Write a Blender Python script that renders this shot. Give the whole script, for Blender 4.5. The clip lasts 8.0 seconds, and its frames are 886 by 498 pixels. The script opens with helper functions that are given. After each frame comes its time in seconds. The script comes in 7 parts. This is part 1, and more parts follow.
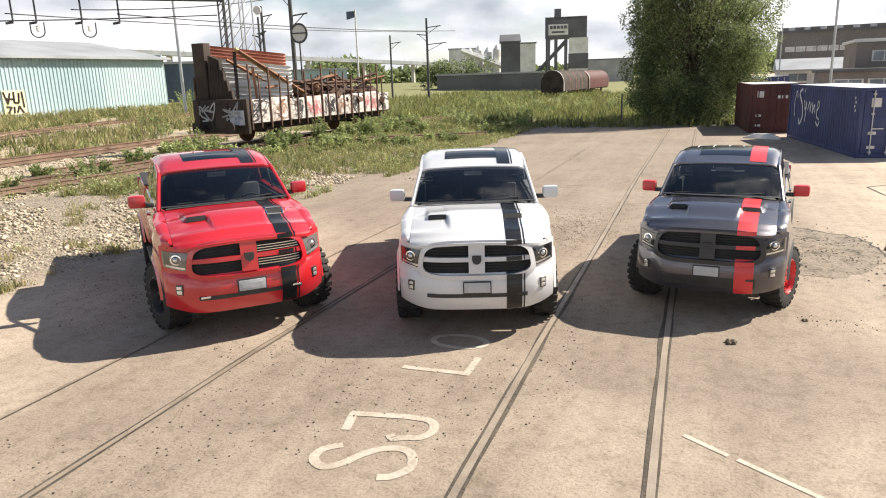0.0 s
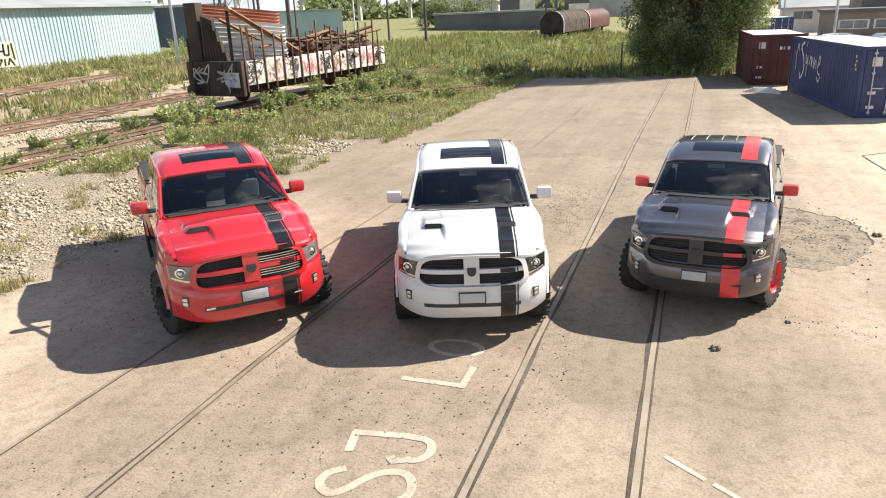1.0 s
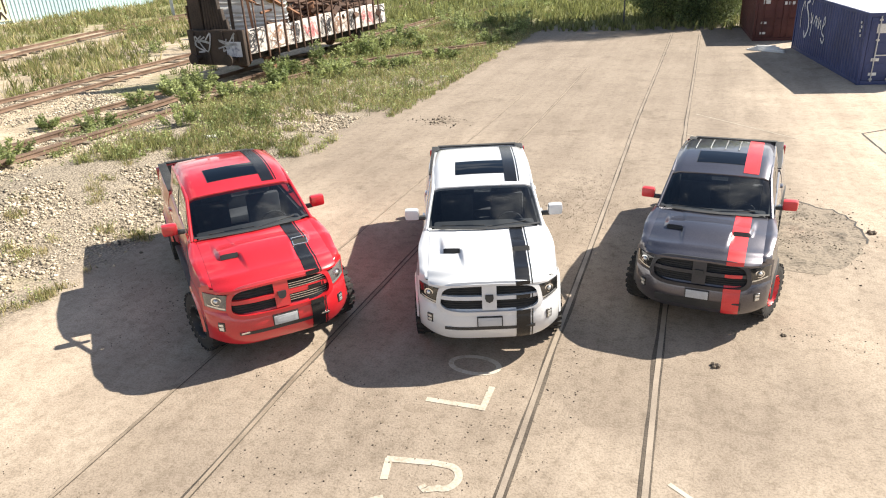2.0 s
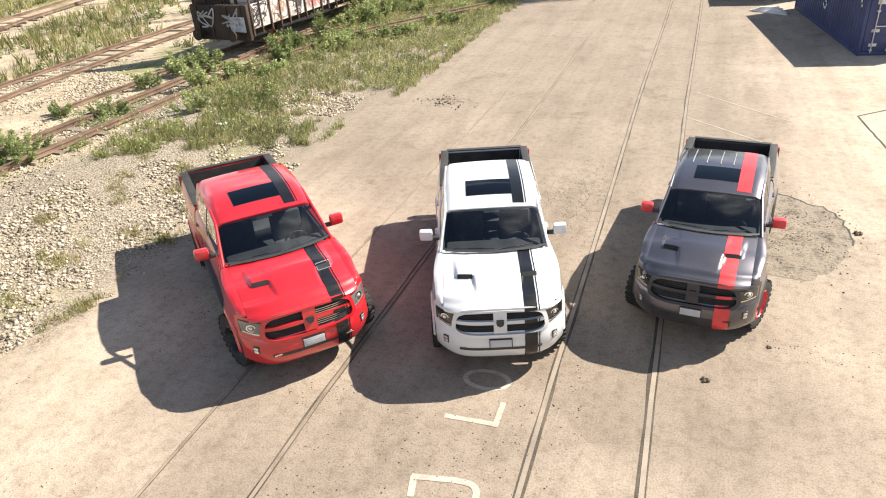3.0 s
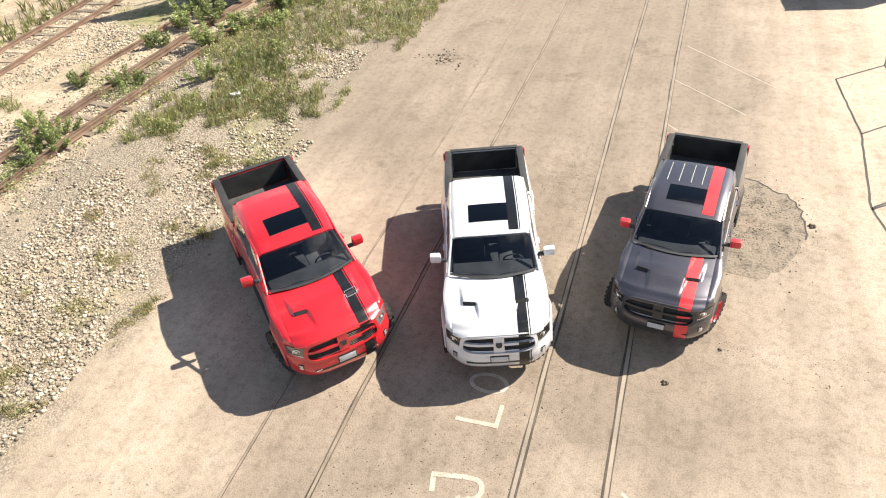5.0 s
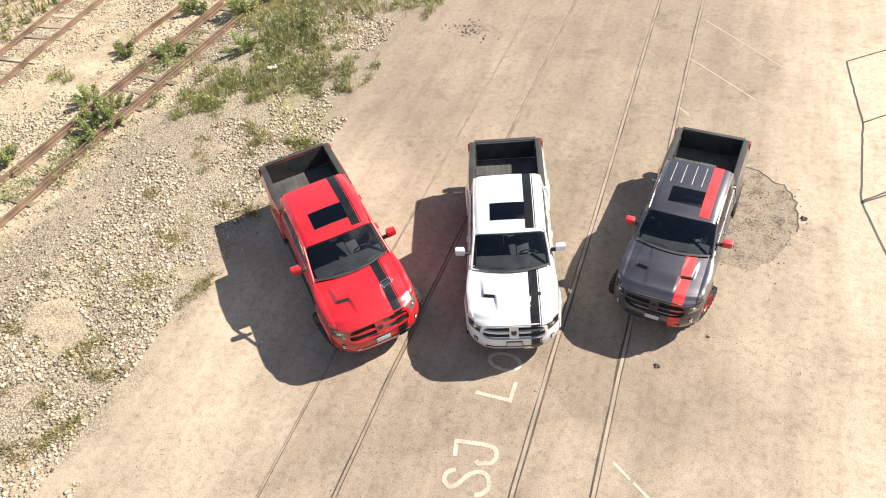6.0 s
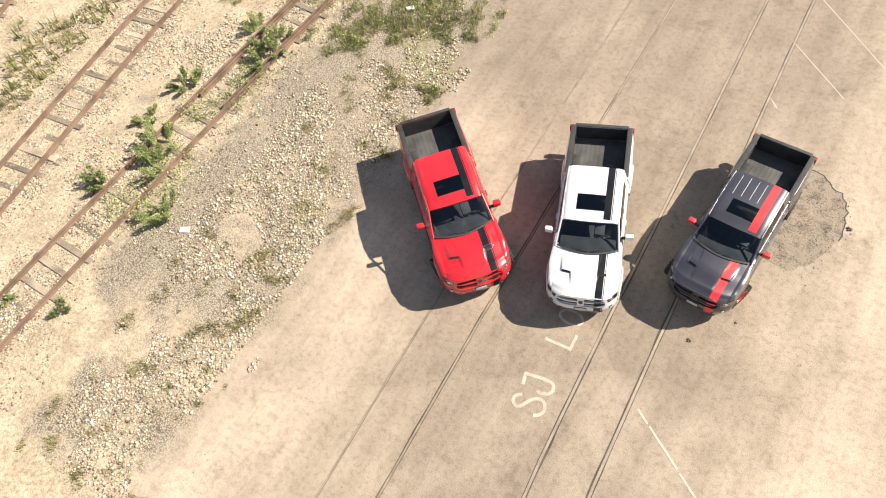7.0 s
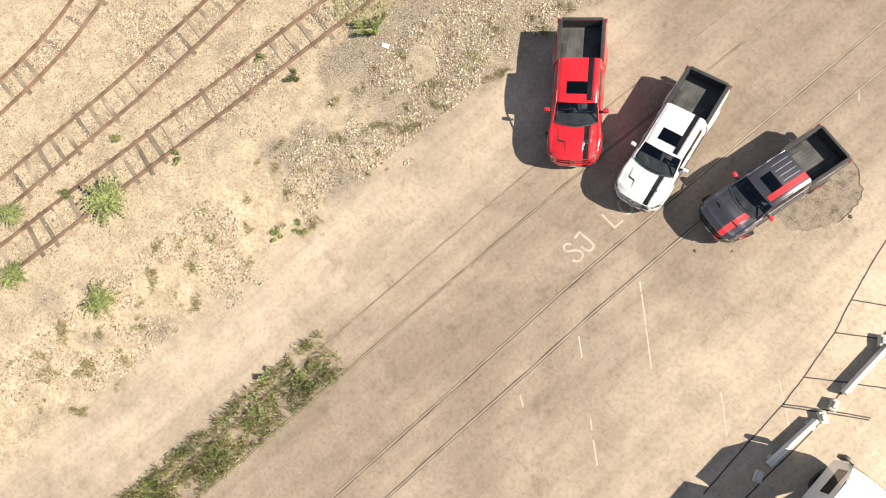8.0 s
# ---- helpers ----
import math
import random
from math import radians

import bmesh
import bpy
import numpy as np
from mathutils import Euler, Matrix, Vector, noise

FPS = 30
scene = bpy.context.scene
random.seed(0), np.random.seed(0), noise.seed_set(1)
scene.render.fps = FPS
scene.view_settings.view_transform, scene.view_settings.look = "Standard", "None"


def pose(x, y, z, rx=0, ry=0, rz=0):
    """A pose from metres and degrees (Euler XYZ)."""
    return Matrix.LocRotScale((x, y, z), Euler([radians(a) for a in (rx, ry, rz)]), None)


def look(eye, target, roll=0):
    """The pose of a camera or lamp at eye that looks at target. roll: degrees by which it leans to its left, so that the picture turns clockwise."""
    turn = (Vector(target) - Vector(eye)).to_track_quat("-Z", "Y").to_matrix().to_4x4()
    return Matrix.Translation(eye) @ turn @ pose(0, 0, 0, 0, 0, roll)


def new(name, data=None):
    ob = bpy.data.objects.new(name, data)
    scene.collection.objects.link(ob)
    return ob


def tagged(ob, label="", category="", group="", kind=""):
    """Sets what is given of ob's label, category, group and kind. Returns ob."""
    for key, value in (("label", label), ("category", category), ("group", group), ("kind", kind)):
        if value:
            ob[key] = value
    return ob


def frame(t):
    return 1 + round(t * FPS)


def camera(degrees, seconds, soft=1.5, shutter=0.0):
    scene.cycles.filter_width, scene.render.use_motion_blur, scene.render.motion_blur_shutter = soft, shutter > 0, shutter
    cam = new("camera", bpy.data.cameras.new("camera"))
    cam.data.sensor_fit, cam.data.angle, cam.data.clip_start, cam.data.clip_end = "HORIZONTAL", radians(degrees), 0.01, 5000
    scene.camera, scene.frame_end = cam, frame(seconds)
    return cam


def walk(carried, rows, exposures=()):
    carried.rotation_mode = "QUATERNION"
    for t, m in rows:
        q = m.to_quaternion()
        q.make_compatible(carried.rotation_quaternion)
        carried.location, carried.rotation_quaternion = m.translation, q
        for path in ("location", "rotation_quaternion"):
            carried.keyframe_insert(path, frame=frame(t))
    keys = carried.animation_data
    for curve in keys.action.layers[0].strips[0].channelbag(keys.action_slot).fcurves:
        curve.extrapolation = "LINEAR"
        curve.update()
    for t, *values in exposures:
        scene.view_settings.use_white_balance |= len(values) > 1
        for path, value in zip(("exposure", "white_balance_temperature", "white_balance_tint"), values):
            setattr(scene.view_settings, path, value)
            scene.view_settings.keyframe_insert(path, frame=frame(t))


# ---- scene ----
cam = camera(65.3, 8.0, soft=1.1)
PATH = [
    (0, (1.022, -6.602, 3.134), (0.33, -4.788, 2.655), -1.9),
    (0.5, (1.076, -6.576, 3.546), (0.389, -4.782, 2.986), -2.2),
    (1, (1.099, -6.571, 4.067), (0.419, -4.806, 3.418), -2.55),
    (1.5, (1.031, -6.609, 4.654), (0.361, -4.872, 3.923), -2.9),
    (2, (0.924, -6.713, 5.364), (0.264, -5.011, 4.546), -3.3),
    (3.5, (0.879, -6.899, 7.705), (0.241, -5.324, 6.651), -5.0),
    (4, (0.949, -6.846, 8.598), (0.321, -5.325, 7.462), -5.6),
    (5.5, (1.176, -6.911, 11.465), (0.582, -5.587, 10.088), -7.9),
    (6, (1.302, -7.005, 12.713), (0.679, -5.784, 11.257), -8.8),
    (6.5, (1.329, -7.07, 13.919), (0.688, -5.942, 12.397), -9.5),
    (7, (1.695, -6.762, 18.177), (0.962, -6.015, 16.472), -15.9),
    (7.5, (2.523, -6.088, 22.761), (1.78, -5.749, 20.935), -25.7),
    (8, (2.786, -6.013, 27.697), (2.238, -6.004, 25.774), -38.3),
]
walk(cam, [(t, look(eye, target, roll)) for t, eye, target, roll in PATH],
     exposures=[(0, 0.95, 6650, 10), (1.5, 1.17, 6550, 9), (3.5, 1.21, 6550, 9), (6, 1.11, 6700, 10), (7, 1.05, 6800, 10), (8, 0.90, 6900, 10)])

# ---- light ----
SUN = Vector((-0.88, -0.71, -1.0))
world = bpy.data.worlds.new("sky")
scene.world = world
world.use_nodes = True
wt = world.node_tree
sky = wt.nodes.new("ShaderNodeTexSky")
sky.sky_type, sky.sun_disc = "NISHITA", False
sky.sun_elevation, sky.sun_rotation = radians(41.5), radians(51.1)
sky.dust_density = 0.5
bg = wt.nodes["Background"]
bg.inputs[1].default_value = 0.062
coord = wt.nodes.new("ShaderNodeTexCoord")
stretch = wt.nodes.new("ShaderNodeMapping")
stretch.inputs["Scale"].default_value = (1.0, 1.0, 2.4)
stretch.inputs["Location"].default_value = (0.35, 0.2, 0.0)
# seen along their flanks, the clouds close up towards the horizon
parts = wt.nodes.new("ShaderNodeSeparateXYZ")
height = wt.nodes.new("ShaderNodeMapRange")
for i, v in enumerate((0.05, 0.6, 0.12, -0.11), 1):
    height.inputs[i].default_value = v
thick = wt.nodes.new("ShaderNodeMath")
cloud = wt.nodes.new("ShaderNodeTexNoise")
cloud.inputs["Scale"].default_value, cloud.inputs["Detail"].default_value = 3.0, 8.0
cloud.inputs["Roughness"].default_value = 0.56
cover = wt.nodes.new("ShaderNodeValToRGB")
cover.color_ramp.elements[0].position, cover.color_ramp.elements[1].position = 0.45, 0.62
shade = wt.nodes.new("ShaderNodeTexNoise")
shade.inputs["Scale"].default_value, shade.inputs["Detail"].default_value = 5.0, 7.0
tone = wt.nodes.new("ShaderNodeValToRGB")
tone.color_ramp.elements[0].position, tone.color_ramp.elements[1].position = 0.32, 0.60
tone.color_ramp.elements[0].color = (4.6, 5.0, 5.8, 1)
tone.color_ramp.elements[1].color = (11.0, 11.1, 11.3, 1)
blend = wt.nodes.new("ShaderNodeMix")
blend.data_type = "RGBA"
for a, b in ((coord.outputs["Generated"], parts.inputs[0]), (parts.outputs[2], height.inputs[0]), (height.outputs[0], thick.inputs[1]), (cloud.outputs[0], thick.inputs[0]), (coord.outputs["Generated"], stretch.inputs[0]), (stretch.outputs[0], cloud.inputs["Vector"]), (stretch.outputs[0], shade.inputs["Vector"]),
             (thick.outputs[0], cover.inputs[0]), (shade.outputs[0], tone.inputs[0]), (cover.outputs[0], blend.inputs[0]),
             (sky.outputs[0], blend.inputs[6]), (tone.outputs[0], blend.inputs[7]), (blend.outputs[2], bg.inputs[0])):
    wt.links.new(a, b)
sun = new("sun", bpy.data.lights.new("sun", "SUN"))
sun.data.energy, sun.data.angle, sun.data.color = 4.75, radians(0.53), (1.0, 0.94, 0.84)
sun.matrix_basis = look((0, 0, 40), Vector((0, 0, 40)) + SUN)


# ---- materials ----
def material(name, low, high=None, rough=0.8, metal=0.0, scale=3.0, fine=40.0, bump=0.0, coat=0.0, spread=0.5, random_tint=0.0, island=0.0):
    """Two noises, coarse and fine, mix the two colours; the fine one also gives the relief."""
    m = bpy.data.materials.new(name)
    m.use_nodes = True
    t, b = m.node_tree, m.node_tree.nodes["Principled BSDF"]
    b.inputs["Roughness"].default_value, b.inputs["Metallic"].default_value = rough, metal
    b.inputs["Coat Weight"].default_value = coat
    b.inputs["Coat Roughness"].default_value = 0.04
    geo = t.nodes.new("ShaderNodeNewGeometry")
    n1, n2 = t.nodes.new("ShaderNodeTexNoise"), t.nodes.new("ShaderNodeTexNoise")
    n1.inputs["Scale"].default_value, n2.inputs["Scale"].default_value = scale, fine
    n1.inputs["Detail"].default_value, n2.inputs["Detail"].default_value = 5.0, 4.0
    add = t.nodes.new("ShaderNodeMath")
    add.operation = "MULTIPLY_ADD"
    add.inputs[1].default_value = spread
    ramp = t.nodes.new("ShaderNodeValToRGB")
    ramp.color_ramp.elements[0].position, ramp.color_ramp.elements[1].position = 0.42 + spread * 0.25, 0.66 + spread * 0.45
    ramp.color_ramp.elements[0].color, ramp.color_ramp.elements[1].color = (*low, 1), (*(high or low), 1)
    links = [(geo.outputs["Position"], n1.inputs["Vector"]), (geo.outputs["Position"], n2.inputs["Vector"]), (n2.outputs[0], add.inputs[0]),
             (n1.outputs[0], add.inputs[2]), (add.outputs[0], ramp.inputs[0])]
    colour = ramp.outputs[0]
    if random_tint or island:
        hsv = t.nodes.new("ShaderNodeHueSaturation")
        info = t.nodes.new("ShaderNodeObjectInfo") if random_tint else geo
        value = t.nodes.new("ShaderNodeMapRange")
        k = random_tint or island
        value.inputs[3].default_value, value.inputs[4].default_value = 1 - k, 1 + k
        links += [(info.outputs["Random"] if random_tint else geo.outputs["Random Per Island"], value.inputs[0]), (value.outputs[0], hsv.inputs["Value"]), (colour, hsv.inputs["Color"])]
        colour = hsv.outputs[0]
    links.append((colour, b.inputs["Base Color"]))
    if bump:
        bp = t.nodes.new("ShaderNodeBump")
        bp.inputs["Strength"].default_value, bp.inputs["Distance"].default_value = bump, 0.02
        links += [(n2.outputs[0], bp.inputs["Height"]), (bp.outputs[0], b.inputs["Normal"])]
    for a, c in links:
        t.links.new(a, c)
    return m


def foliage_material(name, low, high, k=0.35):
    m = material(name, low, high, rough=0.6, scale=0.6, fine=7.0, island=k)
    t, b = m.node_tree, m.node_tree.nodes["Principled BSDF"]
    trans = t.nodes.new("ShaderNodeBsdfTranslucent")
    mix = t.nodes.new("ShaderNodeMixShader")
    mix.inputs[0].default_value = 0.42
    src = b.inputs["Base Color"].links[0].from_socket
    t.links.new(src, trans.inputs[0])
    t.links.new(b.outputs[0], mix.inputs[1])
    t.links.new(trans.outputs[0], mix.inputs[2])
    t.links.new(mix.outputs[0], t.nodes["Material Output"].inputs[0])
    return m


def glass_material(name, tint, gloss=0.02):
    m = bpy.data.materials.new(name)
    m.use_nodes = True
    t = m.node_tree
    t.nodes.remove(t.nodes["Principled BSDF"])
    tr, gl, mix, fr = (t.nodes.new("ShaderNode" + k) for k in ("BsdfTransparent", "BsdfGlossy", "MixShader", "Fresnel"))
    tr.inputs[0].default_value = (*tint, 1)
    gl.inputs["Roughness"].default_value = gloss
    fr.inputs[0].default_value = 1.75
    for a, c in ((fr.outputs[0], mix.inputs[0]), (tr.outputs[0], mix.inputs[1]), (gl.outputs[0], mix.inputs[2]), (mix.outputs[0], t.nodes["Material Output"].inputs[0])):
        t.links.new(a, c)
    return m


def ground_material():
    """Dusty worn asphalt of the yard; west of x = -9.6 sand and ballast stones with thin turf."""
    m = bpy.data.materials.new("ground")
    m.use_nodes = True
    t, b = m.node_tree, m.node_tree.nodes["Principled BSDF"]
    b.inputs["Roughness"].default_value = 0.92
    geo = t.nodes.new("ShaderNodeNewGeometry")
    pos = geo.outputs["Position"]

    def noise_at(scale, detail=5.0, rough=0.5, vec=pos):
        n = t.nodes.new("ShaderNodeTexNoise")
        n.inputs["Scale"].default_value, n.inputs["Detail"].default_value, n.inputs["Roughness"].default_value = scale, detail, rough
        t.links.new(vec, n.inputs["Vector"])
        return n.outputs[0]

    def ramp(src, p0, c0, p1, c1):
        r = t.nodes.new("ShaderNodeValToRGB")
        r.color_ramp.elements[0].position, r.color_ramp.elements[1].position = p0, p1
        r.color_ramp.elements[0].color, r.color_ramp.elements[1].color = (*c0, 1), (*c1, 1)
        t.links.new(src, r.inputs[0])
        return r.outputs[0]

    def mixed(fac, a, c, mode="MIX"):
        x = t.nodes.new("ShaderNodeMix")
        x.data_type, x.blend_type = "RGBA", mode
        for s, i in ((fac, 0), (a, 6), (c, 7)):
            if isinstance(s, float):
                x.inputs[i].default_value = s
            else:
                t.links.new(s, x.inputs[i])
        return x.outputs[2]

    def calc(op, a, c):
        n = t.nodes.new("ShaderNodeMath")
        n.operation = op
        for s, i in ((a, 0), (c, 1)):
            if isinstance(s, (int, float)):
                n.inputs[i].default_value = s
            else:
                t.links.new(s, n.inputs[i])
        return n.outputs[0]

    grey = (1, 1, 1)
    long = t.nodes.new("ShaderNodeMapping")
    long.inputs["Scale"].default_value = (1.6, 0.16, 1.0)
    t.links.new(pos, long.inputs[0])
    coarse, middle, fine, wear = noise_at(0.16, 6), noise_at(1.1, 7, 0.65), noise_at(34, 3, 0.7), noise_at(1.0, 6, 0.65, long.outputs[0])
    sep = t.nodes.new("ShaderNodeSeparateXYZ")
    t.links.new(pos, sep.inputs[0])
    x, y = sep.outputs[0], sep.outputs[1]
    # the colour is paler on the west margin and in the north-east; the lane between is greyer
    def rising(src, start, width):
        n = t.nodes.new("ShaderNodeMapRange")
        n.inputs[1].default_value, n.inputs[2].default_value = start, start + width
        t.links.new(src, n.inputs[0])
        return n.outputs[0]
    west = calc("MULTIPLY", rising(calc("MULTIPLY", x, -1.0), 3.2, 4.6), rising(calc("MULTIPLY", y, -1.0), -9.0, 8.0))
    east = calc("MULTIPLY", rising(x, 1.5, 5.0), rising(y, -16.0, 24.0))
    north = calc("MULTIPLY", rising(y, 8.0, 14.0), rising(calc("MULTIPLY", x, -1.0), -4.0, 4.0))
    lane = calc("ADD", calc("MULTIPLY", noise_at(0.3, 6, 0.6), 0.6), calc("ADD", calc("MULTIPLY", west, 0.27), calc("ADD", calc("MULTIPLY", east, 0.44), calc("MULTIPLY", north, -0.13))))
    yard = ramp(lane, 0.27, (0.330, 0.266, 0.205), 0.72, (0.620, 0.510, 0.393))
    yard = mixed(0.45, yard, ramp(middle, 0.34, (0.74, 0.725, 0.71), 0.58, grey), "MULTIPLY")
    yard = mixed(0.5, yard, ramp(coarse, 0.36, (0.78, 0.76, 0.75), 0.55, grey), "MULTIPLY")
    yard = mixed(0.62, yard, ramp(wear, 0.36, (0.76, 0.74, 0.72), 0.58, grey), "MULTIPLY")
    yard = mixed(1.0, yard, ramp(fine, 0.34, (0.70, 0.685, 0.66), 0.55, grey), "MULTIPLY")
    yard = mixed(1.0, yard, ramp(noise_at(6.0, 6, 0.75), 0.35, (0.75, 0.735, 0.71), 0.52, grey), "MULTIPLY")
    # dark scuffs and dried puddles
    yard = mixed(0.55, yard, ramp(noise_at(0.55, 8, 0.75), 0.33, (0.62, 0.60, 0.57), 0.44, grey), "MULTIPLY")
    speck = t.nodes.new("ShaderNodeTexVoronoi")
    speck.inputs["Scale"].default_value = 7.0
    t.links.new(pos, speck.inputs["Vector"])
    dark = calc("MULTIPLY", calc("LESS_THAN", speck.outputs["Distance"], 0.09), calc("GREATER_THAN", noise_at(0.5, 3), 0.55))
    yard = mixed(calc("MULTIPLY", dark, 0.55), yard, ramp(fine, 0.0, (0.13, 0.10, 0.08), 1.0, (0.2, 0.16, 0.12)))
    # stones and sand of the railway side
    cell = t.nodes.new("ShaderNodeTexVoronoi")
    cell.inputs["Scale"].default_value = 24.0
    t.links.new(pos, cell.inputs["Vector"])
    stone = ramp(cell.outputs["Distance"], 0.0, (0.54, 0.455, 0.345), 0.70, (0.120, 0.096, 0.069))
    sand = ramp(middle, 0.32, (0.38, 0.304, 0.212), 0.66, (0.59, 0.485, 0.35))
    sand = mixed(0.85, sand, ramp(noise_at(9.0, 4, 0.8), 0.40, (0.58, 0.55, 0.51), 0.53, grey), "MULTIPLY")
    sand = mixed(0.9, sand, ramp(fine, 0.3, (0.6, 0.58, 0.55), 0.55, grey), "MULTIPLY")
    bare = calc("MAXIMUM", calc("MINIMUM", calc("MULTIPLY", calc("ADD", x, 14.8), 0.08), 0.0), -0.13)
    gravelly = calc("MULTIPLY", calc("MULTIPLY", rising(x, -15.6, 1.6), rising(y, -6.0, 10.0)), 0.13)
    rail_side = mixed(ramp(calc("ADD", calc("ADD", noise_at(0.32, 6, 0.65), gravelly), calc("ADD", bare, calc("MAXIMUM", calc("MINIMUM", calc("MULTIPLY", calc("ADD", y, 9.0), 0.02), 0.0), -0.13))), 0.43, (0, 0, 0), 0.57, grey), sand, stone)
    turf = ramp(noise_at(5.0, 5), 0.35, (0.12, 0.13, 0.045), 0.65, (0.27, 0.25, 0.105))
    green = ramp(calc("ADD", noise_at(0.22, 5, 0.6), calc("MULTIPLY", calc("MINIMUM", y, 40.0), 0.0045)), 0.62, (0, 0, 0), 0.74, grey)
    rail_side = mixed(green, rail_side, turf)
    # the border wanders; north of y = 6 it falls back to the west
    edge = calc("ADD", calc("MULTIPLY", calc("SUBTRACT", noise_at(0.5, 5, 0.6), 0.5), 2.6), -9.6)
    side = t.nodes.new("ShaderNodeMapRange")
    t.links.new(calc("SUBTRACT", edge, x), side.inputs[0])
    side.inputs[1].default_value, side.inputs[2].default_value = -0.5, 0.7
    base = mixed(side.outputs[0], yard, rail_side)
    # meadow beyond the yard's north end
    meadow = calc("MULTIPLY", rising(calc("ADD", y, calc("MULTIPLY", noise_at(0.4, 5), 6.0)), 39.5, 3.0), rising(calc("MULTIPLY", x, -1.0), -5.0, 3.0))
    t.links.new(mixed(meadow, base, turf), b.inputs["Base Color"])
    bp = t.nodes.new("ShaderNodeBump")
    bp.inputs["Strength"].default_value, bp.inputs["Distance"].default_value = 0.38, 0.02
    t.links.new(calc("ADD", fine, calc("MULTIPLY", calc("MULTIPLY", cell.outputs["Distance"], side.outputs[0]), -1.2)), bp.inputs["Height"])
    t.links.new(bp.outputs[0], b.inputs["Normal"])
    return m


GROUND = ground_material()
STEEL = material("dusty rail steel", (0.234, 0.187, 0.144), (0.359, 0.292, 0.226), 0.6, 0.15, 2, 60, 0.2)
STEEL_DIRTY = material("brown dusty rail steel", (0.19, 0.148, 0.106), (0.33, 0.262, 0.195), 0.7, 0.1, 2, 60, 0.2)
RUST = material("rust", (0.13, 0.055, 0.03), (0.28, 0.14, 0.075), 0.85, 0.1, 2, 40, 0.4)
RAIL_RUST = material("rusty rail", (0.115, 0.070, 0.047), (0.235, 0.155, 0.108), 0.75, 0.15, 1.5, 40, 0.3)
GROOVE = material("dirt in groove", (0.045, 0.035, 0.027), (0.125, 0.10, 0.075), 0.95, 0, 1.2, 30, 0.5)
PAINT_MARK = material("worn road paint", (0.33, 0.27, 0.20), (0.485, 0.425, 0.345), 0.8, 0, 2.5, 26, 0.2, spread=0.8)
PAINT_FAINT = material("almost worn off road paint", (0.37, 0.305, 0.228), (0.51, 0.45, 0.365), 0.85, 0, 5, 26, 0.2, spread=0.9)
TAR = material("sealing tar", (0.022, 0.018, 0.015), (0.05, 0.042, 0.035), 0.6, 0, 2, 30, 0.2)
PATCH = material("patch of rough asphalt", (0.085, 0.069, 0.052), (0.26, 0.212, 0.16), 0.95, 0, 3.5, 18, 1.0, spread=0.9)
SLEEPER = material("weathered sleeper wood", (0.15, 0.118, 0.085), (0.37, 0.30, 0.22), 0.9, 0, 1.2, 22, 0.6, random_tint=0.45)
STONES = material("ballast stone", (0.27, 0.222, 0.160), (0.55, 0.462, 0.345), 0.9, 0, 3, 30, 0.3, island=0.5)
DARK_STONES = material("dark ballast stone", (0.07, 0.055, 0.04), (0.22, 0.18, 0.13), 0.9, 0, 3, 30, 0.3, island=0.5)
PEBBLE = material("dark pebble", (0.06, 0.045, 0.035), (0.14, 0.11, 0.08), 0.9, 0, 3, 30, island=0.4)
GRASS = foliage_material("meadow grass", (0.125, 0.142, 0.045), (0.30, 0.30, 0.115), 0.5)
GRASS_DRY = foliage_material("dry grass", (0.300, 0.255, 0.112), (0.465, 0.398, 0.210), 0.35)
LEAF = foliage_material("weed leaves", (0.14, 0.185, 0.060), (0.42, 0.46, 0.20), 0.5)
LEAF_TREE = foliage_material("tree leaves", (0.075, 0.112, 0.040), (0.29, 0.335, 0.145), 0.6)
BARK = material("bark", (0.06, 0.045, 0.03), (0.14, 0.11, 0.08), 0.9, 0, 4, 40, 0.6)
RED = material("red car paint", (0.49, 0.013, 0.020), (0.57, 0.021, 0.028), 0.28, 0, 0.9, 60, coat=1.0)
WHITE = material("white car paint", (0.60, 0.60, 0.61), (0.67, 0.67, 0.67), 0.3, 0, 0.9, 60, coat=1.0)
GRAPHITE = material("graphite metallic paint", (0.085, 0.079, 0.092), (0.125, 0.117, 0.134), 0.38, 0.75, 0.9, 60, coat=1.0)
STRIPE_BLACK = material("black vinyl stripe", (0.008, 0.008, 0.009), (0.013, 0.013, 0.014), 0.24, 0, 3, 60)
STRIPE_RED = material("red vinyl stripe", (0.62, 0.03, 0.035), (0.72, 0.045, 0.05), 0.4, 0, 3, 60, coat=0.4)
BED = material("dusty bed floor", (0.038, 0.038, 0.037), (0.095, 0.092, 0.086), 0.7, 0, 1.6, 60, 0.3)
LINER = material("black bed liner", (0.018, 0.018, 0.018), (0.042, 0.041, 0.040), 0.7, 0, 3, 90, 0.5)
PLASTIC = material("black plastic", (0.024, 0.024, 0.025), (0.042, 0.042, 0.042), 0.5, 0, 4, 60, 0.1)
RUBBER = material("dusty tyre rubber", (0.012, 0.012, 0.012), (0.034, 0.031, 0.028), 0.85, 0, 2.5, 50, 0.3)
GRILLE_BLACK = material("matt black grille", (0.014, 0.014, 0.014), (0.026, 0.026, 0.026), 0.85, 0, 4, 60)
SATIN = material("satin black trim", (0.035, 0.034, 0.037), (0.055, 0.053, 0.058), 0.4, 0.2, 3, 60)
CHROME = material("chrome", (0.75, 0.75, 0.76), (0.82, 0.82, 0.82), 0.12, 1.0, 3, 60)
SILVER = material("headlamp reflector", (0.62, 0.62, 0.60), (0.78, 0.78, 0.75), 0.22, 0.7, 3, 60)
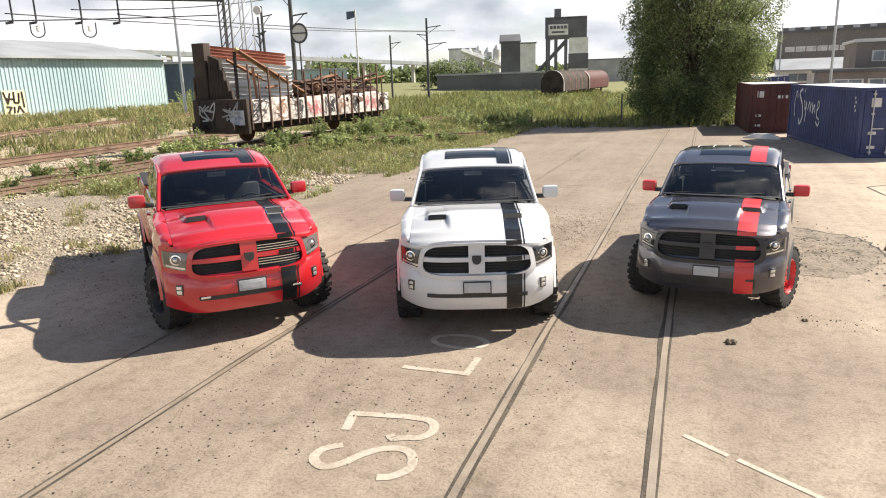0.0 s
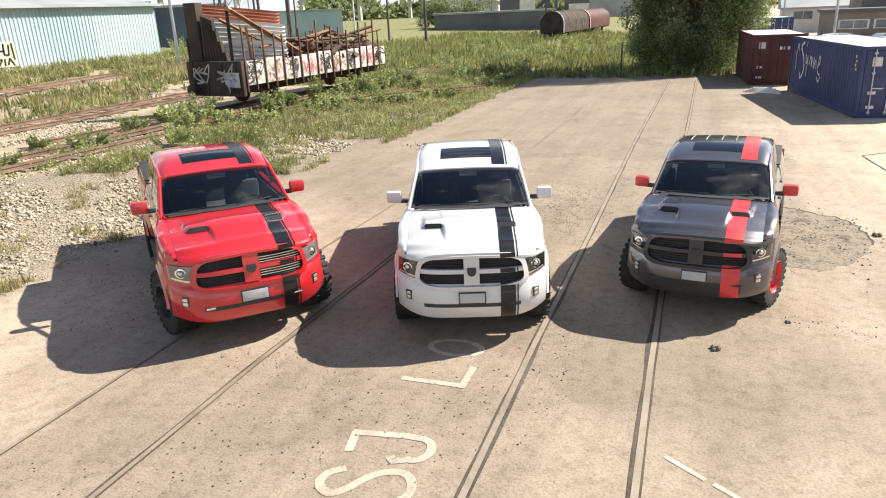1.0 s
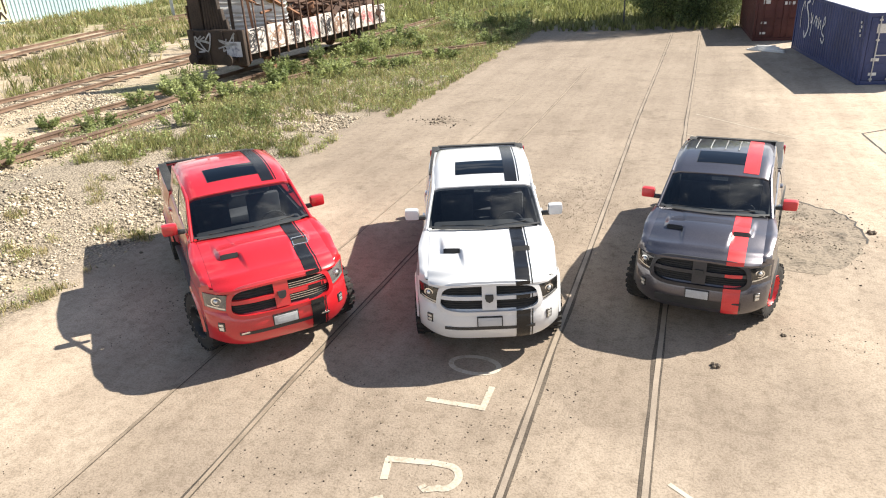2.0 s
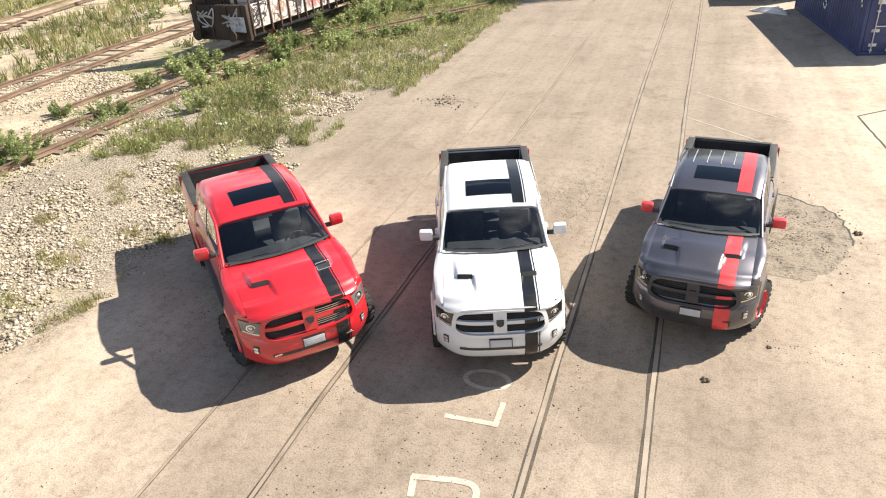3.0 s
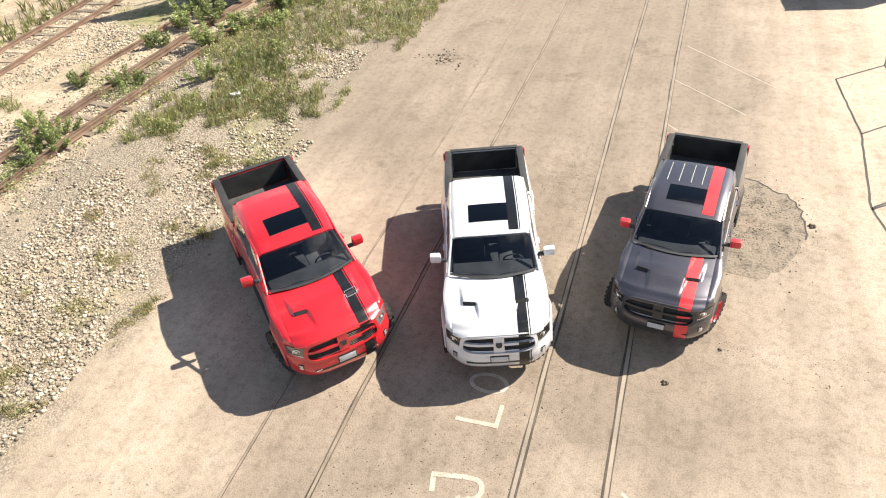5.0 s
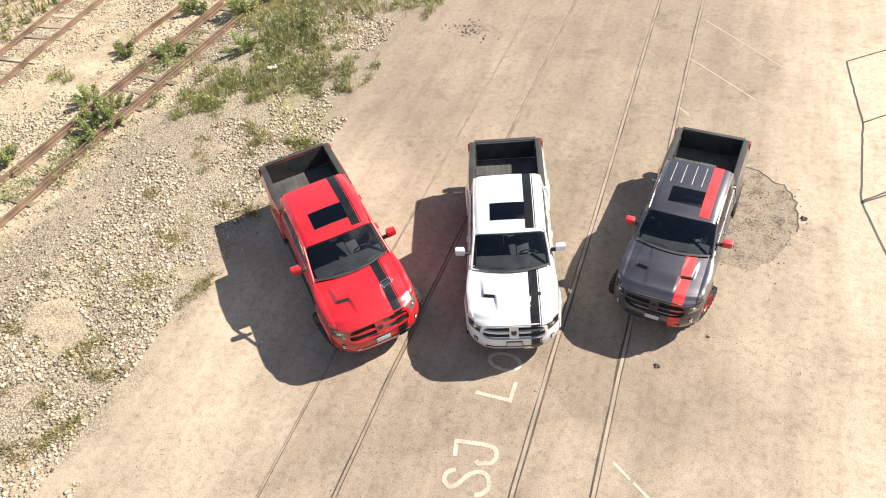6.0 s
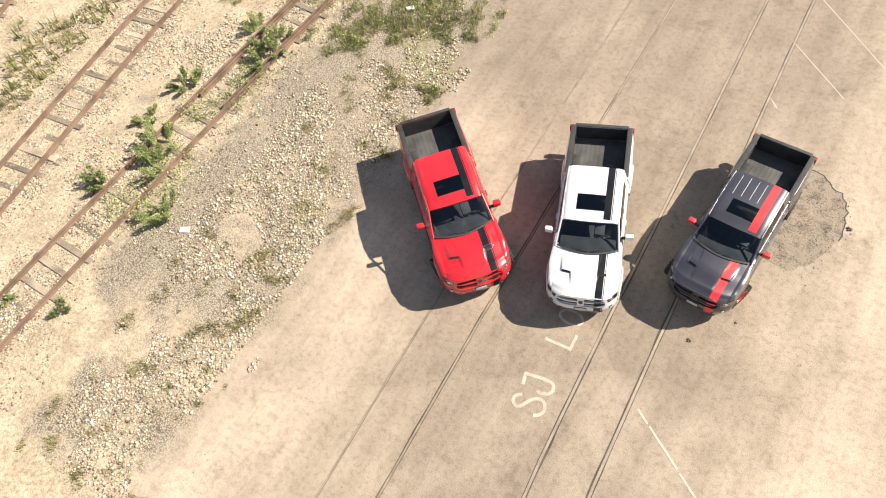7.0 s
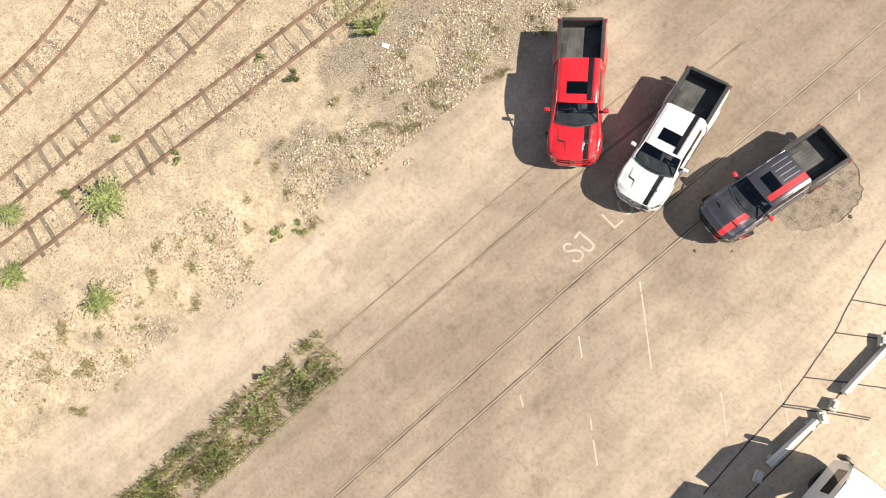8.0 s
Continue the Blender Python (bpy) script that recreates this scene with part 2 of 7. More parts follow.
SMOKE = material("smoked lamp glass", (0.018, 0.018, 0.018), (0.05, 0.049, 0.047), 0.12, 0.3, 3, 60, coat=1.0)
CLEAR = material("clear lamp glass over grey reflector", (0.10, 0.098, 0.092), (0.19, 0.185, 0.175), 0.15, 0.2, 3, 60, coat=1.0)
TAIL = material("red lamp glass", (0.35, 0.01, 0.01), (0.45, 0.02, 0.02), 0.15, 0, 3, 60, coat=1.0)
PLATE = material("blank plate", (0.40, 0.41, 0.42), (0.50, 0.51, 0.52), 0.45, 0, 6, 60)
CABIN = material("dark cabin trim", (0.035, 0.037, 0.04), (0.07, 0.072, 0.076), 0.8, 0, 3, 60)
SEAT = material("grey seat cloth", (0.07, 0.07, 0.075), (0.13, 0.13, 0.135), 0.9, 0, 3, 90, 0.2)
GLASS = glass_material("tinted windscreen", (0.40, 0.44, 0.48))
GLASS_DARK = glass_material("dark side glass", (0.10, 0.10, 0.10))
GLASS_ROOF = glass_material("sunroof glass", (0.03, 0.03, 0.035))


# ---- builders ----
def part(name, bm, mat, parent=None, label="", smooth=True, angle=38):
    if smooth:
        bm.normal_update()
        for f in bm.faces:
            f.smooth = True
        limit = radians(angle)
        for e in bm.edges:
            if len(e.link_faces) == 2 and e.calc_face_angle(0) > limit:
                e.smooth = False
    me = bpy.data.meshes.new(name)
    bm.to_mesh(me)
    bm.free()
    for m in (mat if isinstance(mat, (list, tuple)) else (mat,)):
        me.materials.append(m)
    ob = new(name, me)
    if parent is not None:
        ob.parent = parent
    if label:
        ob["label"] = label
    return ob


def thing(name, m, label, category, group="", kind=""):
    ob = new(name)
    ob.empty_display_size = 0.3
    ob.matrix_basis = m
    return tagged(ob, label, category, group, kind)


def box(bm, x0, x1, y0, y1, z0, z1, m=None, bevel=0.0):
    r = bmesh.ops.create_cube(bm, size=1)["verts"]
    for v in r:
        v.co = Vector(((x0 + x1) / 2 + v.co.x * (x1 - x0), (y0 + y1) / 2 + v.co.y * (y1 - y0), (z0 + z1) / 2 + v.co.z * (z1 - z0)))
    if bevel:
        es = list({e for v in r for e in v.link_edges})
        out = bmesh.ops.bevel(bm, geom=es, offset=bevel, segments=2, profile=0.6, affect="EDGES")
        r = list({v for f in out["faces"] for v in f.verts} | {v for v in r if v.is_valid})
    if m is not None:
        for v in r:
            v.co = m @ v.co
    return bm


def tube(bm, p0, p1, r0, r1=None, n=8):
    p0, p1 = Vector(p0), Vector(p1)
    d = p1 - p0
    q = d.to_track_quat("Z", "Y").to_matrix().to_4x4()
    bmesh.ops.create_cone(bm, cap_ends=True, segments=n, radius1=r0, radius2=r0 if r1 is None else r1, depth=d.length, matrix=Matrix.Translation((p0 + p1) / 2) @ q)
    return bm


def sheet(bm, f, us, vs):
    rows = [[bm.verts.new(f(u, v)) for u in us] for v in vs]
    for a, b in zip(rows, rows[1:]):
        for i in range(len(us) - 1):
            bm.faces.new((a[i], a[i + 1], b[i + 1], b[i]))
    return bm


def lathe(bm, profile, n, m):
    """profile: (radius, along) pairs, turned round the local x axis."""
    rings = []
    for k in range(n):
        c, s = math.cos(2 * math.pi * k / n), math.sin(2 * math.pi * k / n)
        rings.append([bm.verts.new(m @ Vector((x, r * c, r * s))) for r, x in profile])
    for k in range(n):
        a, b = rings[k], rings[(k + 1) % n]
        for i in range(len(profile) - 1):
            bm.faces.new((a[i], a[i + 1], b[i + 1], b[i]))
    return bm


def span(a, b, n):
    return [a + (b - a) * i / n for i in range(n + 1)]


def lerp(a, b, t):
    return a + (b - a) * t


def curve_of(points):
    """A smooth function through (s, value) pairs."""
    def f(s):
        if s <= points[0][0]:
            return points[0][1]
        for (s0, v0), (s1, v1) in zip(points, points[1:]):
            if s <= s1:
                t = (s - s0) / (s1 - s0)
                return lerp(v0, v1, t * t * (3 - 2 * t))
        return points[-1][1]
    return f


def ribbon(bm, pts, w, z):
    """A flat band of width w along a polyline of (x, y)."""
    pts = [Vector(p) for p in pts]
    rows = []
    for i, p in enumerate(pts):
        d = (pts[min(i + 1, len(pts) - 1)] - pts[max(i - 1, 0)]).normalized()
        n = Vector((-d.y, d.x)) * w / 2
        zz = z(p.x, p.y) if callable(z) else z
        rows.append((bm.verts.new((*(p + n), zz)), bm.verts.new((*(p - n), zz))))
    for a, b in zip(rows, rows[1:]):
        bm.faces.new((a[0], a[1], b[1], b[0]))
    return bm


def cloud_mesh(name, verts, faces, mat, parent=None, label=""):
    me = bpy.data.meshes.new(name)
    verts, faces = np.asarray(verts, dtype=np.float32), np.asarray(faces, dtype=np.int32)
    k = faces.shape[1]
    me.vertices.add(len(verts))
    me.vertices.foreach_set("co", verts.ravel())
    me.loops.add(faces.size)
    me.loops.foreach_set("vertex_index", faces.ravel())
    me.polygons.add(len(faces))
    me.polygons.foreach_set("loop_start", np.arange(len(faces), dtype=np.int32) * k)
    me.update(calc_edges=True)
    me.materials.append(mat)
    ob = new(name, me)
    if parent is not None:
        ob.parent = parent
    if label:
        ob["label"] = label
    return ob


# ---- pickup trucks ----
# local frame: y runs from the grille to the tailgate, x across, z up
F_AXLE, R_AXLE, TYRE, LIFT = 0.90, 4.42, 0.43, 0.02
half_width = curve_of([(-0.1, 0.86), (0.3, 0.95), (0.9, 0.985), (1.6, 0.965), (3.6, 0.965), (4.4, 0.995), (5.2, 0.98), (5.62, 0.95)])
shoulder = curve_of([(0.0, 1.085), (0.12, 1.11), (0.25, 1.185), (0.4, 1.24), (0.8, 1.32), (1.4, 1.37), (1.9, 1.38), (3.7, 1.40), (3.76, 1.425), (5.62, 1.425)])
hood_line = curve_of([(-0.09, 1.195), (-0.02, 1.235), (0.18, 1.308), (0.8, 1.395), (1.34, 1.450)])
dome_front = curve_of([(0.0, 0.0), (0.08, 0.0), (0.58, 0.046), (0.72, 0.046), (1.30, 0.0)])
dome_rear = curve_of([(0.0, 0.046), (0.66, 0.046), (1.22, 0.0), (1.5, 0.0)])

BUMPER = [(0.915, 0.01), (0.86, -0.045), (0.82, -0.07), (0.79, -0.085), (0.70, -0.11), (0.62, -0.118), (0.55, -0.105), (0.45, -0.08), (0.36, -0.02), (0.34, 0.16)]
bumper_depth = curve_of(sorted(BUMPER[:-1]))


def step_down(d, w):
    t = min(1.0, max(0.0, 0.5 - d / w))
    return t * t * (3 - 2 * t)


def scoop_front(a):
    """Where the forward-facing scoop opening stands, slanting back towards the fender."""
    return 0.58 + 0.20 * (min(0.75, max(0.25, a)) - 0.36)


def bump_y(x, z):
    return bumper_depth(z) + 0.36 * (abs(x) / 0.945) ** 4


def hood_z(x, y):
    a = abs(x)
    k = 0.37 * (a / 0.95) ** 4
    z = hood_line(y - k * max(0.0, 1 - y)) - 0.055 * (a / 0.8) ** 2.4
    # the power dome is narrow ahead of the scoops and wide behind them
    narrow = dome_front(y) * step_down(a - lerp(0.29, 0.36, y / 0.62), 0.06)
    wide = dome_rear(y) * step_down(a - lerp(0.60, 0.66, (y - 0.6) / 0.75), 0.07)
    return z + (max(narrow, wide) if y > scoop_front(a) else narrow)


def roof_z(x, y):
    drop = 0.155 * ((2.85 - y) / 0.9) ** 2.1 if y < 2.85 else 0.06 * ((y - 2.85) / 0.87) ** 2
    return 1.992 - 0.03 * (x / 0.76) ** 2 - drop - 0.06 * max(0.0, (abs(x) - 0.64) / 0.135) ** 2


def glass_foot(x):
    """Where the windscreen meets the bonnet."""
    return 1.36 - 0.20 * (1 - (x / 0.815) ** 2)


def front_y(x, z):
    return -0.075 + 0.04 * (z - 0.84) / 0.35 + 0.37 * (abs(x) / 0.95) ** 4


def sill(y):
    for c in (F_AXLE, R_AXLE):
        if abs(y - c) < 0.50:
            return max(0.50, 0.40 + math.sqrt(max(0.0, 0.50 ** 2 - (y - c) ** 2)))
    return 0.50


def flank(s, y, t):
    low, top = sill(y), shoulder(y)
    z = lerp(low, top, t)
    n = (z - 0.5) / (top - 0.5)
    x = half_width(y) - 0.055 * (1 - n) ** 2 - lerp(0.035, 0.075, min(1.0, max(0.0, (y - 1.0) / 0.6))) * n ** 5 + 0.012 * math.exp(-((n - 0.72) / 0.06) ** 2)
    for c in (F_AXLE, R_AXLE):
        d = math.hypot(y - c, z - 0.40)
        x += 0.04 * math.exp(-((d - 0.52) / 0.10) ** 2)
    return Vector((s * x, y, z))


def add_wheel(truck, s, y, rim_mat, stud_mat, steer=0.0):
    m = Matrix.Translation((s * 0.885, y, TYRE)) @ Matrix.Rotation(radians(steer), 4, "Z") @ (Matrix() if s > 0 else Matrix.Rotation(math.pi, 4, "Z"))
    bm = bmesh.new()
    lathe(bm, [(0.245, -0.135), (0.33, -0.15), (0.395, -0.135), (0.418, -0.09), (0.422, 0.0), (0.418, 0.09), (0.395, 0.135), (0.33, 0.15), (0.245, 0.135)], 40, m)
    for k in range(26):
        for side in (-1, 1):
            a = 2 * math.pi * (k + 0.25 * side) / 26
            r = m @ Matrix.Rotation(a, 4, "X")
            box(bm, side * 0.045, side * 0.142, -0.026, 0.026, 0.395, TYRE + 0.002, r)
    tyre = part("tyre", bm, RUBBER, None, "black off-road tyre with lugs")
    wheel = thing("wheel", Matrix(), "", "")
    wheel.parent = truck
    tyre.parent = wheel
    bm = bmesh.new()
    lathe(bm, [(0.25, 0.135), (0.24, 0.142), (0.228, 0.12), (0.215, 0.03), (0.10, 0.015), (0.06, 0.05), (0.055, 0.075), (0.001, 0.08)], 32, m)
    for k in range(8):
        box(bm, 0.03, 0.075, -0.022, 0.022, 0.05, 0.225, m @ Matrix.Rotation(2 * math.pi * k / 8, 4, "X"), 0.006)
    part("rim", bm, rim_mat, wheel)
    bm = bmesh.new()
    tube(bm, (0, 0, 0), (0.012, 0, 0), 0.010, n=6)
    first = part("rim_bolt", bm, stud_mat, wheel)
    for k in range(18):
        a = 2 * math.pi * k / 18
        bolt = first if k == 0 else new("rim_bolt", first.data)
        bolt.parent = wheel
        bolt.matrix_basis = m @ Matrix.Translation((0.138, 0.234 * math.cos(a), 0.234 * math.sin(a)))


def pickup(m, paint, stripe, label, rim_mat, mirror_mat, chrome_slats, ribs, scoop_frame, second_line, steer=0.0):
    truck = thing("pickup_truck", m, label, "pickup truck", "pickup trucks parked in a fan")

    def p(name, bm, mat, label="", parent=None, smooth=True, angle=38):
        ob = part(name, bm, mat, parent or truck, label, smooth, angle)
        if parent is None:
            ob.location.z = LIFT
        return ob

    bands = [(0.350, 0.535), (0.556, 0.571)] if second_line else [(0.345, 0.575)]
    # painted flanks, split at the door gaps
    for s in (-1, 1):
        for name, y0, y1, n in (("front_fender", 0.0, 1.45, 46), ("front_door", 1.462, 2.62, 16), ("rear_door", 2.632, 3.70, 18), ("bed_side", 3.745, 5.60, 52)):
            bm = bmesh.new()
            def f(u, v, s=s, name=name):
                if name == "front_fender":
                    q = flank(s, max(u, 0.12), min(v, 1.0))
                    if v > 1:
                        q.x = lerp(q.x, s * 0.80, v - 1)
                    q.y = max(u, front_y(q.x, q.z) + 0.022 if q.z > 0.88 else bump_y(q.x, q.z) + 0.02)
                    if v > 1:
                        q.z = lerp(q.z, hood_z(0.80, q.y) - 0.004, v - 1) + 0.02 * math.sin((v - 1) * math.pi)
                    return q
                if v <= 1:
                    return flank(s, u, v)
                q = flank(s, u, 1.0)
                k = v - 1
                if name == "bed_side":
                    return Vector((lerp(q.x, s * 0.80, k), u, q.z + 0.012 * math.sin(k * math.pi)))
                return Vector((lerp(q.x, s * 0.86, k), u, q.z + 0.015 * k))
            sheet(bm, f, span(y0, y1, n), span(0, 1, 14) + [1.25, 1.6, 2.0])
            low = [e for e in bm.edges if e.is_boundary]
            ret = bmesh.ops.extrude_edge_only(bm, edges=low)
            for v in [g for g in ret["geom"] if isinstance(g, bmesh.types.BMVert)]:
                v.co.x -= s * 0.025
            side = p(name, bm, paint)
            if name.endswith("door"):
                bm = bmesh.new()
                yy = y1 - 0.20
                q = flank(s, yy, 0.80)
                box(bm, q.x - 0.006, q.x + 0.03, yy - 0.09, yy + 0.09, q.z - 0.016, q.z + 0.016, None, 0.01) if s > 0 else box(bm, q.x - 0.03, q.x + 0.006, yy - 0.09, yy + 0.09, q.z - 0.016, q.z + 0.016, None, 0.01)
                p("door_handle", bm, paint, parent=side)
        # dark wheel housings
        for c in (F_AXLE, R_AXLE):
            bm = bmesh.new()
            sheet(bm, lambda u, v, c=c, s=s: Vector((s * lerp(0.60, 0.93, v), c + 0.515 * math.cos(u), 0.39 + 0.515 * math.sin(u))), span(0, math.pi, 20), [0, 1])
            sheet(bm, lambda u, v, c=c, s=s: Vector((s * 0.60, c + 0.515 * v * math.cos(u), 0.39 + 0.515 * v * math.sin(u))), span(0, math.pi, 20), [0, 1])
            p("wheel_arch", bm, PLASTIC)
            bm = bmesh.new()
            def lip(u, v, c=c, s=s):
                r = lerp(0.50, 0.545, v)
                y, z = c + r * math.cos(u), 0.40 + r * math.sin(u)
                x = half_width(y) + 0.045 - 0.03 * v
                return Vector((s * x, y, z))
            sheet(bm, lip, span(0.18, math.pi - 0.18, 22), [0, 0.5, 1])
            p("arch_trim", bm, paint if rim_mat is not STRIPE_RED else PLASTIC)
        bm = bmesh.new()
        box(bm, s * 0.90 - 0.09, s * 0.90 + 0.09, 1.50, 3.80, 0.40, 0.46, None, 0.02)
        for y in (1.7, 2.65, 3.6):
            box(bm, s * 0.80 - 0.06, s * 0.80 + 0.06, y - 0.03, y + 0.03, 0.43, 0.56)
        p("side_step", bm, PLASTIC)

    # bonnet with its raised middle
    bm = bmesh.new()
    def nose(x, v):
        step = scoop_front(abs(x))
        if v < 0.40:
            y = lerp(front_y(x, 1.17) - 0.045, step - 0.010, v / 0.40)
        elif v < 0.42:
            y = lerp(step - 0.010, step + 0.010, (v - 0.40) / 0.02)
        else:
            y = lerp(step + 0.010, glass_foot(x) + 0.01, (v - 0.42) / 0.58)
        return Vector((x, y, hood_z(x, y)))
    hood_rows = [0, 0.012, 0.03, 0.06] + span(0.09, 0.40, 24) + span(0.42, 0.99, 36) + [1.0]
    sheet(bm, nose, span(-0.797, 0.797, 88), hood_rows)
    ret = bmesh.ops.extrude_edge_only(bm, edges=[e for e in bm.edges if e.is_boundary])
    for v in [g for g in ret["geom"] if isinstance(g, bmesh.types.BMVert)]:
        v.co.z -= 0.03
    hood = p("bonnet", bm, paint)
    for s in (-1, 1):
        bm = bmesh.new()

        def inlet(u, v, s=s):
            a = lerp(0.365, 0.590, u)
            y = scoop_front(a) + lerp(-0.034, 0.012, v)
            low, top = hood_z(a, scoop_front(a) - 0.034), hood_z(a, scoop_front(a) + 0.012)
            return Vector((s * a, y, lerp(low, top, v) + 0.006))
        sheet(bm, inlet, span(0, 1, 8), span(0, 1, 3))
        scoop = p("bonnet_scoop", bm, GRILLE_BLACK, "black scoop inlet", hood)
        if s > 0 and scoop_frame:
            bm = bmesh.new()
            def lip(a, dy):
                y = scoop_front(a) + dy
                return Vector((a, y, hood_z(a, y) + 0.007))
            ring = [lip(0.365, -0.055), lip(0.575, -0.055), lip(0.575, 0.05), lip(0.365, 0.05), lip(0.365, -0.055)]
            for a, b in zip(ring, ring[1:]):
                tube(bm, a, b, 0.009, n=6)
            p("scoop_frame", bm, CHROME, "silver frame", hood)

    # cab
    bm = bmesh.new()
    sheet(bm, lambda u, v: Vector((u, v - (0.05 * (1 - (u / 0.775) ** 2) if v < 2.02 else 0), roof_z(u, v))), span(-0.775, 0.775, 26), [1.98] + span(2.05, 3.72, 18))
    ret = bmesh.ops.extrude_edge_only(bm, edges=[e for e in bm.edges if e.is_boundary])
    for v in [g for g in ret["geom"] if isinstance(g, bmesh.types.BMVert)]:
        v.co.z -= 0.05
    roof = p("roof", bm, paint)
    bm = bmesh.new()
    sheet(bm, lambda u, v: Vector((u, v, roof_z(u, v) + 0.004)), span(-0.40, 0.42, 8), span(2.26, 2.72, 5))
    p("sunroof", bm, GLASS_ROOF, "dark sunroof glass", roof)
    bm = bmesh.new()
    sheet(bm, lambda u, v: Vector((u, v, roof_z(u, v) + 0.0015)), span(-0.41, 0.43, 8), span(2.25, 2.73, 5))
    p("sunroof_seal", bm, PLASTIC, "", roof)
    if ribs:
        for x in (-0.50, -0.26, -0.02, 0.20):
            bm = bmesh.new()
            sheet(bm, lambda u, v, x=x: Vector((x + u * 0.010, v, roof_z(x, v) + 0.004 + 0.010 * (1 - u * u))), [-1, 0, 1], span(2.85, 3.60, 6))
            p("roof_rib", bm, SILVER, "pale roof rib", roof)
    bm = bmesh.new()
    def screen(u, v):
        a = Vector((0.825 * u, glass_foot(0.815 * u), 1.420 + 0.035 * (1 - u * u)))
        b = Vector((0.735 * u, 2.005 - 0.055 * (1 - u * u), roof_z(0.735 * u, 1.99) - 0.012))
        c = a.lerp(b, v)
        c.z += 0.03 * math.sin(math.pi * v)
        return c
    sheet(bm, screen, span(-1, 1, 16), span(0, 1, 6))
    p("windscreen", bm, GLASS, "dark tinted windscreen").visible_shadow = False
    bm = bmesh.new()
    sheet(bm, lambda u, v: Vector((u, glass_foot(u) - 0.03 + 0.05 * v, 1.437 + 0.028 * (1 - (u / 0.81) ** 2) + 0.008 * v)), span(-0.81, 0.81, 14), [0, 1])
    for a, b in (((-0.62, 0.03), (0.0, 0.05)), ((0.02, 0.03), (0.60, 0.05))):
        tube(bm, (a[0], glass_foot(a[0]) + a[1], 1.470), (b[0], glass_foot(b[0]) + b[1], 1.490), 0.009, n=6)
    p("wiper_cowl", bm, PLASTIC)
    bm = bmesh.new()
    sheet(bm, lambda u, v: Vector((lerp(0.82, 0.74, v) * u, lerp(3.80, 3.715, v), lerp(1.40, 1.90, v))), span(-1, 1, 8), span(0, 1, 4))
    p("rear_window", bm, GLASS_DARK).visible_shadow = False
    for s in (-1, 1):
        bm = bmesh.new()
        for a, b, r in (((0.85, 1.34, 1.385), (0.755, 2.03, 1.80), 0.028), ((0.755, 2.01, 1.795), (0.755, 2.40, 1.87), 0.028), ((0.755, 2.38, 1.865), (0.755, 2.9, 1.90), 0.028), ((0.755, 2.88, 1.90), (0.75, 3.70, 1.855), 0.028)):
            tube(bm, (s * a[0], a[1], a[2]), (s * b[0], b[1], b[2]), r, n=8)
        sheet(bm, lambda u, v: Vector((s * lerp(0.876, 0.768, v), lerp(lerp(3.44, 3.82, u), lerp(3.36, 3.72, u), v), lerp(1.39, 1.87, v))), [0, 1], span(0, 1, 4))
        sheet(bm, lambda u, v: Vector((s * lerp(0.876, 0.768, v) * lerp(1.0, 0.94, u), lerp(3.82, 3.72, v), lerp(1.39, 1.87, v))), [0, 1], span(0, 1, 4))
        p("cab_pillar", bm, paint)
        bm = bmesh.new()
        sheet(bm, lambda u, v: Vector((s * lerp(0.879, 0.772, v), lerp(2.58, 2.70, u), lerp(1.39, 1.88, v))), [0, 1], [0, 1])
        p("door_pillar", bm, PLASTIC)
        for name, y0, y1, y2, y3 in (("front_window", 1.42, 2.585, 2.10, 2.58), ("rear_side_window", 2.695, 3.45, 2.695, 3.37)):
            bm = bmesh.new()
            sheet(bm, lambda u, v: Vector((s * (lerp(0.874, 0.768, v) + 0.012 * math.sin(math.pi * v)), lerp(lerp(y0, y1, u), lerp(y2, y3, u), v), lerp(1.39, min(1.87, roof_z(0.75, lerp(y2, y3, u)) - 0.02), v))), span(0, 1, 6), span(0, 1, 5))
            p(name, bm, GLASS_DARK).visible_shadow = False
        # door mirrors
        bm = bmesh.new()
        box(bm, s * 1.085 - 0.110, s * 1.085 + 0.110, 1.72, 1.86, 1.395, 1.565, Matrix.Translation((0, 0, 0)), 0.045)
        for v in bm.verts:
            v.co.y += 0.10 * (abs(v.co.x) - 1.10) * 0.8
        mirror = p("door_mirror", bm, mirror_mat)
        bm = bmesh.new()
        box(bm, s * 0.945 - 0.07, s * 0.945 + 0.07, 1.74, 1.82, 1.39, 1.45, None, 0.02)
        p("mirror_arm", bm, PLASTIC, "", mirror)
        bm = bmesh.new()
        box(bm, s * 1.09 - 0.088, s * 1.09 + 0.088, 1.858, 1.872, 1.405, 1.545, None, 0.004)
        p("mirror_glass", bm, CHROME, "", mirror)

    # cabin
    bm = bmesh.new()
    box(bm, -0.84, 0.84, 1.42, 3.76, 0.62, 0.72)
    box(bm, -0.76, 0.76, 1.26, 1.74, 1.05, 1.375, None, 0.06)
    box(bm, -0.84, 0.84, 3.70, 3.76, 0.7, 1.40)
    for s in (-1, 1):
        box(bm, s * 0.82 - 0.03, s * 0.82 + 0.03, 1.5, 3.72, 0.7, 1.38)
    box(bm, -0.13, 0.13, 1.7, 2.6, 0.7, 1.08, None, 0.03)
    p("dashboard", bm, CABIN, "black dashboard and floor")
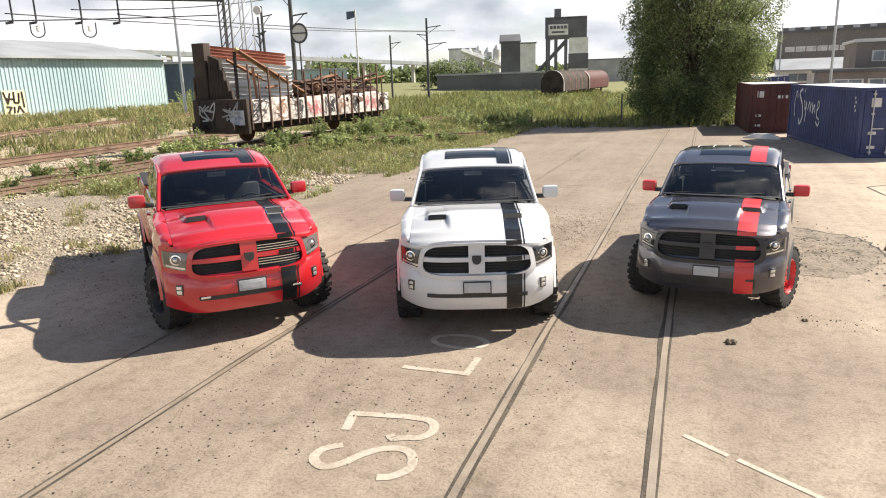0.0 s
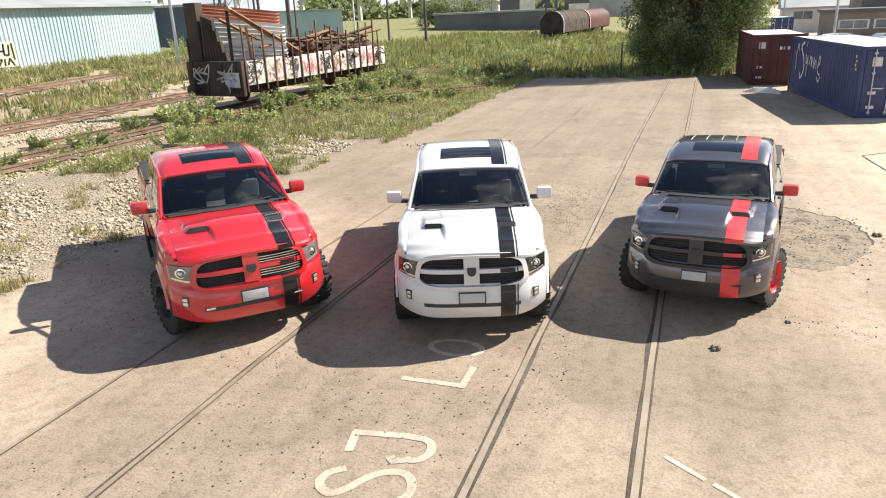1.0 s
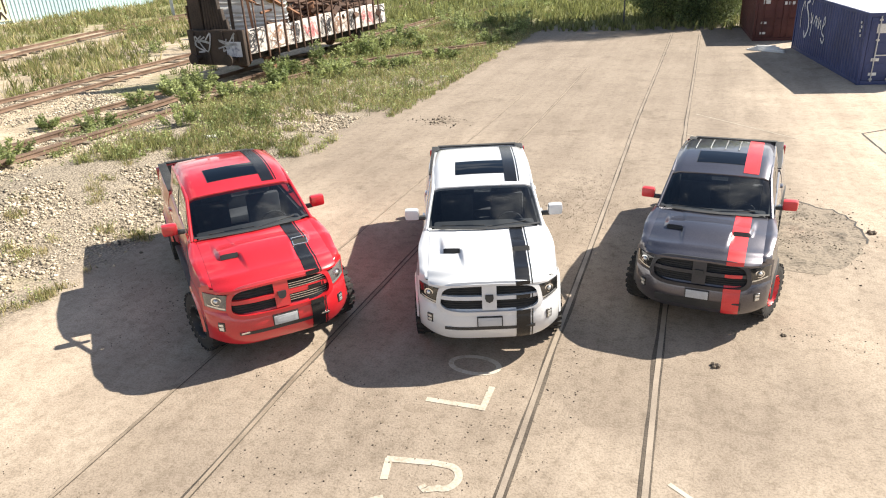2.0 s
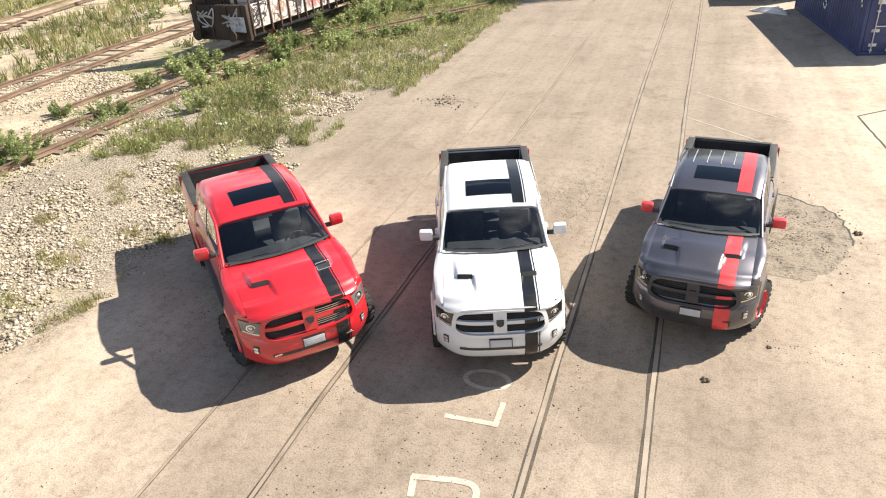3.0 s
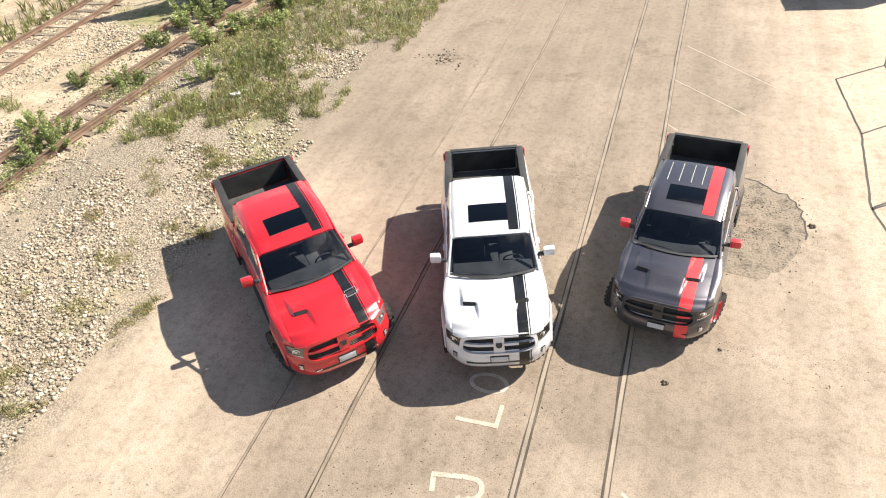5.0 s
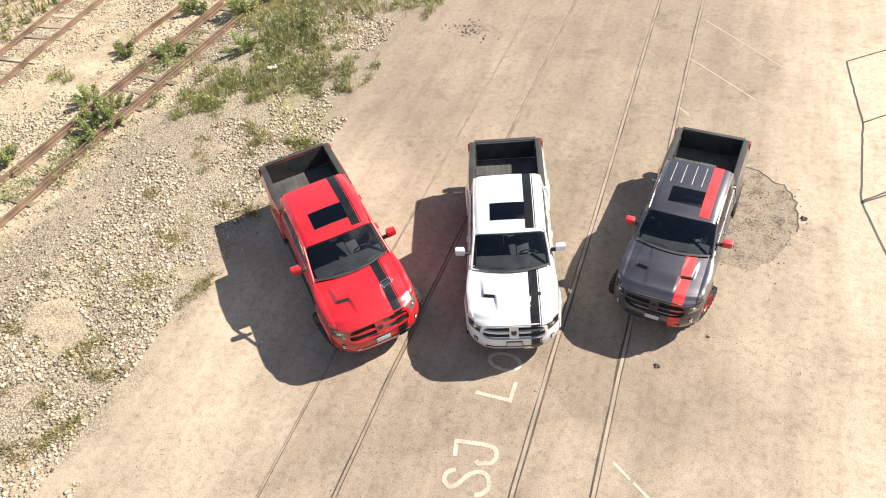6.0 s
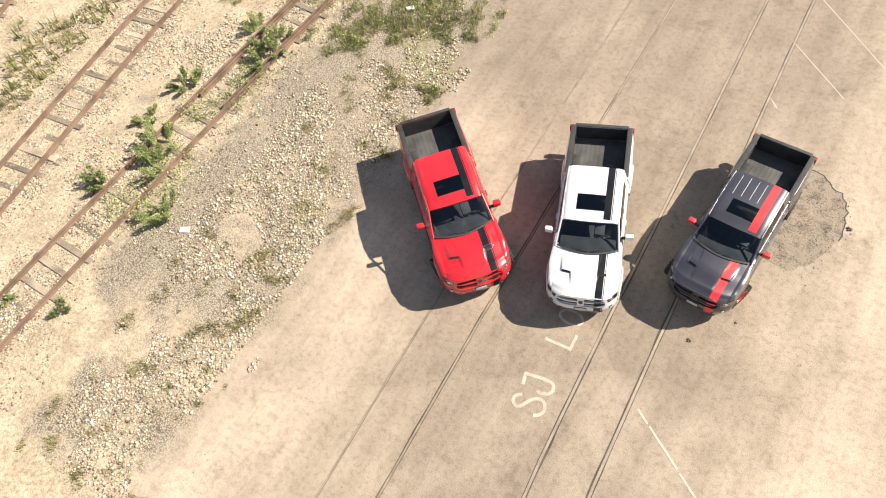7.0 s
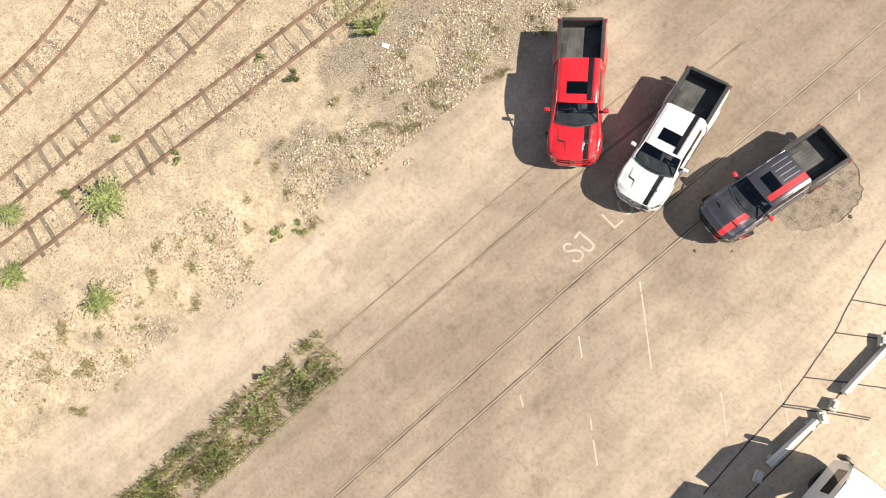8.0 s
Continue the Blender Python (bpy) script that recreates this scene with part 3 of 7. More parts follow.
    for x, y, w in ((-0.40, 2.30, 0.26), (0.40, 2.30, 0.26), (0.0, 3.30, 0.66)):
        bm = bmesh.new()
        box(bm, x - w, x + w, y - 0.25, y + 0.25, 0.85, 1.03, None, 0.05)
        box(bm, x - w, x + w, y + 0.16, y + 0.30, 0.95, 1.52, None, 0.05)
        for k in ((0,) if w < 0.3 else (-0.42, 0.42)):
            box(bm, x + k - 0.13, x + k + 0.13, y + 0.19, y + 0.29, 1.54, 1.74, None, 0.04)
        p("seat", bm, SEAT)
    bm = bmesh.new()
    ring = [Vector((0.40 + 0.19 * math.cos(a), 1.84 - 0.06 * math.sin(a), 1.27 + 0.18 * math.sin(a))) for a in span(0, 2 * math.pi, 18)]
    for a, b in zip(ring, ring[1:]):
        tube(bm, a, b, 0.016, n=6)
    tube(bm, (0.40, 1.72, 1.24), (0.40, 1.84, 1.27), 0.05, n=10)
    box(bm, 0.22, 0.58, 1.83, 1.85, 1.255, 1.285)
    p("steering_wheel", bm, CABIN)
    bm = bmesh.new()
    box(bm, -0.13, 0.13, 2.03, 2.06, 1.70, 1.77, None, 0.012)
    tube(bm, (0, 2.05, 1.76), (0, 2.09, 1.84), 0.012, n=6)
    p("inner_mirror", bm, SILVER)

    # load bed
    bm = bmesh.new()
    sheet(bm, lambda u, v: Vector((u, v, 0.862 + 0.0010 * math.copysign(min(1.0, abs(math.sin(u * 46)) * 2), math.sin(u * 46)))), span(-0.78, 0.78, 150), [3.84, 4.4, 5.0, 5.56])
    p("bed_floor", bm, BED, "dusty black ribbed bed floor")
    bm = bmesh.new()
    box(bm, -0.80, 0.80, 3.79, 3.84, 0.80, 1.43)
    for s in (-1, 1):
        box(bm, s * 0.785 - 0.02, s * 0.785 + 0.02, 3.80, 5.58, 0.83, 1.425)
        box(bm, s * 0.66 - 0.12, s * 0.66 + 0.12, 4.08, 4.78, 0.86, 1.07, None, 0.05)
        box(bm, s * 0.83 - 0.075, s * 0.83 + 0.075, 3.80, 5.60, 1.429, 1.451, None, 0.01)
        for y in (4.0, 4.7, 5.35):
            box(bm, s * 0.755 - 0.01, s * 0.755 + 0.01, y - 0.05, y + 0.05, 1.22, 1.30)
    box(bm, -0.80, 0.80, 3.76, 3.86, 1.429, 1.451, None, 0.01)
    p("bed_liner", bm, LINER, "black bed liner and rail caps")
    bm = bmesh.new()
    box(bm, -0.775, 0.775, 5.565, 5.65, 0.76, 1.43, None, 0.02)
    gate = p("tailgate", bm, paint)
    bm = bmesh.new()
    box(bm, -0.785, 0.785, 5.555, 5.662, 1.427, 1.453, None, 0.01)
    box(bm, -0.74, 0.74, 5.552, 5.566, 0.88, 1.395)
    p("tailgate_cap", bm, LINER, "", gate)
    for s in (-1, 1):
        bm = bmesh.new()
        box(bm, s * 0.87 - 0.085, s * 0.87 + 0.085, 5.54, 5.655, 0.96, 1.385, None, 0.025)
        p("tail_lamp", bm, TAIL)
    bm = bmesh.new()
    box(bm, -0.94, 0.94, 5.64, 5.79, 0.56, 0.76, None, 0.04)
    p("rear_bumper", bm, PLASTIC)

    # front end
    bm = bmesh.new()
    sheet(bm, lambda u, v: Vector((u, front_y(u, v) + 0.02, v)), span(-0.95, 0.95, 30), span(0.78, 1.16, 6))
    p("front_panel", bm, paint)
    def outline(a, b, k):
        pts = []
        for i in range(48):
            th = 2 * math.pi * i / 48
            c, s = math.cos(th), math.sin(th)
            x = a * math.copysign(abs(c) ** 0.42, c)
            z = b * math.copysign(abs(s) ** 0.55, s)
            pts.append((x * (1 + k * z), 0.990 + z))
        return pts
    bm = bmesh.new()
    outer, inner = outline(0.690, 0.235, -0.30), outline(0.632, 0.180, -0.30)
    rings = []
    for pts, dy in ((outer, 0.02), (outer, -0.035), (inner, -0.045), (inner, 0.03)):
        rings.append([bm.verts.new((x, front_y(x, z) + dy, z)) for x, z in pts])
    for a, b in zip(rings, rings[1:]):
        for i in range(48):
            j = (i + 1) % 48
            bm.faces.new((a[i], a[j], b[j], b[i]))
    for x0, x1, z0, z1 in ((-0.095, 0.095, 0.83, 1.17), (-0.64, 0.64, 0.970, 1.022)):
        sheet(bm, lambda u, v: Vector((u, front_y(u, v) - 0.034, v)), span(x0, x1, 14), [z0, z1])
        for z in (z0, z1):
            sheet(bm, lambda u, v: Vector((u, front_y(u, z) - 0.034 + v, z)), span(x0, x1, 14), [0, 0.06])
    grille = p("grille", bm, SATIN if ribs else paint, "satin black crossbar grille" if ribs else "body-coloured crossbar grille", angle=30)
    bm = bmesh.new()
    sheet(bm, lambda u, v: Vector((u, front_y(u, v) + 0.012, v)), span(-0.65, 0.65, 20), span(0.81, 1.18, 4))
    for k in range(10):
        z = 0.845 + k * 0.033
        sheet(bm, lambda u, v: Vector((u, front_y(u, z) + 0.002 + 0.008 * v, z + 0.004 * v)), span(-0.62, 0.62, 16), [0, 1])
    p("grille_mesh", bm, GRILLE_BLACK, "black grille insert", grille)
    if chrome_slats:
        bm = bmesh.new()
        for z in (0.885, 0.915, 0.945, 1.045, 1.075, 1.105):
            sheet(bm, lambda u, v: Vector((u, front_y(u, z) - 0.022, z - 0.005 + 0.010 * v)), span(0.10, 0.60, 8), [0, 1])
        p("grille_slats", bm, CHROME, "chrome slats", grille)
    bm = bmesh.new()
    shield = [(-0.052, 1.045), (0.052, 1.045), (0.056, 1.0), (0.042, 0.96), (0.0, 0.94), (-0.042, 0.96), (-0.056, 1.0)]
    for dy in (-0.056, -0.03):
        bm.faces.new([bm.verts.new((x, front_y(x, z) + dy, z)) for x, z in shield])
    bm.verts.ensure_lookup_table()
    for i in range(7):
        j = (i + 1) % 7
        bm.faces.new((bm.verts[i], bm.verts[j], bm.verts[7 + j], bm.verts[7 + i]))
    p("badge", bm, PLASTIC, "plain black shield badge", grille)

    for s in (-1, 1):
        bm = bmesh.new()
        def lamp(u, v, s=s, dy=-0.002):
            x = lerp(lerp(0.690, 0.640, v), 0.925, u)
            z = lerp(lerp(0.880, 0.920, u), lerp(1.090, 1.105, u), v)
            return Vector((s * x, front_y(x, z) + dy - 0.014 * math.sin(math.pi * v) * math.sin(math.pi * min(1, u + 0.1)), z))
        sheet(bm, lamp, span(0, 1, 10), span(0, 1, 6))
        ret = bmesh.ops.extrude_edge_only(bm, edges=[e for e in bm.edges if e.is_boundary])
        for v in [g for g in ret["geom"] if isinstance(g, bmesh.types.BMVert)]:
            v.co.y += 0.05
        head = p("headlight", bm, CLEAR if chrome_slats else SMOKE, "clear headlight" if chrome_slats else "smoked headlight")
        bm = bmesh.new()
        c = lamp(0.50, 0.58)
        for r0, r1 in ((0.046, 0.062),):
            a = [bm.verts.new(c + Vector((r0 * math.cos(t), -0.012 + s * 0.6 * r0 * math.cos(t), r0 * math.sin(t)))) for t in span(0, 2 * math.pi, 18)[:-1]]
            b = [bm.verts.new(c + Vector((r1 * math.cos(t), -0.008 + s * 0.6 * r1 * math.cos(t), r1 * math.sin(t)))) for t in span(0, 2 * math.pi, 18)[:-1]]
            for i in range(18):
                bm.faces.new((a[i], a[(i + 1) % 18], b[(i + 1) % 18], b[i]))
        p("lamp_ring", bm, CHROME, "bright lamp ring", head)
        bm = bmesh.new()
        bmesh.ops.create_uvsphere(bm, u_segments=14, v_segments=8, radius=0.034, matrix=Matrix.Translation(c + Vector((0, 0.008, 0))))
        p("projector", bm, SILVER, "", head)
        bm = bmesh.new()
        sheet(bm, lambda u, v, s=s: lamp(lerp(0.10, 0.90, u), lerp(0.08, 0.20, v), s, -0.010), span(0, 1, 10), span(0, 1, 3))
        p("lamp_strip", bm, SILVER, "", head)


    # bumper
    bm = bmesh.new()
    def skin(u, v):
        z, d = BUMPER[int(v)]
        x = 0.945 * min(1.0, abs(u))
        y = d + 0.36 * (x / 0.945) ** 4
        lift = max(0.0, (abs(u) - 0.55) / 0.45) ** 1.6
        z += 0.06 * lift * max(0.0, 0.835 - z) / 0.45
        if abs(u) > 1:
            k = (abs(u) - 1) / 0.2
            side = flank(1, 0.38, max(0.0, min(1.0, (z - sill(0.38)) / (shoulder(0.38) - sill(0.38)))))
            x, y = lerp(x, side.x + 0.006, math.sin(k * math.pi / 2)), lerp(y, max(y, 0.39), k)
        return Vector((math.copysign(x, u), y, z))
    sheet(bm, skin, span(-1.2, -1.0, 5)[:-1] + span(-1.0, 1.0, 40) + span(1.0, 1.2, 5)[1:], list(range(len(BUMPER))))
    bumper = p("front_bumper", bm, paint)
    bm = bmesh.new()
    sheet(bm, lambda u, v: Vector((u, bump_y(u, v) - 0.005, v)), span(-0.60, 0.60, 24), span(0.45 if ribs else 0.535, 0.585, 4))
    p("bumper_slot", bm, PLASTIC, "black bumper slot", bumper)
    for s in (-1, 1):
        bm = bmesh.new()
        box(bm, s * 0.53 - 0.055, s * 0.53 + 0.055, bump_y(0.53, 0.57) - 0.022, bump_y(0.53, 0.57), 0.560, 0.585, None, 0.006)
        p("tow_hook", bm, CHROME if paint is RED else PLASTIC, "", bumper)
    for s in (-1, 1):
        bm = bmesh.new()
        y = bump_y(0.79, 0.66)
        r = Matrix.Translation((s * 0.79, y, 0.665)) @ Matrix.Rotation(s * 0.70, 4, "Z")
        box(bm, -0.05, 0.05, -0.012, 0.03, -0.062, 0.062, r, 0.012)
        fog = p("fog_lamp", bm, SMOKE, "", bumper)
        bm = bmesh.new()
        box(bm, -0.034, 0.034, -0.018, 0.0, -0.050, -0.004, r, 0.008)
        box(bm, -0.034, 0.034, -0.018, 0.0, 0.006, 0.045, r, 0.008)
        lens = p("fog_lens", bm, SILVER)
        lens.parent = fog
        lens.location.z = 0
    bm = bmesh.new()
    box(bm, -0.155, 0.155, -0.135, -0.118, 0.60, 0.725, None, 0.006)
    plate = p("number_plate", bm, PLATE, "blank grey number plate")
    bm = bmesh.new()
    box(bm, -0.168, 0.168, -0.130, -0.105, 0.588, 0.737, None, 0.006)
    p("plate_frame", bm, PLASTIC, "black plate frame", plate).location.z = 0
    bm = bmesh.new()
    box(bm, -0.115, 0.115, -0.138, -0.134, 0.635, 0.69)
    p("plate_bar", bm, PLATE, "", plate)

    # vinyl stripes over bumper, grille, bonnet and roof
    for x0, x1 in bands:
        w = span(x0, x1, 8)
        for name, bm_f, vs in (("bonnet_stripe", lambda u, v: nose(u, v) + Vector((0, 0, 0.006)), hood_rows[:-1]),
                               ("roof_stripe", lambda u, v: Vector((u, v, roof_z(u, v) + 0.006)), [2.03] + span(2.15, 3.72, 14)),
                               ("bumper_stripe", lambda u, v: Vector((u, bump_y(u, v) - 0.009, v)), span(0.365, 0.86, 12))):
            bm = bmesh.new()
            sheet(bm, bm_f, w, vs)
            p(name, bm, stripe, "vinyl stripe")
        for z0, z1, dy in ((1.160, 1.215, -0.05), (0.974, 1.024, -0.04), (0.755, 0.815, -0.05)):
            bm = bmesh.new()
            sheet(bm, lambda u, v: Vector((u, front_y(u, v) + dy, v)), w, span(z0, z1, 2))
            p("grille_stripe", bm, stripe, "vinyl stripe")

    # frame under the body
    bm = bmesh.new()
    box(bm, -0.58, 0.58, 0.12, 5.50, 0.40, 0.74)
    box(bm, -0.76, 0.76, 0.16, 1.38, 0.70, 1.10)
    for y in (F_AXLE, R_AXLE):
        tube(bm, (-0.80, y, TYRE - LIFT), (0.80, y, TYRE - LIFT), 0.06, n=10)
    p("chassis", bm, PLASTIC)
    for s in (-1, 1):
        for y in (F_AXLE, R_AXLE):
            add_wheel(truck, s, y, rim_mat, CHROME if paint is RED else PLASTIC, steer if y == F_AXLE else 0.0)
    return truck


pickup(pose(-4.25, 0.37, 0, 0, 0, 45.9) @ Matrix.Scale(1.058, 4), RED, STRIPE_BLACK, "glossy red crew-cab pickup truck with a black racing stripe", PLASTIC, RED, True, False, True, True, 16.0)
pickup(pose(-1.47, 1.05, 0, 0, 0, 18.8) @ Matrix.Scale(1.012, 4), WHITE, STRIPE_BLACK, "glossy white crew-cab pickup truck with a black racing stripe", PLASTIC, WHITE, False, False, False, True)
pickup(pose(1.135, 2.56, 0, 0, 0, -5.6) @ Matrix.Scale(0.96, 4), GRAPHITE, STRIPE_RED, "dark graphite crew-cab pickup truck with a red stripe and red mirrors", STRIPE_RED, STRIPE_RED, False, True, False, False, -17.0)


# ---- ground and rails ----
def ease(a, b, x):
    t = min(1.0, max(0.0, (x - a) / (b - a)))
    return t * t * (3 - 2 * t)


def ground_z(x, y):
    """Level yard; the railway side climbs by half a metre, and on towards the shed."""
    k = ease(-9.6, -14.5, x)
    z = 0.55 * k + 0.75 * ease(-24, -48, x)
    if k > 0:
        z += k * 0.05 * noise.noise(Vector((x * 0.5, y * 0.5, 0)))
        z += 0.35 * math.exp(-((x + 9.6) / 1.6) ** 2 - ((y - 39) / 3.0) ** 2)
    return z


def axis_steps(lo, hi, step, far):
    inner = [lo + i * step for i in range(int((hi - lo) / step) + 1)]
    grow, low, high = step, [lo], [inner[-1]]
    while high[-1] < far or low[-1] > -far:
        grow *= 1.35
        high.append(high[-1] + grow)
        low.append(low[-1] - grow)
    return low[:0:-1] + inner + high[1:]


bm = bmesh.new()
sheet(bm, lambda u, v: Vector((u, v, ground_z(u, v))), axis_steps(-30, -8, 0.35, 1600), axis_steps(-34, 46, 0.5, 1600))
tagged(part("ground", bm, GROUND, angle=180), "dusty sand-coloured asphalt yard with gravel beside the tracks", "ground", kind="structure")

# rails sunk in the yard, with a dirt-filled groove on each side; both tracks bend slightly east to the south
BEND_EAST = [(40, -0.16), (15, -0.13), (8, -0.06), (1, 0.0), (-3, 0.09), (-6, 0.25), (-10, 0.40), (-14, 0.58), (-60, 2.4)]
BEND_WEST = [(40, 0.24), (14, 0.16), (7, 0.07), (0, -0.01), (-4, 0.05), (-8, 0.14), (-12, 0.24), (-60, 1.4)]


def bend(table, y):
    for (y0, d0), (y1, d1) in zip(table, table[1:]):
        if y >= y1:
            return lerp(d0, d1, min(1.0, max(0.0, (y0 - y) / (y0 - y1))))
    return table[-1][1]


for k, (x, y0, y1) in enumerate(((-0.7175, -60, 34), (0.7175, -60, 34), (-3.93, -60, 24), (-5.40, -60, 18))):
    rail = thing("sunken_rail", pose(0, 0, 0), "worn steel rail sunk flush in dusty asphalt", "rail", "rails sunk in the yard", "structure")
    ys = [y0 + (y1 - y0) * i / 300 for i in range(301)]
    off = {y: bend(BEND_EAST if x > -2 else BEND_WEST, y) + 0.008 * math.sin(y * 0.31 + k) for y in ys}
    thin = 1.0 if k < 2 else (0.8 if k == 2 else 0.6)
    bm = bmesh.new()
    ribbon(bm, [(x + off[y], y) for y in ys], 0.068 * thin, 0.009)
    part("rail_head", bm, STEEL if k < 2 else STEEL_DIRTY, rail)
    for s in (-1, 1):
        bm = bmesh.new()
        inner = (x > -2 and s * x < 0) or (x < -2 and s * (x + 4.66) < 0)
        full = (0.034 if inner else 0.020) * thin
        rows = []
        for y in ys:
            w = full * (0.75 + 0.7 * noise.noise(Vector((k, s, y * 0.9)))) * (1.6 if y < 5 else 1.0 if k < 2 else 0.8) * (0.6 if k == 3 else 1.0)
            a = x + off[y] + s * 0.034 * thin
            rows.append((bm.verts.new((a, y, 0.005)), bm.verts.new((a + s * max(0.002, w), y, 0.005))))
        for q, r in zip(rows, rows[1:]):
            bm.faces.new((q[0], q[1], r[1], r[0]) if s < 0 else (q[1], q[0], r[0], r[1]))
        part("groove", bm, GROOVE, rail)

# painted letters: strokes of about twelve centimetres
def mark(name, strokes, w, label, z=0.005, paint=PAINT_MARK):
    bm = bmesh.new()
    for i, pts in enumerate(strokes):
        fine = []
        for a, b in zip(pts, pts[1:]):
            for q in range(4):
                fine.append((lerp(a[0], b[0], q / 4), lerp(a[1], b[1], q / 4)))
        ribbon(bm, fine + [pts[-1]], w, z + 0.0006 * i)
    return tagged(part(name, bm, paint, smooth=False), label, "road marking", "painted letters", "structure")


def smooth_pts(pts, n=4):
    out = []
    for i in range(len(pts) - 1):
        p = [Vector(pts[max(0, min(len(pts) - 1, j))]) for j in (i - 1, i, i + 1, i + 2)]
        for q in range(n):
            t = q / n
            v = 0.5 * ((2 * p[1]) + (p[2] - p[0]) * t + (2 * p[0] - 5 * p[1] + 4 * p[2] - p[3]) * t * t + (3 * p[1] - p[0] - 3 * p[2] + p[3]) * t ** 3)
            out.append((v.x, v.y))
    return out + [pts[-1]]


def arc(cx, cy, rx, ry, a0, a1, n=14):
    return [(cx + rx * math.cos(radians(a)), cy + ry * math.sin(radians(a))) for a in span(a0, a1, n)]


mark("letter_l", [[(-2.02, -0.02), (-1.25, 0.0)], [(-1.27, -0.05), (-1.28, 0.46)]], 0.085, "cream painted letter L on asphalt")
mark("letter_o", [arc(-1.65, 0.88, 0.34, 0.20, 0, 360, 26)], 0.075, "faded painted letter O on asphalt", paint=PAINT_FAINT)
mark("letter_j", [[(-1.95, -1.50), (-2.03, -1.17)], [(-2.06, -1.19), (-1.50, -1.10), (-1.30, -1.10)] + arc(-1.32, -1.28, 0.155, 0.18, 80, -95, 10)[1:] + [(-1.46, -1.52), (-1.52, -1.46)]], 0.09, "cream painted letter J on asphalt")
mark("letter_s", [smooth_pts([(-1.84, -1.75), (-1.97, -1.86), (-1.98, -2.02), (-1.83, -2.12), (-1.70, -2.02), (-1.60, -1.84), (-1.46, -1.70), (-1.28, -1.66), (-1.16, -1.77), (-1.13, -1.94), (-1.22, -2.08), (-1.33, -2.13)])], 0.09, "cream painted letter S on asphalt")
for a, b in (((0.99, -0.70), (1.35, -0.95)), ((1.42, -0.99), (2.42, -1.67)), ((2.50, -1.73), (3.80, -2.62)), ((1.14, -3.92), (1.86, -4.38)), ((1.46, -7.16), (1.89, -7.36)), ((5.99, -1.24), (7.29, -2.16)),
             ((6.93, 0.67), (8.38, -0.25)), ((3.82, -5.64), (4.15, -5.86)), ((4.45, -6.05), (5.25, -6.55)), ((0.84, 15.84), (3.46, 13.35)), ((0.52, 13.53), (2.66, 11.64)), ((0.61, 10.84), (0.97, 10.47))):
    bm = bmesh.new()
    ribbon(bm, [(lerp(a[0], b[0], t), lerp(a[1], b[1], t)) for t in span(0, 1, 8)], 0.03 if a[1] > 9 else 0.055, 0.005)
    tagged(part("parking_line", bm, PAINT_FAINT, smooth=False), "worn white painted line on asphalt", "road marking", "worn parking lines", "structure")

# round patch of broken asphalt behind the dark truck
bm = bmesh.new()
ring = []
for i in range(64):
    a = 2 * math.pi * i / 64
    r = 1 + 0.10 * noise.noise(Vector((math.cos(a) * 1.5, math.sin(a) * 1.5, 3))) + 0.08 * noise.noise(Vector((math.cos(a) * 9, math.sin(a) * 9, 5)))
    ring.append((2.55 + 1.45 * r * math.cos(a), 6.75 + 1.75 * r * math.sin(a)))
levels = []
for j in range(1, 23):
    k = j / 22
    row = []
    for x, y in ring:
        x, y = lerp(2.55, x, k), lerp(6.75, y, k)
        lump = max(0.0, noise.noise(Vector((x * 2.2, y * 2.2, 4))) + 0.6 * noise.noise(Vector((x * 7, y * 7, 8))))
        row.append(bm.verts.new((x, y, 0.004 + 0.006 * (1 - k) + 0.045 * lump * min(1.0, 6 * (1 - k)))))
    levels.append(row)
mid = bm.verts.new((2.55, 6.75, 0.012))
for i in range(64):
    j = (i + 1) % 64
    bm.faces.new((mid, levels[0][i], levels[0][j]))
    for q, r in zip(levels, levels[1:]):
        bm.faces.new((q[i], r[i], r[j], q[j]))
patch = tagged(part("asphalt_patch", bm, PATCH), "rough grey-brown patch of broken asphalt", "patch", kind="structure")
bm = bmesh.new()
ribbon(bm, [(x + 0.03 * noise.noise(Vector((x * 6, y * 6, 2))), y + 0.03 * noise.noise(Vector((x * 6, y * 6, 9)))) for x, y in (ring[i % 64] for i in range(-2, 22))], 0.035, 0.008)
part("patch_crack", bm, TAR, patch, "dark crack")

# dark sealed joints in the east of the yard
SEAMS = ([(8.3, -4.2), (7.99, -2.25), (7.66, 0.16), (7.4, 1.4), (6.89, 3.37), (6.38, 4.67), (5.82, 6.3), (5.37, 7.85), (5.42, 9.5), (5.47, 11.13), (5.25, 12.8), (5.08, 14.15), (6.46, 15.23), (6.9, 17.2)],
         [(7.66, 0.16), (8.7, 1.15), (9.83, 2.14)], [(7.68, 0.06), (8.75, 1.06), (9.85, 2.05)], [(7.4, 1.4), (8.5, 2.45), (9.55, 3.41), (12, 5)], [(6.89, 3.37), (8.3, 4.64), (10, 6.2)],
         [(6.38, 4.67), (7.41, 5.52), (9.5, 7.4)], [(5.37, 7.85), (6.09, 8.49), (8.5, 10.6)], [(5.37, 7.80), (6.2, 8.45), (8.5, 10.5)], [(5.47, 11.13), (6.42, 11.92), (8.5, 13.6)],
         [(9.3, -3.6), (8.95, 0.4), (8.6, 1.8), (8.45, 3.6), (8.2, 5.2), (7.4, 9.2), (6.46, 15.23)])
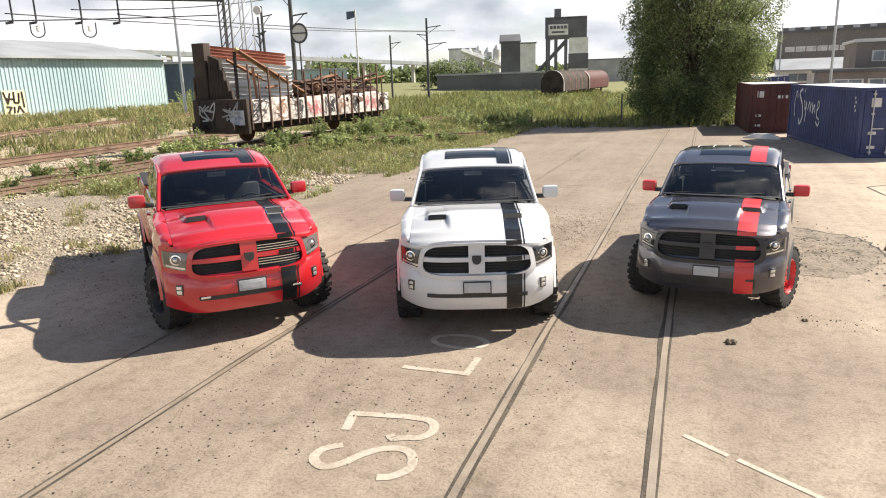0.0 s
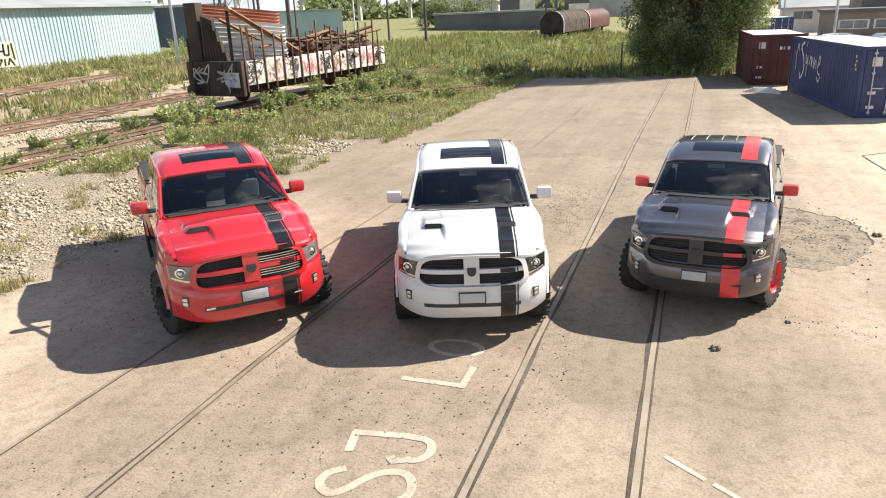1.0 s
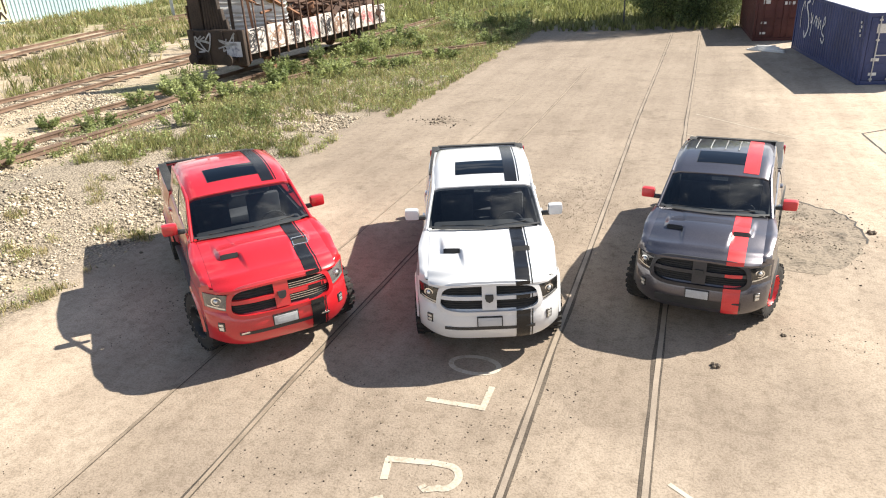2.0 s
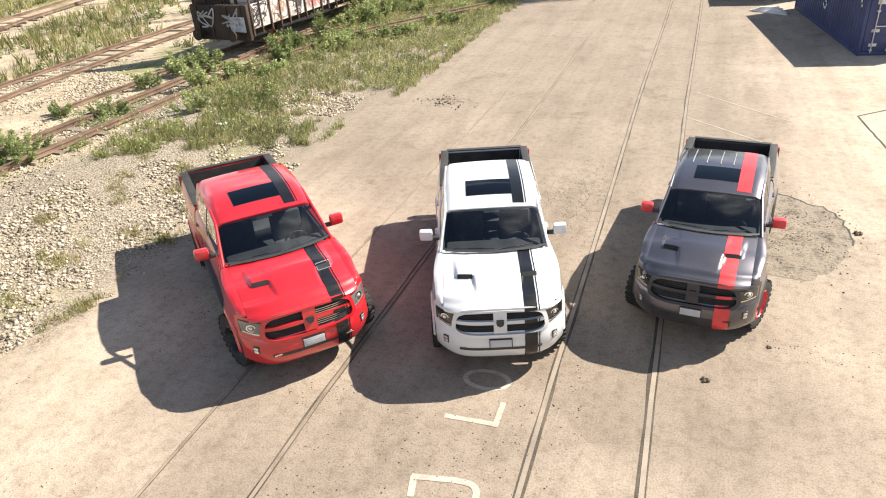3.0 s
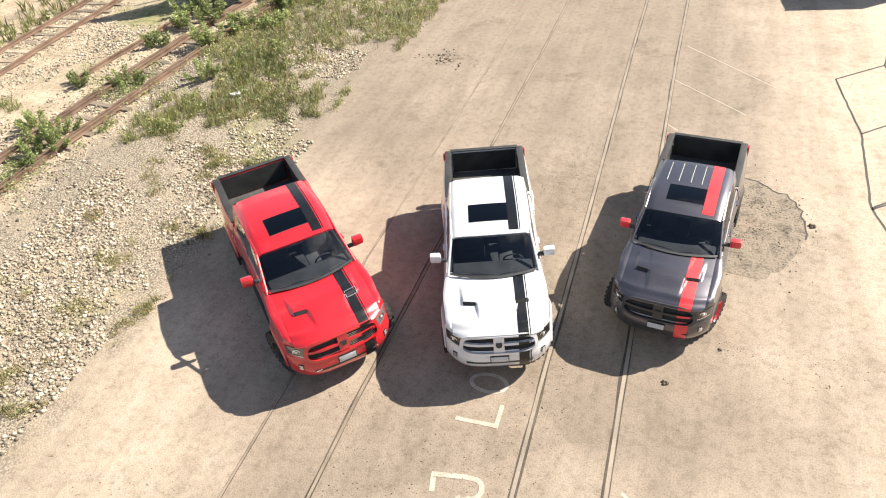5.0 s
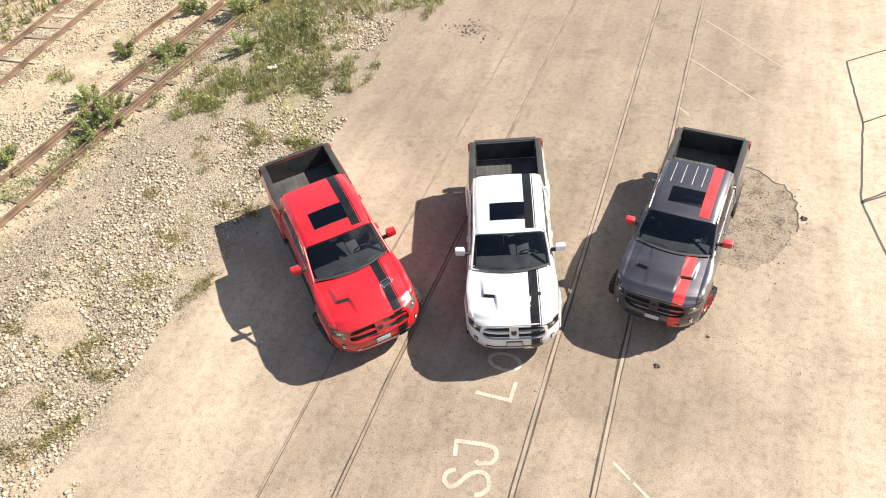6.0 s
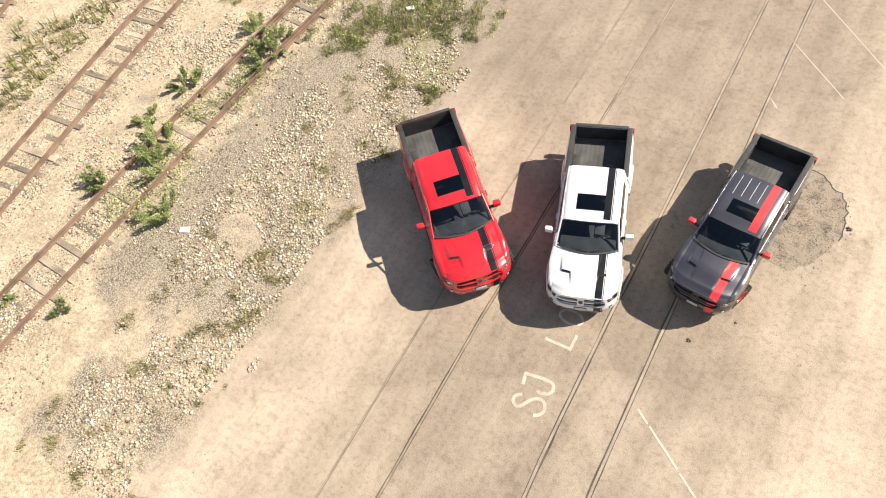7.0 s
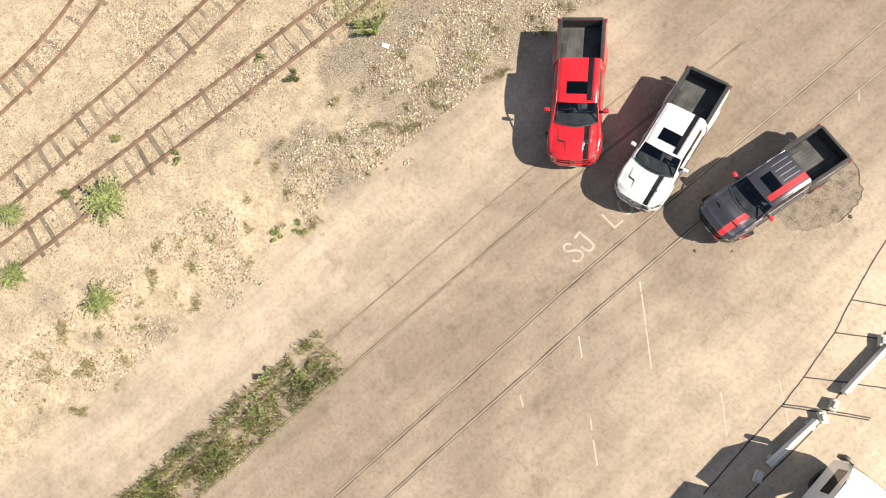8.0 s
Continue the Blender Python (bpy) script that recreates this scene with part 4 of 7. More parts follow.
for pts in SEAMS:
    bm = bmesh.new()
    fine = []
    for a, b in zip(pts, pts[1:]):
        for q in range(6):
            fine.append((lerp(a[0], b[0], q / 6) + 0.02 * noise.noise(Vector((a[0] + q, a[1], 1))), lerp(a[1], b[1], q / 6)))
    ribbon(bm, fine + [pts[-1]], 0.05, 0.005)
    tagged(part("tar_seam", bm, TAR, smooth=False), "dark tar-sealed joint line in the asphalt", "joint", "tar seams of the yard", "structure")


# ---- loose-laid tracks ----
def along(pts, step):
    """Points every step along a polyline, with their heading."""
    out, rest = [], 0.0
    for a, b in zip(pts, pts[1:]):
        a, b = Vector(a), Vector(b)
        d, n = b - a, (b - a).length
        s = rest
        while s < n:
            out.append((a + d * (s / n), math.atan2(d.y, d.x)))
            s += step
        rest = s - n
    return out


def smooth_line(pts, n=6):
    out = []
    for i in range(len(pts) - 1):
        p = [Vector(pts[max(0, min(len(pts) - 1, j))]) for j in (i - 1, i, i + 1, i + 2)]
        for q in range(n):
            t = q / n
            out.append(0.5 * ((2 * p[1]) + (p[2] - p[0]) * t + (2 * p[0] - 5 * p[1] + 4 * p[2] - p[3]) * t * t + (3 * p[1] - p[0] - 3 * p[2] + p[3]) * t ** 3))
    return out + [Vector(pts[-1])]


bm = bmesh.new()
box(bm, -1.04, 1.04, -0.105, 0.105, -0.1, 0.05, None, 0.012)
SLEEPER_MESH = bpy.data.meshes.new("sleeper")
bm.to_mesh(SLEEPER_MESH)
bm.free()
SLEEPER_MESH.materials.append(SLEEPER)
PROFILE = [(-0.065, 0.05), (-0.065, 0.062), (-0.012, 0.075), (-0.012, 0.15), (-0.036, 0.16), (-0.036, 0.195), (0.036, 0.195), (0.036, 0.16), (0.012, 0.15), (0.012, 0.075), (0.065, 0.062), (0.065, 0.05)]


def track(pts, label, first, last, guard=None):
    line = smooth_line(pts)
    tr = thing("railway_track", pose(0, 0, 0), label, "railway track", "tracks beside the yard", "structure")
    offsets = [(-0.753, None), (0.753, None)] + ([(-0.60, guard), (0.60, guard)] if guard else [])
    for off, rng in offsets:
        bm = bmesh.new()
        rows = []
        for i, c in enumerate(line):
            if rng and not rng[0] < c.y < rng[1]:
                continue
            d = (line[min(i + 1, len(line) - 1)] - line[max(i - 1, 0)]).normalized()
            n = Vector((d.y, -d.x))
            rows.append([bm.verts.new((c.x + n.x * (off + a), c.y + n.y * (off + a), ground_z(c.x, c.y) + z - 0.01)) for a, z in PROFILE])
        for a, b in zip(rows, rows[1:]):
            for i in range(len(PROFILE) - 1):
                bm.faces.new((a[i], a[i + 1], b[i + 1], b[i]))
        part("rail", bm, RAIL_RUST, tr, "rusty steel rail")
    rnd = random.Random(len(pts) + int(first))
    for c, h in along(line, 0.78):
        if first < c.y < last:
            o = new("sleeper", SLEEPER_MESH)
            o.parent = tr
            o.matrix_basis = Matrix.Translation((c.x, c.y, ground_z(c.x, c.y))) @ Matrix.Rotation(h - math.pi / 2 + rnd.uniform(-0.04, 0.04), 4, "Z") @ pose(rnd.uniform(-0.10, 0.10), 0, rnd.uniform(-0.046, 0.004), 0, rnd.uniform(-0.028, 0.028))


TRACK_1 = [(-18.3, -45), (-17.6, -20), (-17.2, -10), (-16.8, 0), (-16.45, 7), (-15.85, 14), (-14.9, 18.5), (-13.2, 23.5), (-10.8, 30)]
TRACK_2 = [(-20.0, -45), (-20.5, -20), (-20.8, -10), (-21.9, 0), (-22.5, 6), (-22.9, 12), (-23.0, 20), (-22.4, 32), (-20, 60)]
TRACK_3 = [(-24.2, -40), (-25.0, -18), (-26.4, -11), (-29.3, 0), (-32.6, 15), (-35.0, 25), (-36.5, 40), (-36, 70)]
TRACK_4 = [(-17.9, 9), (-17.1, 16.5), (-16.0, 27.4), (-14.4, 44)]
track(TRACK_1, "rusty railway track on weathered sleepers among weeds", -30, 20, (2.5, 16.5))
track(TRACK_2, "rusty railway track with bare wooden sleepers", -30, 26)
track(TRACK_3, "rusty railway track in pale ballast", -26, 24)
track(TRACK_4, "overgrown siding under the scrap wagon", 13, 26)


# ---- ballast, pebbles ----
def stones(name, n, place, size, mat, label, category):
    rng = np.random.default_rng(n)
    base = np.array([(1, 0, 0), (-1, 0, 0), (0, 1, 0), (0, -1, 0), (0, 0, 1), (0, 0, -1)], dtype=np.float32)
    tri = np.array([(0, 2, 4), (2, 1, 4), (1, 3, 4), (3, 0, 4), (2, 0, 5), (1, 2, 5), (3, 1, 5), (0, 3, 5)])
    verts, faces = [], []
    got = 0
    while got < n:
        x, y = place(rng)
        if x is None:
            continue
        s = size[0] + (size[1] - size[0]) * rng.random() ** 3
        a = rng.random() * 6.28
        q = base * (s * rng.uniform(0.6, 1.2, 3)) * rng.uniform(0.75, 1.2, (6, 1))
        c, d = math.cos(a), math.sin(a)
        r = np.stack([q[:, 0] * c - q[:, 1] * d + x, q[:, 0] * d + q[:, 1] * c + y, q[:, 2] * 0.75 + ground_z(x, y) + 0.25 * s], 1)
        faces.append(tri + len(verts) * 6)
        verts.append(r)
        got += 1
    return tagged(cloud_mesh(name, np.concatenate(verts), np.concatenate(faces), mat), label, category, kind="stuff")


def gravel_place(rng):
    x, y = rng.uniform(-26, -9.0), rng.uniform(-26, 14)
    v = noise.noise(Vector((x * 0.33, y * 0.33, 7))) + 0.5 * noise.noise(Vector((x, y, 2)))
    near = x > -9.8
    if -16.2 < x < -13.7 + 0.5 * noise.noise(Vector((0, y * 0.5, 3))) and rng.random() < 0.85:
        return None, None
    if y < -11 and rng.random() < 0.25:
        return None, None
    return (x, y) if v > (0.35 if near else -0.05) and rng.random() < (1.0 if -15.5 < x < -9.6 or v > 0.3 else 0.32) else (None, None)


stones("gravel", 62000, gravel_place, (0.010, 0.070), STONES, "loose grey gravel and ballast stones", "gravel")
stones("dark_gravel", 30000, gravel_place, (0.010, 0.056), DARK_STONES, "dark stones among the gravel", "gravel")
def ballast(name, n, lo, hi, size, mat, label, seed, lines, reach):
    """Angular stones along the track lines, thinning out away from them."""
    rng = np.random.default_rng(seed)
    x, y = rng.uniform(lo[0], hi[0], n * 3), rng.uniform(lo[1], hi[1], n * 3)
    near = np.full(n * 3, 99.0)
    for pts in lines:
        q = sorted(pts, key=lambda c: c[1])
        near = np.minimum(near, np.abs(x - np.interp(y, [c[1] for c in q], [c[0] for c in q])))
    clump = 0.5 + 0.5 * np.sin(x * 1.7 + 2.0 * np.sin(y * 0.6)) * np.sin(y * 1.1 + 1.5 * np.sin(x * 0.8))
    keep = rng.random(n * 3) < np.exp(-(near / reach) ** 2) * (0.35 + 0.65 * clump)
    x, y = x[keep][:n], y[keep][:n]
    k = len(x)
    base = np.array([(1, 0, 0), (-1, 0, 0), (0, 1, 0), (0, -1, 0), (0, 0, 1), (0, 0, -1)], dtype=np.float32)
    tri = np.array([(0, 2, 4), (2, 1, 4), (1, 3, 4), (3, 0, 4), (2, 0, 5), (1, 2, 5), (3, 1, 5), (0, 3, 5)])
    s = size[0] + (size[1] - size[0]) * rng.random(k) ** 2
    q = base[None] * (s[:, None] * rng.uniform(0.6, 1.2, (k, 3)))[:, None] * rng.uniform(0.75, 1.2, (k, 6, 1))
    a = rng.random(k) * 6.28
    c, d = np.cos(a)[:, None], np.sin(a)[:, None]
    z = np.array([ground_z(u, v) for u, v in zip(x, y)])
    v = np.stack([q[..., 0] * c - q[..., 1] * d + x[:, None], q[..., 0] * d + q[..., 1] * c + y[:, None], q[..., 2] * 0.8 + (z + 0.2 * s)[:, None]], -1)
    f = (tri[None] + np.arange(k)[:, None, None] * 6).reshape(-1, 3)
    return tagged(cloud_mesh(name, v.reshape(-1, 3), f, mat), label, "ballast", kind="stuff")


BEDS = (TRACK_1, TRACK_2, TRACK_3)
ballast("track_ballast", 60000, (-31, -29), (-14.5, 16), (0.016, 0.048), STONES, "pale grey ballast stones between the sleepers", 41, BEDS, 1.5)
ballast("dark_track_ballast", 26000, (-31, -29), (-14.5, 16), (0.016, 0.042), DARK_STONES, "dark ballast stones between the sleepers", 42, BEDS, 1.6)
stones("rubble", 1500, lambda r: (r.normal(-11.0, 0.75), r.normal(3.6, 1.3)), (0.014, 0.05), STONES, "pale heap of crushed stone", "rubble")


def pebble_place(rng):
    x, y = rng.uniform(-9, 6), rng.uniform(-10, 3)
    return (x, y) if noise.noise(Vector((x * 0.4, y * 0.4, 1))) > 0.05 else (None, None)


stones("pebbles", 6000, pebble_place, (0.005, 0.017), PEBBLE, "scattered dark pebbles on asphalt", "pebbles")
stones("mud_crumbs", 160, lambda r: (r.normal(-6.9, 0.4), r.normal(13.9, 0.3)), (0.015, 0.06), DARK_STONES, "crumbs of dark mud on the yard", "mud")
stones("grit", 2600, lambda r: (r.normal(-1.45, 0.55), r.normal(7.6, 1.3)), (0.004, 0.015), PEBBLE, "dark grit on the yard", "grit")
stones("pebbles_on_patch", 3000, lambda r: (r.normal(2.8, 0.55), r.normal(6.8, 0.75)), (0.006, 0.026), DARK_STONES, "loose stones on the broken patch", "pebbles")
for x, y, s in ((1.43, 1.69, 0.05), (2.33, 2.73, 0.03), (4.1, 6.9, 0.06)):
    bm = bmesh.new()
    for k in range(4):
        bmesh.ops.create_icosphere(bm, subdivisions=1, radius=s * (0.9 - 0.15 * k), matrix=Matrix.Translation((0.7 * s * math.cos(k * 2.2), 0.7 * s * math.sin(k * 2.2), s * 0.3)))
    o = tagged(part("dirt_clod", bm, PEBBLE), "small dark clod of dirt on asphalt", "dirt clod", "clods on the yard")
    o.location = (x, y, 0)


# ---- grass and weeds ----
def grass(name, n, place, height, width, mat, label, lean=0.5):
    rng = np.random.default_rng(n + 7)
    verts, faces, got, tries = [], [], 0, 0
    while got < n and tries < n * 30:
        tries += 1
        x, y = place(rng)
        if x is None:
            continue
        k = rng.integers(4, 9)
        for _ in range(k):
            px, py = x + rng.normal(0, 0.05), y + rng.normal(0, 0.05)
            h = rng.uniform(*height) * rng.uniform(0.6, 1.15)
            a, l = rng.random() * 6.28, lean * h * rng.random()
            b = rng.random() * 6.28
            w = width * rng.uniform(0.6, 1.3)
            z = ground_z(px, py) - 0.01
            dx, dy = math.cos(b) * w, math.sin(b) * w
            i = len(verts)
            verts += [(px - dx, py - dy, z), (px + dx, py + dy, z), (px + math.cos(a) * l * 0.4 + dx * 0.6, py + math.sin(a) * l * 0.4 + dy * 0.6, z + h * 0.6), (px + math.cos(a) * l, py + math.sin(a) * l, z + h)]
            faces += [(i, i + 1, i + 2), (i, i + 2, i + 3)]
            got += 1
    return tagged(cloud_mesh(name, verts, faces, mat), label, "grass", kind="stuff")


def patchy(x, y, seed, scale=0.35):
    return noise.noise(Vector((x * scale, y * scale, seed))) + 0.5 * noise.noise(Vector((x * scale * 3, y * scale * 3, seed)))


def verge(rng):
    y = 6 + 40 * rng.random() ** 1.4
    x = rng.uniform(-15.5, -7.9 if y > 12 else -9.2)
    if math.hypot(x + 9.4, y - 8.3) < 1.1 or (x > -8.6 + 0.5 * noise.noise(Vector((0, y * 0.6, 0)))):
        return None, None
    return (x, y) if patchy(x, y, 3) + 0.55 * patchy(x, y, 21, 1.6) > (-0.02 if y < 14 else -0.4) else (None, None)


def field(rng):
    x, y = rng.uniform(-47, -24), rng.uniform(-4, 62)
    c = -29.3 - (y * 0.21)
    if abs(x - c) < 1.9 and y < 30:
        return None, None
    return (x, y) if patchy(x, y, 9, 0.2) > -0.25 and x > -47 else (None, None)


def between(rng):
    x, y = rng.uniform(-21, -12.5), rng.uniform(7, 46)
    return (x, y) if patchy(x, y, 5, 0.3) > 0.05 and not (-18.5 < x < -13.8 and y < 20) and not (-23 < x < -16 and 9 < y < 18) else (None, None)


def island(rng):
    y = rng.uniform(-34, -12.0)
    d = bend(BEND_WEST, y)
    x = rng.uniform(-6.05, -3.92) + d
    return (x, y) if abs(x - d + 5.4) > 0.10 and y < -12.0 - 1.6 * abs(rng.normal(0, 0.35)) and patchy(x, y, 4, 0.9) > -0.25 else (None, None)


def tufts(rng):
    x, y = rng.uniform(-13.5, -9.4), rng.uniform(-24, 7)
    return (x, y) if patchy(x, y, 12, 1.3) > 0.36 else (None, None)


def far_meadow(rng):
    y = rng.uniform(36, 95)
    x = rng.uniform(-34, -3.5 if y < 70 else 4)
    return (x, y) if patchy(x, y, 15, 0.1) > -0.5 and x < -8 + 0.2 * (y - 36) else (None, None)


def tree_foot(rng):
    x, y = rng.uniform(-9, 3), rng.uniform(35.5, 52)
    return (x, y)


grass("verge_grass", 64000, verge, (0.07, 0.30), 0.008, GRASS, "green unmown grass along the yard edge")
grass("verge_grass_dry", 24000, verge, (0.08, 0.34), 0.006, GRASS_DRY, "dry yellow grass stalks along the yard edge")
grass("field_grass", 46000, field, (0.15, 0.6), 0.022, GRASS, "tall green meadow grass beside the tracks")
grass("field_grass_dry", 20000, field, (0.2, 0.7), 0.016, GRASS_DRY, "tall dry meadow grass beside the tracks")
grass("track_grass", 16000, between, (0.10, 0.38), 0.011, GRASS, "rough grass between the railway tracks")
grass("island_grass", 6000, island, (0.12, 0.42), 0.008, GRASS, "green weeds growing along the sunken track")
grass("island_grass_dry", 11000, island, (0.15, 0.5), 0.007, GRASS_DRY, "dry stalks growing along the sunken track")
grass("tuft_grass", 4500, tufts, (0.06, 0.22), 0.007, GRASS, "thin grass tufts in gravel")
grass("tuft_grass_dry", 13000, tufts, (0.06, 0.2), 0.007, GRASS_DRY, "dry grass tufts in gravel")
grass("meadow", 34000, far_meadow, (0.25, 0.85), 0.035, GRASS, "tall meadow grass by the far sidings")
grass("tree_foot_grass", 9000, tree_foot, (0.2, 0.6), 0.03, GRASS, "shaded grass under the big tree")


def leaf_cloud(points, dirs, size, rng, aspect=0.5):
    """Diamond leaves with a fold, one at every point."""
    verts, faces = [], []
    for p, d in zip(points, dirs):
        s = size * rng.uniform(0.6, 1.3)
        u = Vector(d).normalized()
        side = u.cross(Vector(rng.normal(0, 1, 3))).normalized() * s * aspect
        p = Vector(p)
        i = len(verts)
        up = u.cross(side).normalized() * s * 0.12
        verts += [p, p + u * s * 0.5 + side * 0.5 + up, p + u * s, p + u * s * 0.5 - side * 0.5 + up]
        faces += [(i, i + 1, i + 2), (i, i + 2, i + 3)]
    return verts, faces


def bush(x, y, r, h, n, seed):
    rng = np.random.default_rng(seed)
    b = thing("weed_bush", Matrix.Translation((x, y, ground_z(x, y))), "leafy green weed bush growing among the tracks", "bush", "weed bushes beside the tracks")
    bm = bmesh.new()
    pts, dirs = [], []
    stems = max(5, int(r * 14))
    for k in range(stems):
        a, q = rng.random() * 6.28, r * math.sqrt(rng.random())
        foot = Vector((q * 0.5 * math.cos(a), q * 0.5 * math.sin(a), -0.03))
        top = Vector((q * math.cos(a), q * math.sin(a), h * rng.uniform(0.55, 1.0) * (1 - 0.45 * (q / r) ** 2)))
        tube(bm, foot, top, 0.012, 0.004, 5)
        for i in range(n // stems):
            t = rng.uniform(0.2, 1.02)
            p = foot.lerp(top, t)
            d = Vector((rng.normal(0, 1), rng.normal(0, 1), rng.uniform(-0.2, 0.9))).normalized()
            pts.append(p + d * 0.03)
            dirs.append(d)
    tagged(part("stemwork", bm, LEAF, b), kind="stuff")
    v, f = leaf_cloud(pts, dirs, 0.08 if y < 12 else 0.13, rng, 0.42)
    cloud_mesh("leaves", v, f, LEAF, b)


BUSHES = [(-18.3, 2.9, 0.6, 1.0, 640), (-18.6, 0.9, 0.5, 0.8, 420), (-17.2, 0.1, 0.8, 1.1, 800), (-16.6, -0.6, 0.75, 1.1, 760), (-18.1, -2.0, 0.6, 0.9, 560), (-15.0, -2.0, 0.7, 1.0, 700),
          (-16.3, 5.8, 0.8, 1.2, 820), (-17.5, 6.4, 0.6, 0.9, 520), (-16.2, 4.9, 0.6, 0.9, 520), (-16.5, 9.3, 0.55, 0.9, 480), (-18.4, 9.3, 0.5, 0.7, 380), (-14.1, 10.3, 0.55, 1.0, 520), (-17.5, 12.2, 0.5, 0.9, 420),
          (-15.1, 14.1, 0.75, 1.2, 760), (-17.5, 13.9, 0.6, 1.0, 560), (-15.5, -6.2, 0.4, 0.5, 260), (-17.5, -6.8, 0.25, 0.3, 120), (-18.9, -14.3, 0.35, 0.5, 180), (-16.2, -12.6, 0.4, 0.5, 220), (-18.4, -17.6, 0.4, 0.5, 220),
          (-15.4, 12.6, 0.7, 1.1, 700), (-13.8, 14.6, 0.7, 0.9, 640),
          (-14.4, 16.4, 0.7, 1.2, 760), (-13.2, 18.6, 0.7, 0.9, 600), (-16.8, 14.6, 0.9, 1.3, 900), (-18.3, 15.4, 0.8, 1.0, 700), (-12.4, 21.5, 0.8, 0.9, 640), (-11.0, 25.5, 0.8, 0.9, 600), (-13.0, 27.0, 0.9, 1.1, 700),
          (-10.2, 30.5, 0.9, 1.0, 640), (-12.5, 33.0, 1.0, 1.3, 760), (-9.8, 35.5, 0.9, 1.1, 600), (-10.3, -11.2, 0.4, 0.3, 260), (-9.9, -10.0, 0.4, 0.25, 240), (-4.6, -13.6, 0.6, 0.6, 420), (-4.5, -16.2, 0.7, 0.6, 520), (-4.4, -18.6, 0.7, 0.6, 520),
          (-5.8, -15.0, 0.4, 0.6, 300), (-4.6, -21.5, 0.8, 0.7, 600), (-45.5, 48.0, 1.6, 3.0, 900), (-33, 30, 0.9, 1.0, 420), (-27, 24, 0.9, 1.0, 420)]
rnd = random.Random(31)
for k in range(46):
    y = rnd.uniform(30, 72)
    BUSHES.append((rnd.uniform(-26, -9.5 + 0.14 * (y - 36)), y, rnd.uniform(0.7, 1.5), rnd.uniform(0.6, 1.5), 420))
for k in range(14):
    y = rnd.uniform(17, 30)
    BUSHES.append((rnd.uniform(-15.6, -14.9) + 0.12 * (y - 17), y, rnd.uniform(0.5, 0.9), rnd.uniform(0.9, 1.5), 520))
for k in range(8):
    y = rnd.uniform(13, 30)
    BUSHES.append((rnd.uniform(-15.6, -13.2) + 0.18 * (y - 13), y, rnd.uniform(0.4, 0.8), rnd.uniform(0.5, 1.0), 380))
for i, (x, y, r, h, n) in enumerate(BUSHES):
    k = 1.25 if -19 < x < -13 and -4 < y < 11 else 1.0
    bush(x, y, r * k * rnd.uniform(0.85, 1.1), h * rnd.uniform(0.6, 0.9), int(n * k * k * (2.2 if y < 12 else 1.3)), 100 + i)


def rosette(x, y, r, seed):
    rng = np.random.default_rng(seed)
    b = thing("thistle", Matrix.Translation((x, y, ground_z(x, y))), "spiky pale green thistle rosette beside the rusty track", "weed", "thistles beside the tracks")
    bm = bmesh.new()
    for k in range(5):
        a = rng.random() * 6.28
        tube(bm, (0, 0, -0.03), (0.15 * math.cos(a), 0.15 * math.sin(a), 0.35 + 0.2 * rng.random()), 0.02, 0.008, 6)
    tagged(part("stemwork", bm, LEAF, b), kind="stuff")
    verts, faces = [], []
    for k in range(64):
        a = 2.4 * k + rng.normal(0, 0.1)
        n = r * rng.uniform(0.55, 1.05)
        lift, z0 = rng.uniform(0.15, 0.75), 0.45 * rng.random()
        u, v = Vector((math.cos(a), math.sin(a), 0)), Vector((-math.sin(a), math.cos(a), 0))
        for j in range(7):
            t = j / 7
            c = u * n * (0.12 + 0.88 * t) + Vector((0, 0, z0 + lift * n * math.sin(t * 2.6) * 0.5))
            for s in (-1, 1):
                i = len(verts)
                tip = c + (u * 0.55 + v * s).normalized() * n * 0.17 * (1.15 - t)
                verts += [c - u * n * 0.05, c + u * n * 0.07, tip + Vector((0, 0, 0.02))]
                faces.append((i, i + 1, i + 2))
    cloud_mesh("leaves", verts, faces, LEAF, b)


for i, (x, y, r) in enumerate(((-16.5, -16.2, 1.3), (-19.2, -20.2, 0.8), (-12.9, -18.9, 0.95), (-16.6, -21.6, 0.85))):
    rosette(x, y, r, 300 + i)


def ground_leaves(name, n, place, size, label):
    rng = np.random.default_rng(n + 3)
    pts, dirs = [], []
    while len(pts) < n:
        x, y = place(rng)
        if x is None:
            continue
        h = rng.uniform(0.05, 0.32)
        for _ in range(rng.integers(5, 10)):
            pts.append((x + rng.normal(0, 0.09), y + rng.normal(0, 0.09), ground_z(x, y) + h * rng.random()))
            dirs.append((rng.normal(0, 1), rng.normal(0, 1), rng.uniform(0.1, 0.8)))
    v, f = leaf_cloud(pts, dirs, size, rng)
    return tagged(cloud_mesh(name, v, f, LEAF), label, "weeds", kind="stuff")


ground_leaves("verge_weeds", 34000, verge, 0.075, "low broad-leaved weeds in the verge")
ground_leaves("island_weeds", 13000, island, 0.09, "broad-leaved weeds along the sunken track")
ground_leaves("track_weeds", 7000, between, 0.12, "broad-leaved weeds between the tracks")
ground_leaves("meadow_weeds", 16000, far_meadow, 0.22, "tall leafy weeds in the meadow by the sidings")
ground_leaves("field_weeds", 9000, field, 0.18, "leafy weeds in the grass beside the shed")
def siding_weeds(rng):
    x, y = rng.normal(-16.4, 0.75), rng.uniform(-3, 11)
    return (x, y) if patchy(x, y, 17, 0.6) > 0.0 else (None, None)


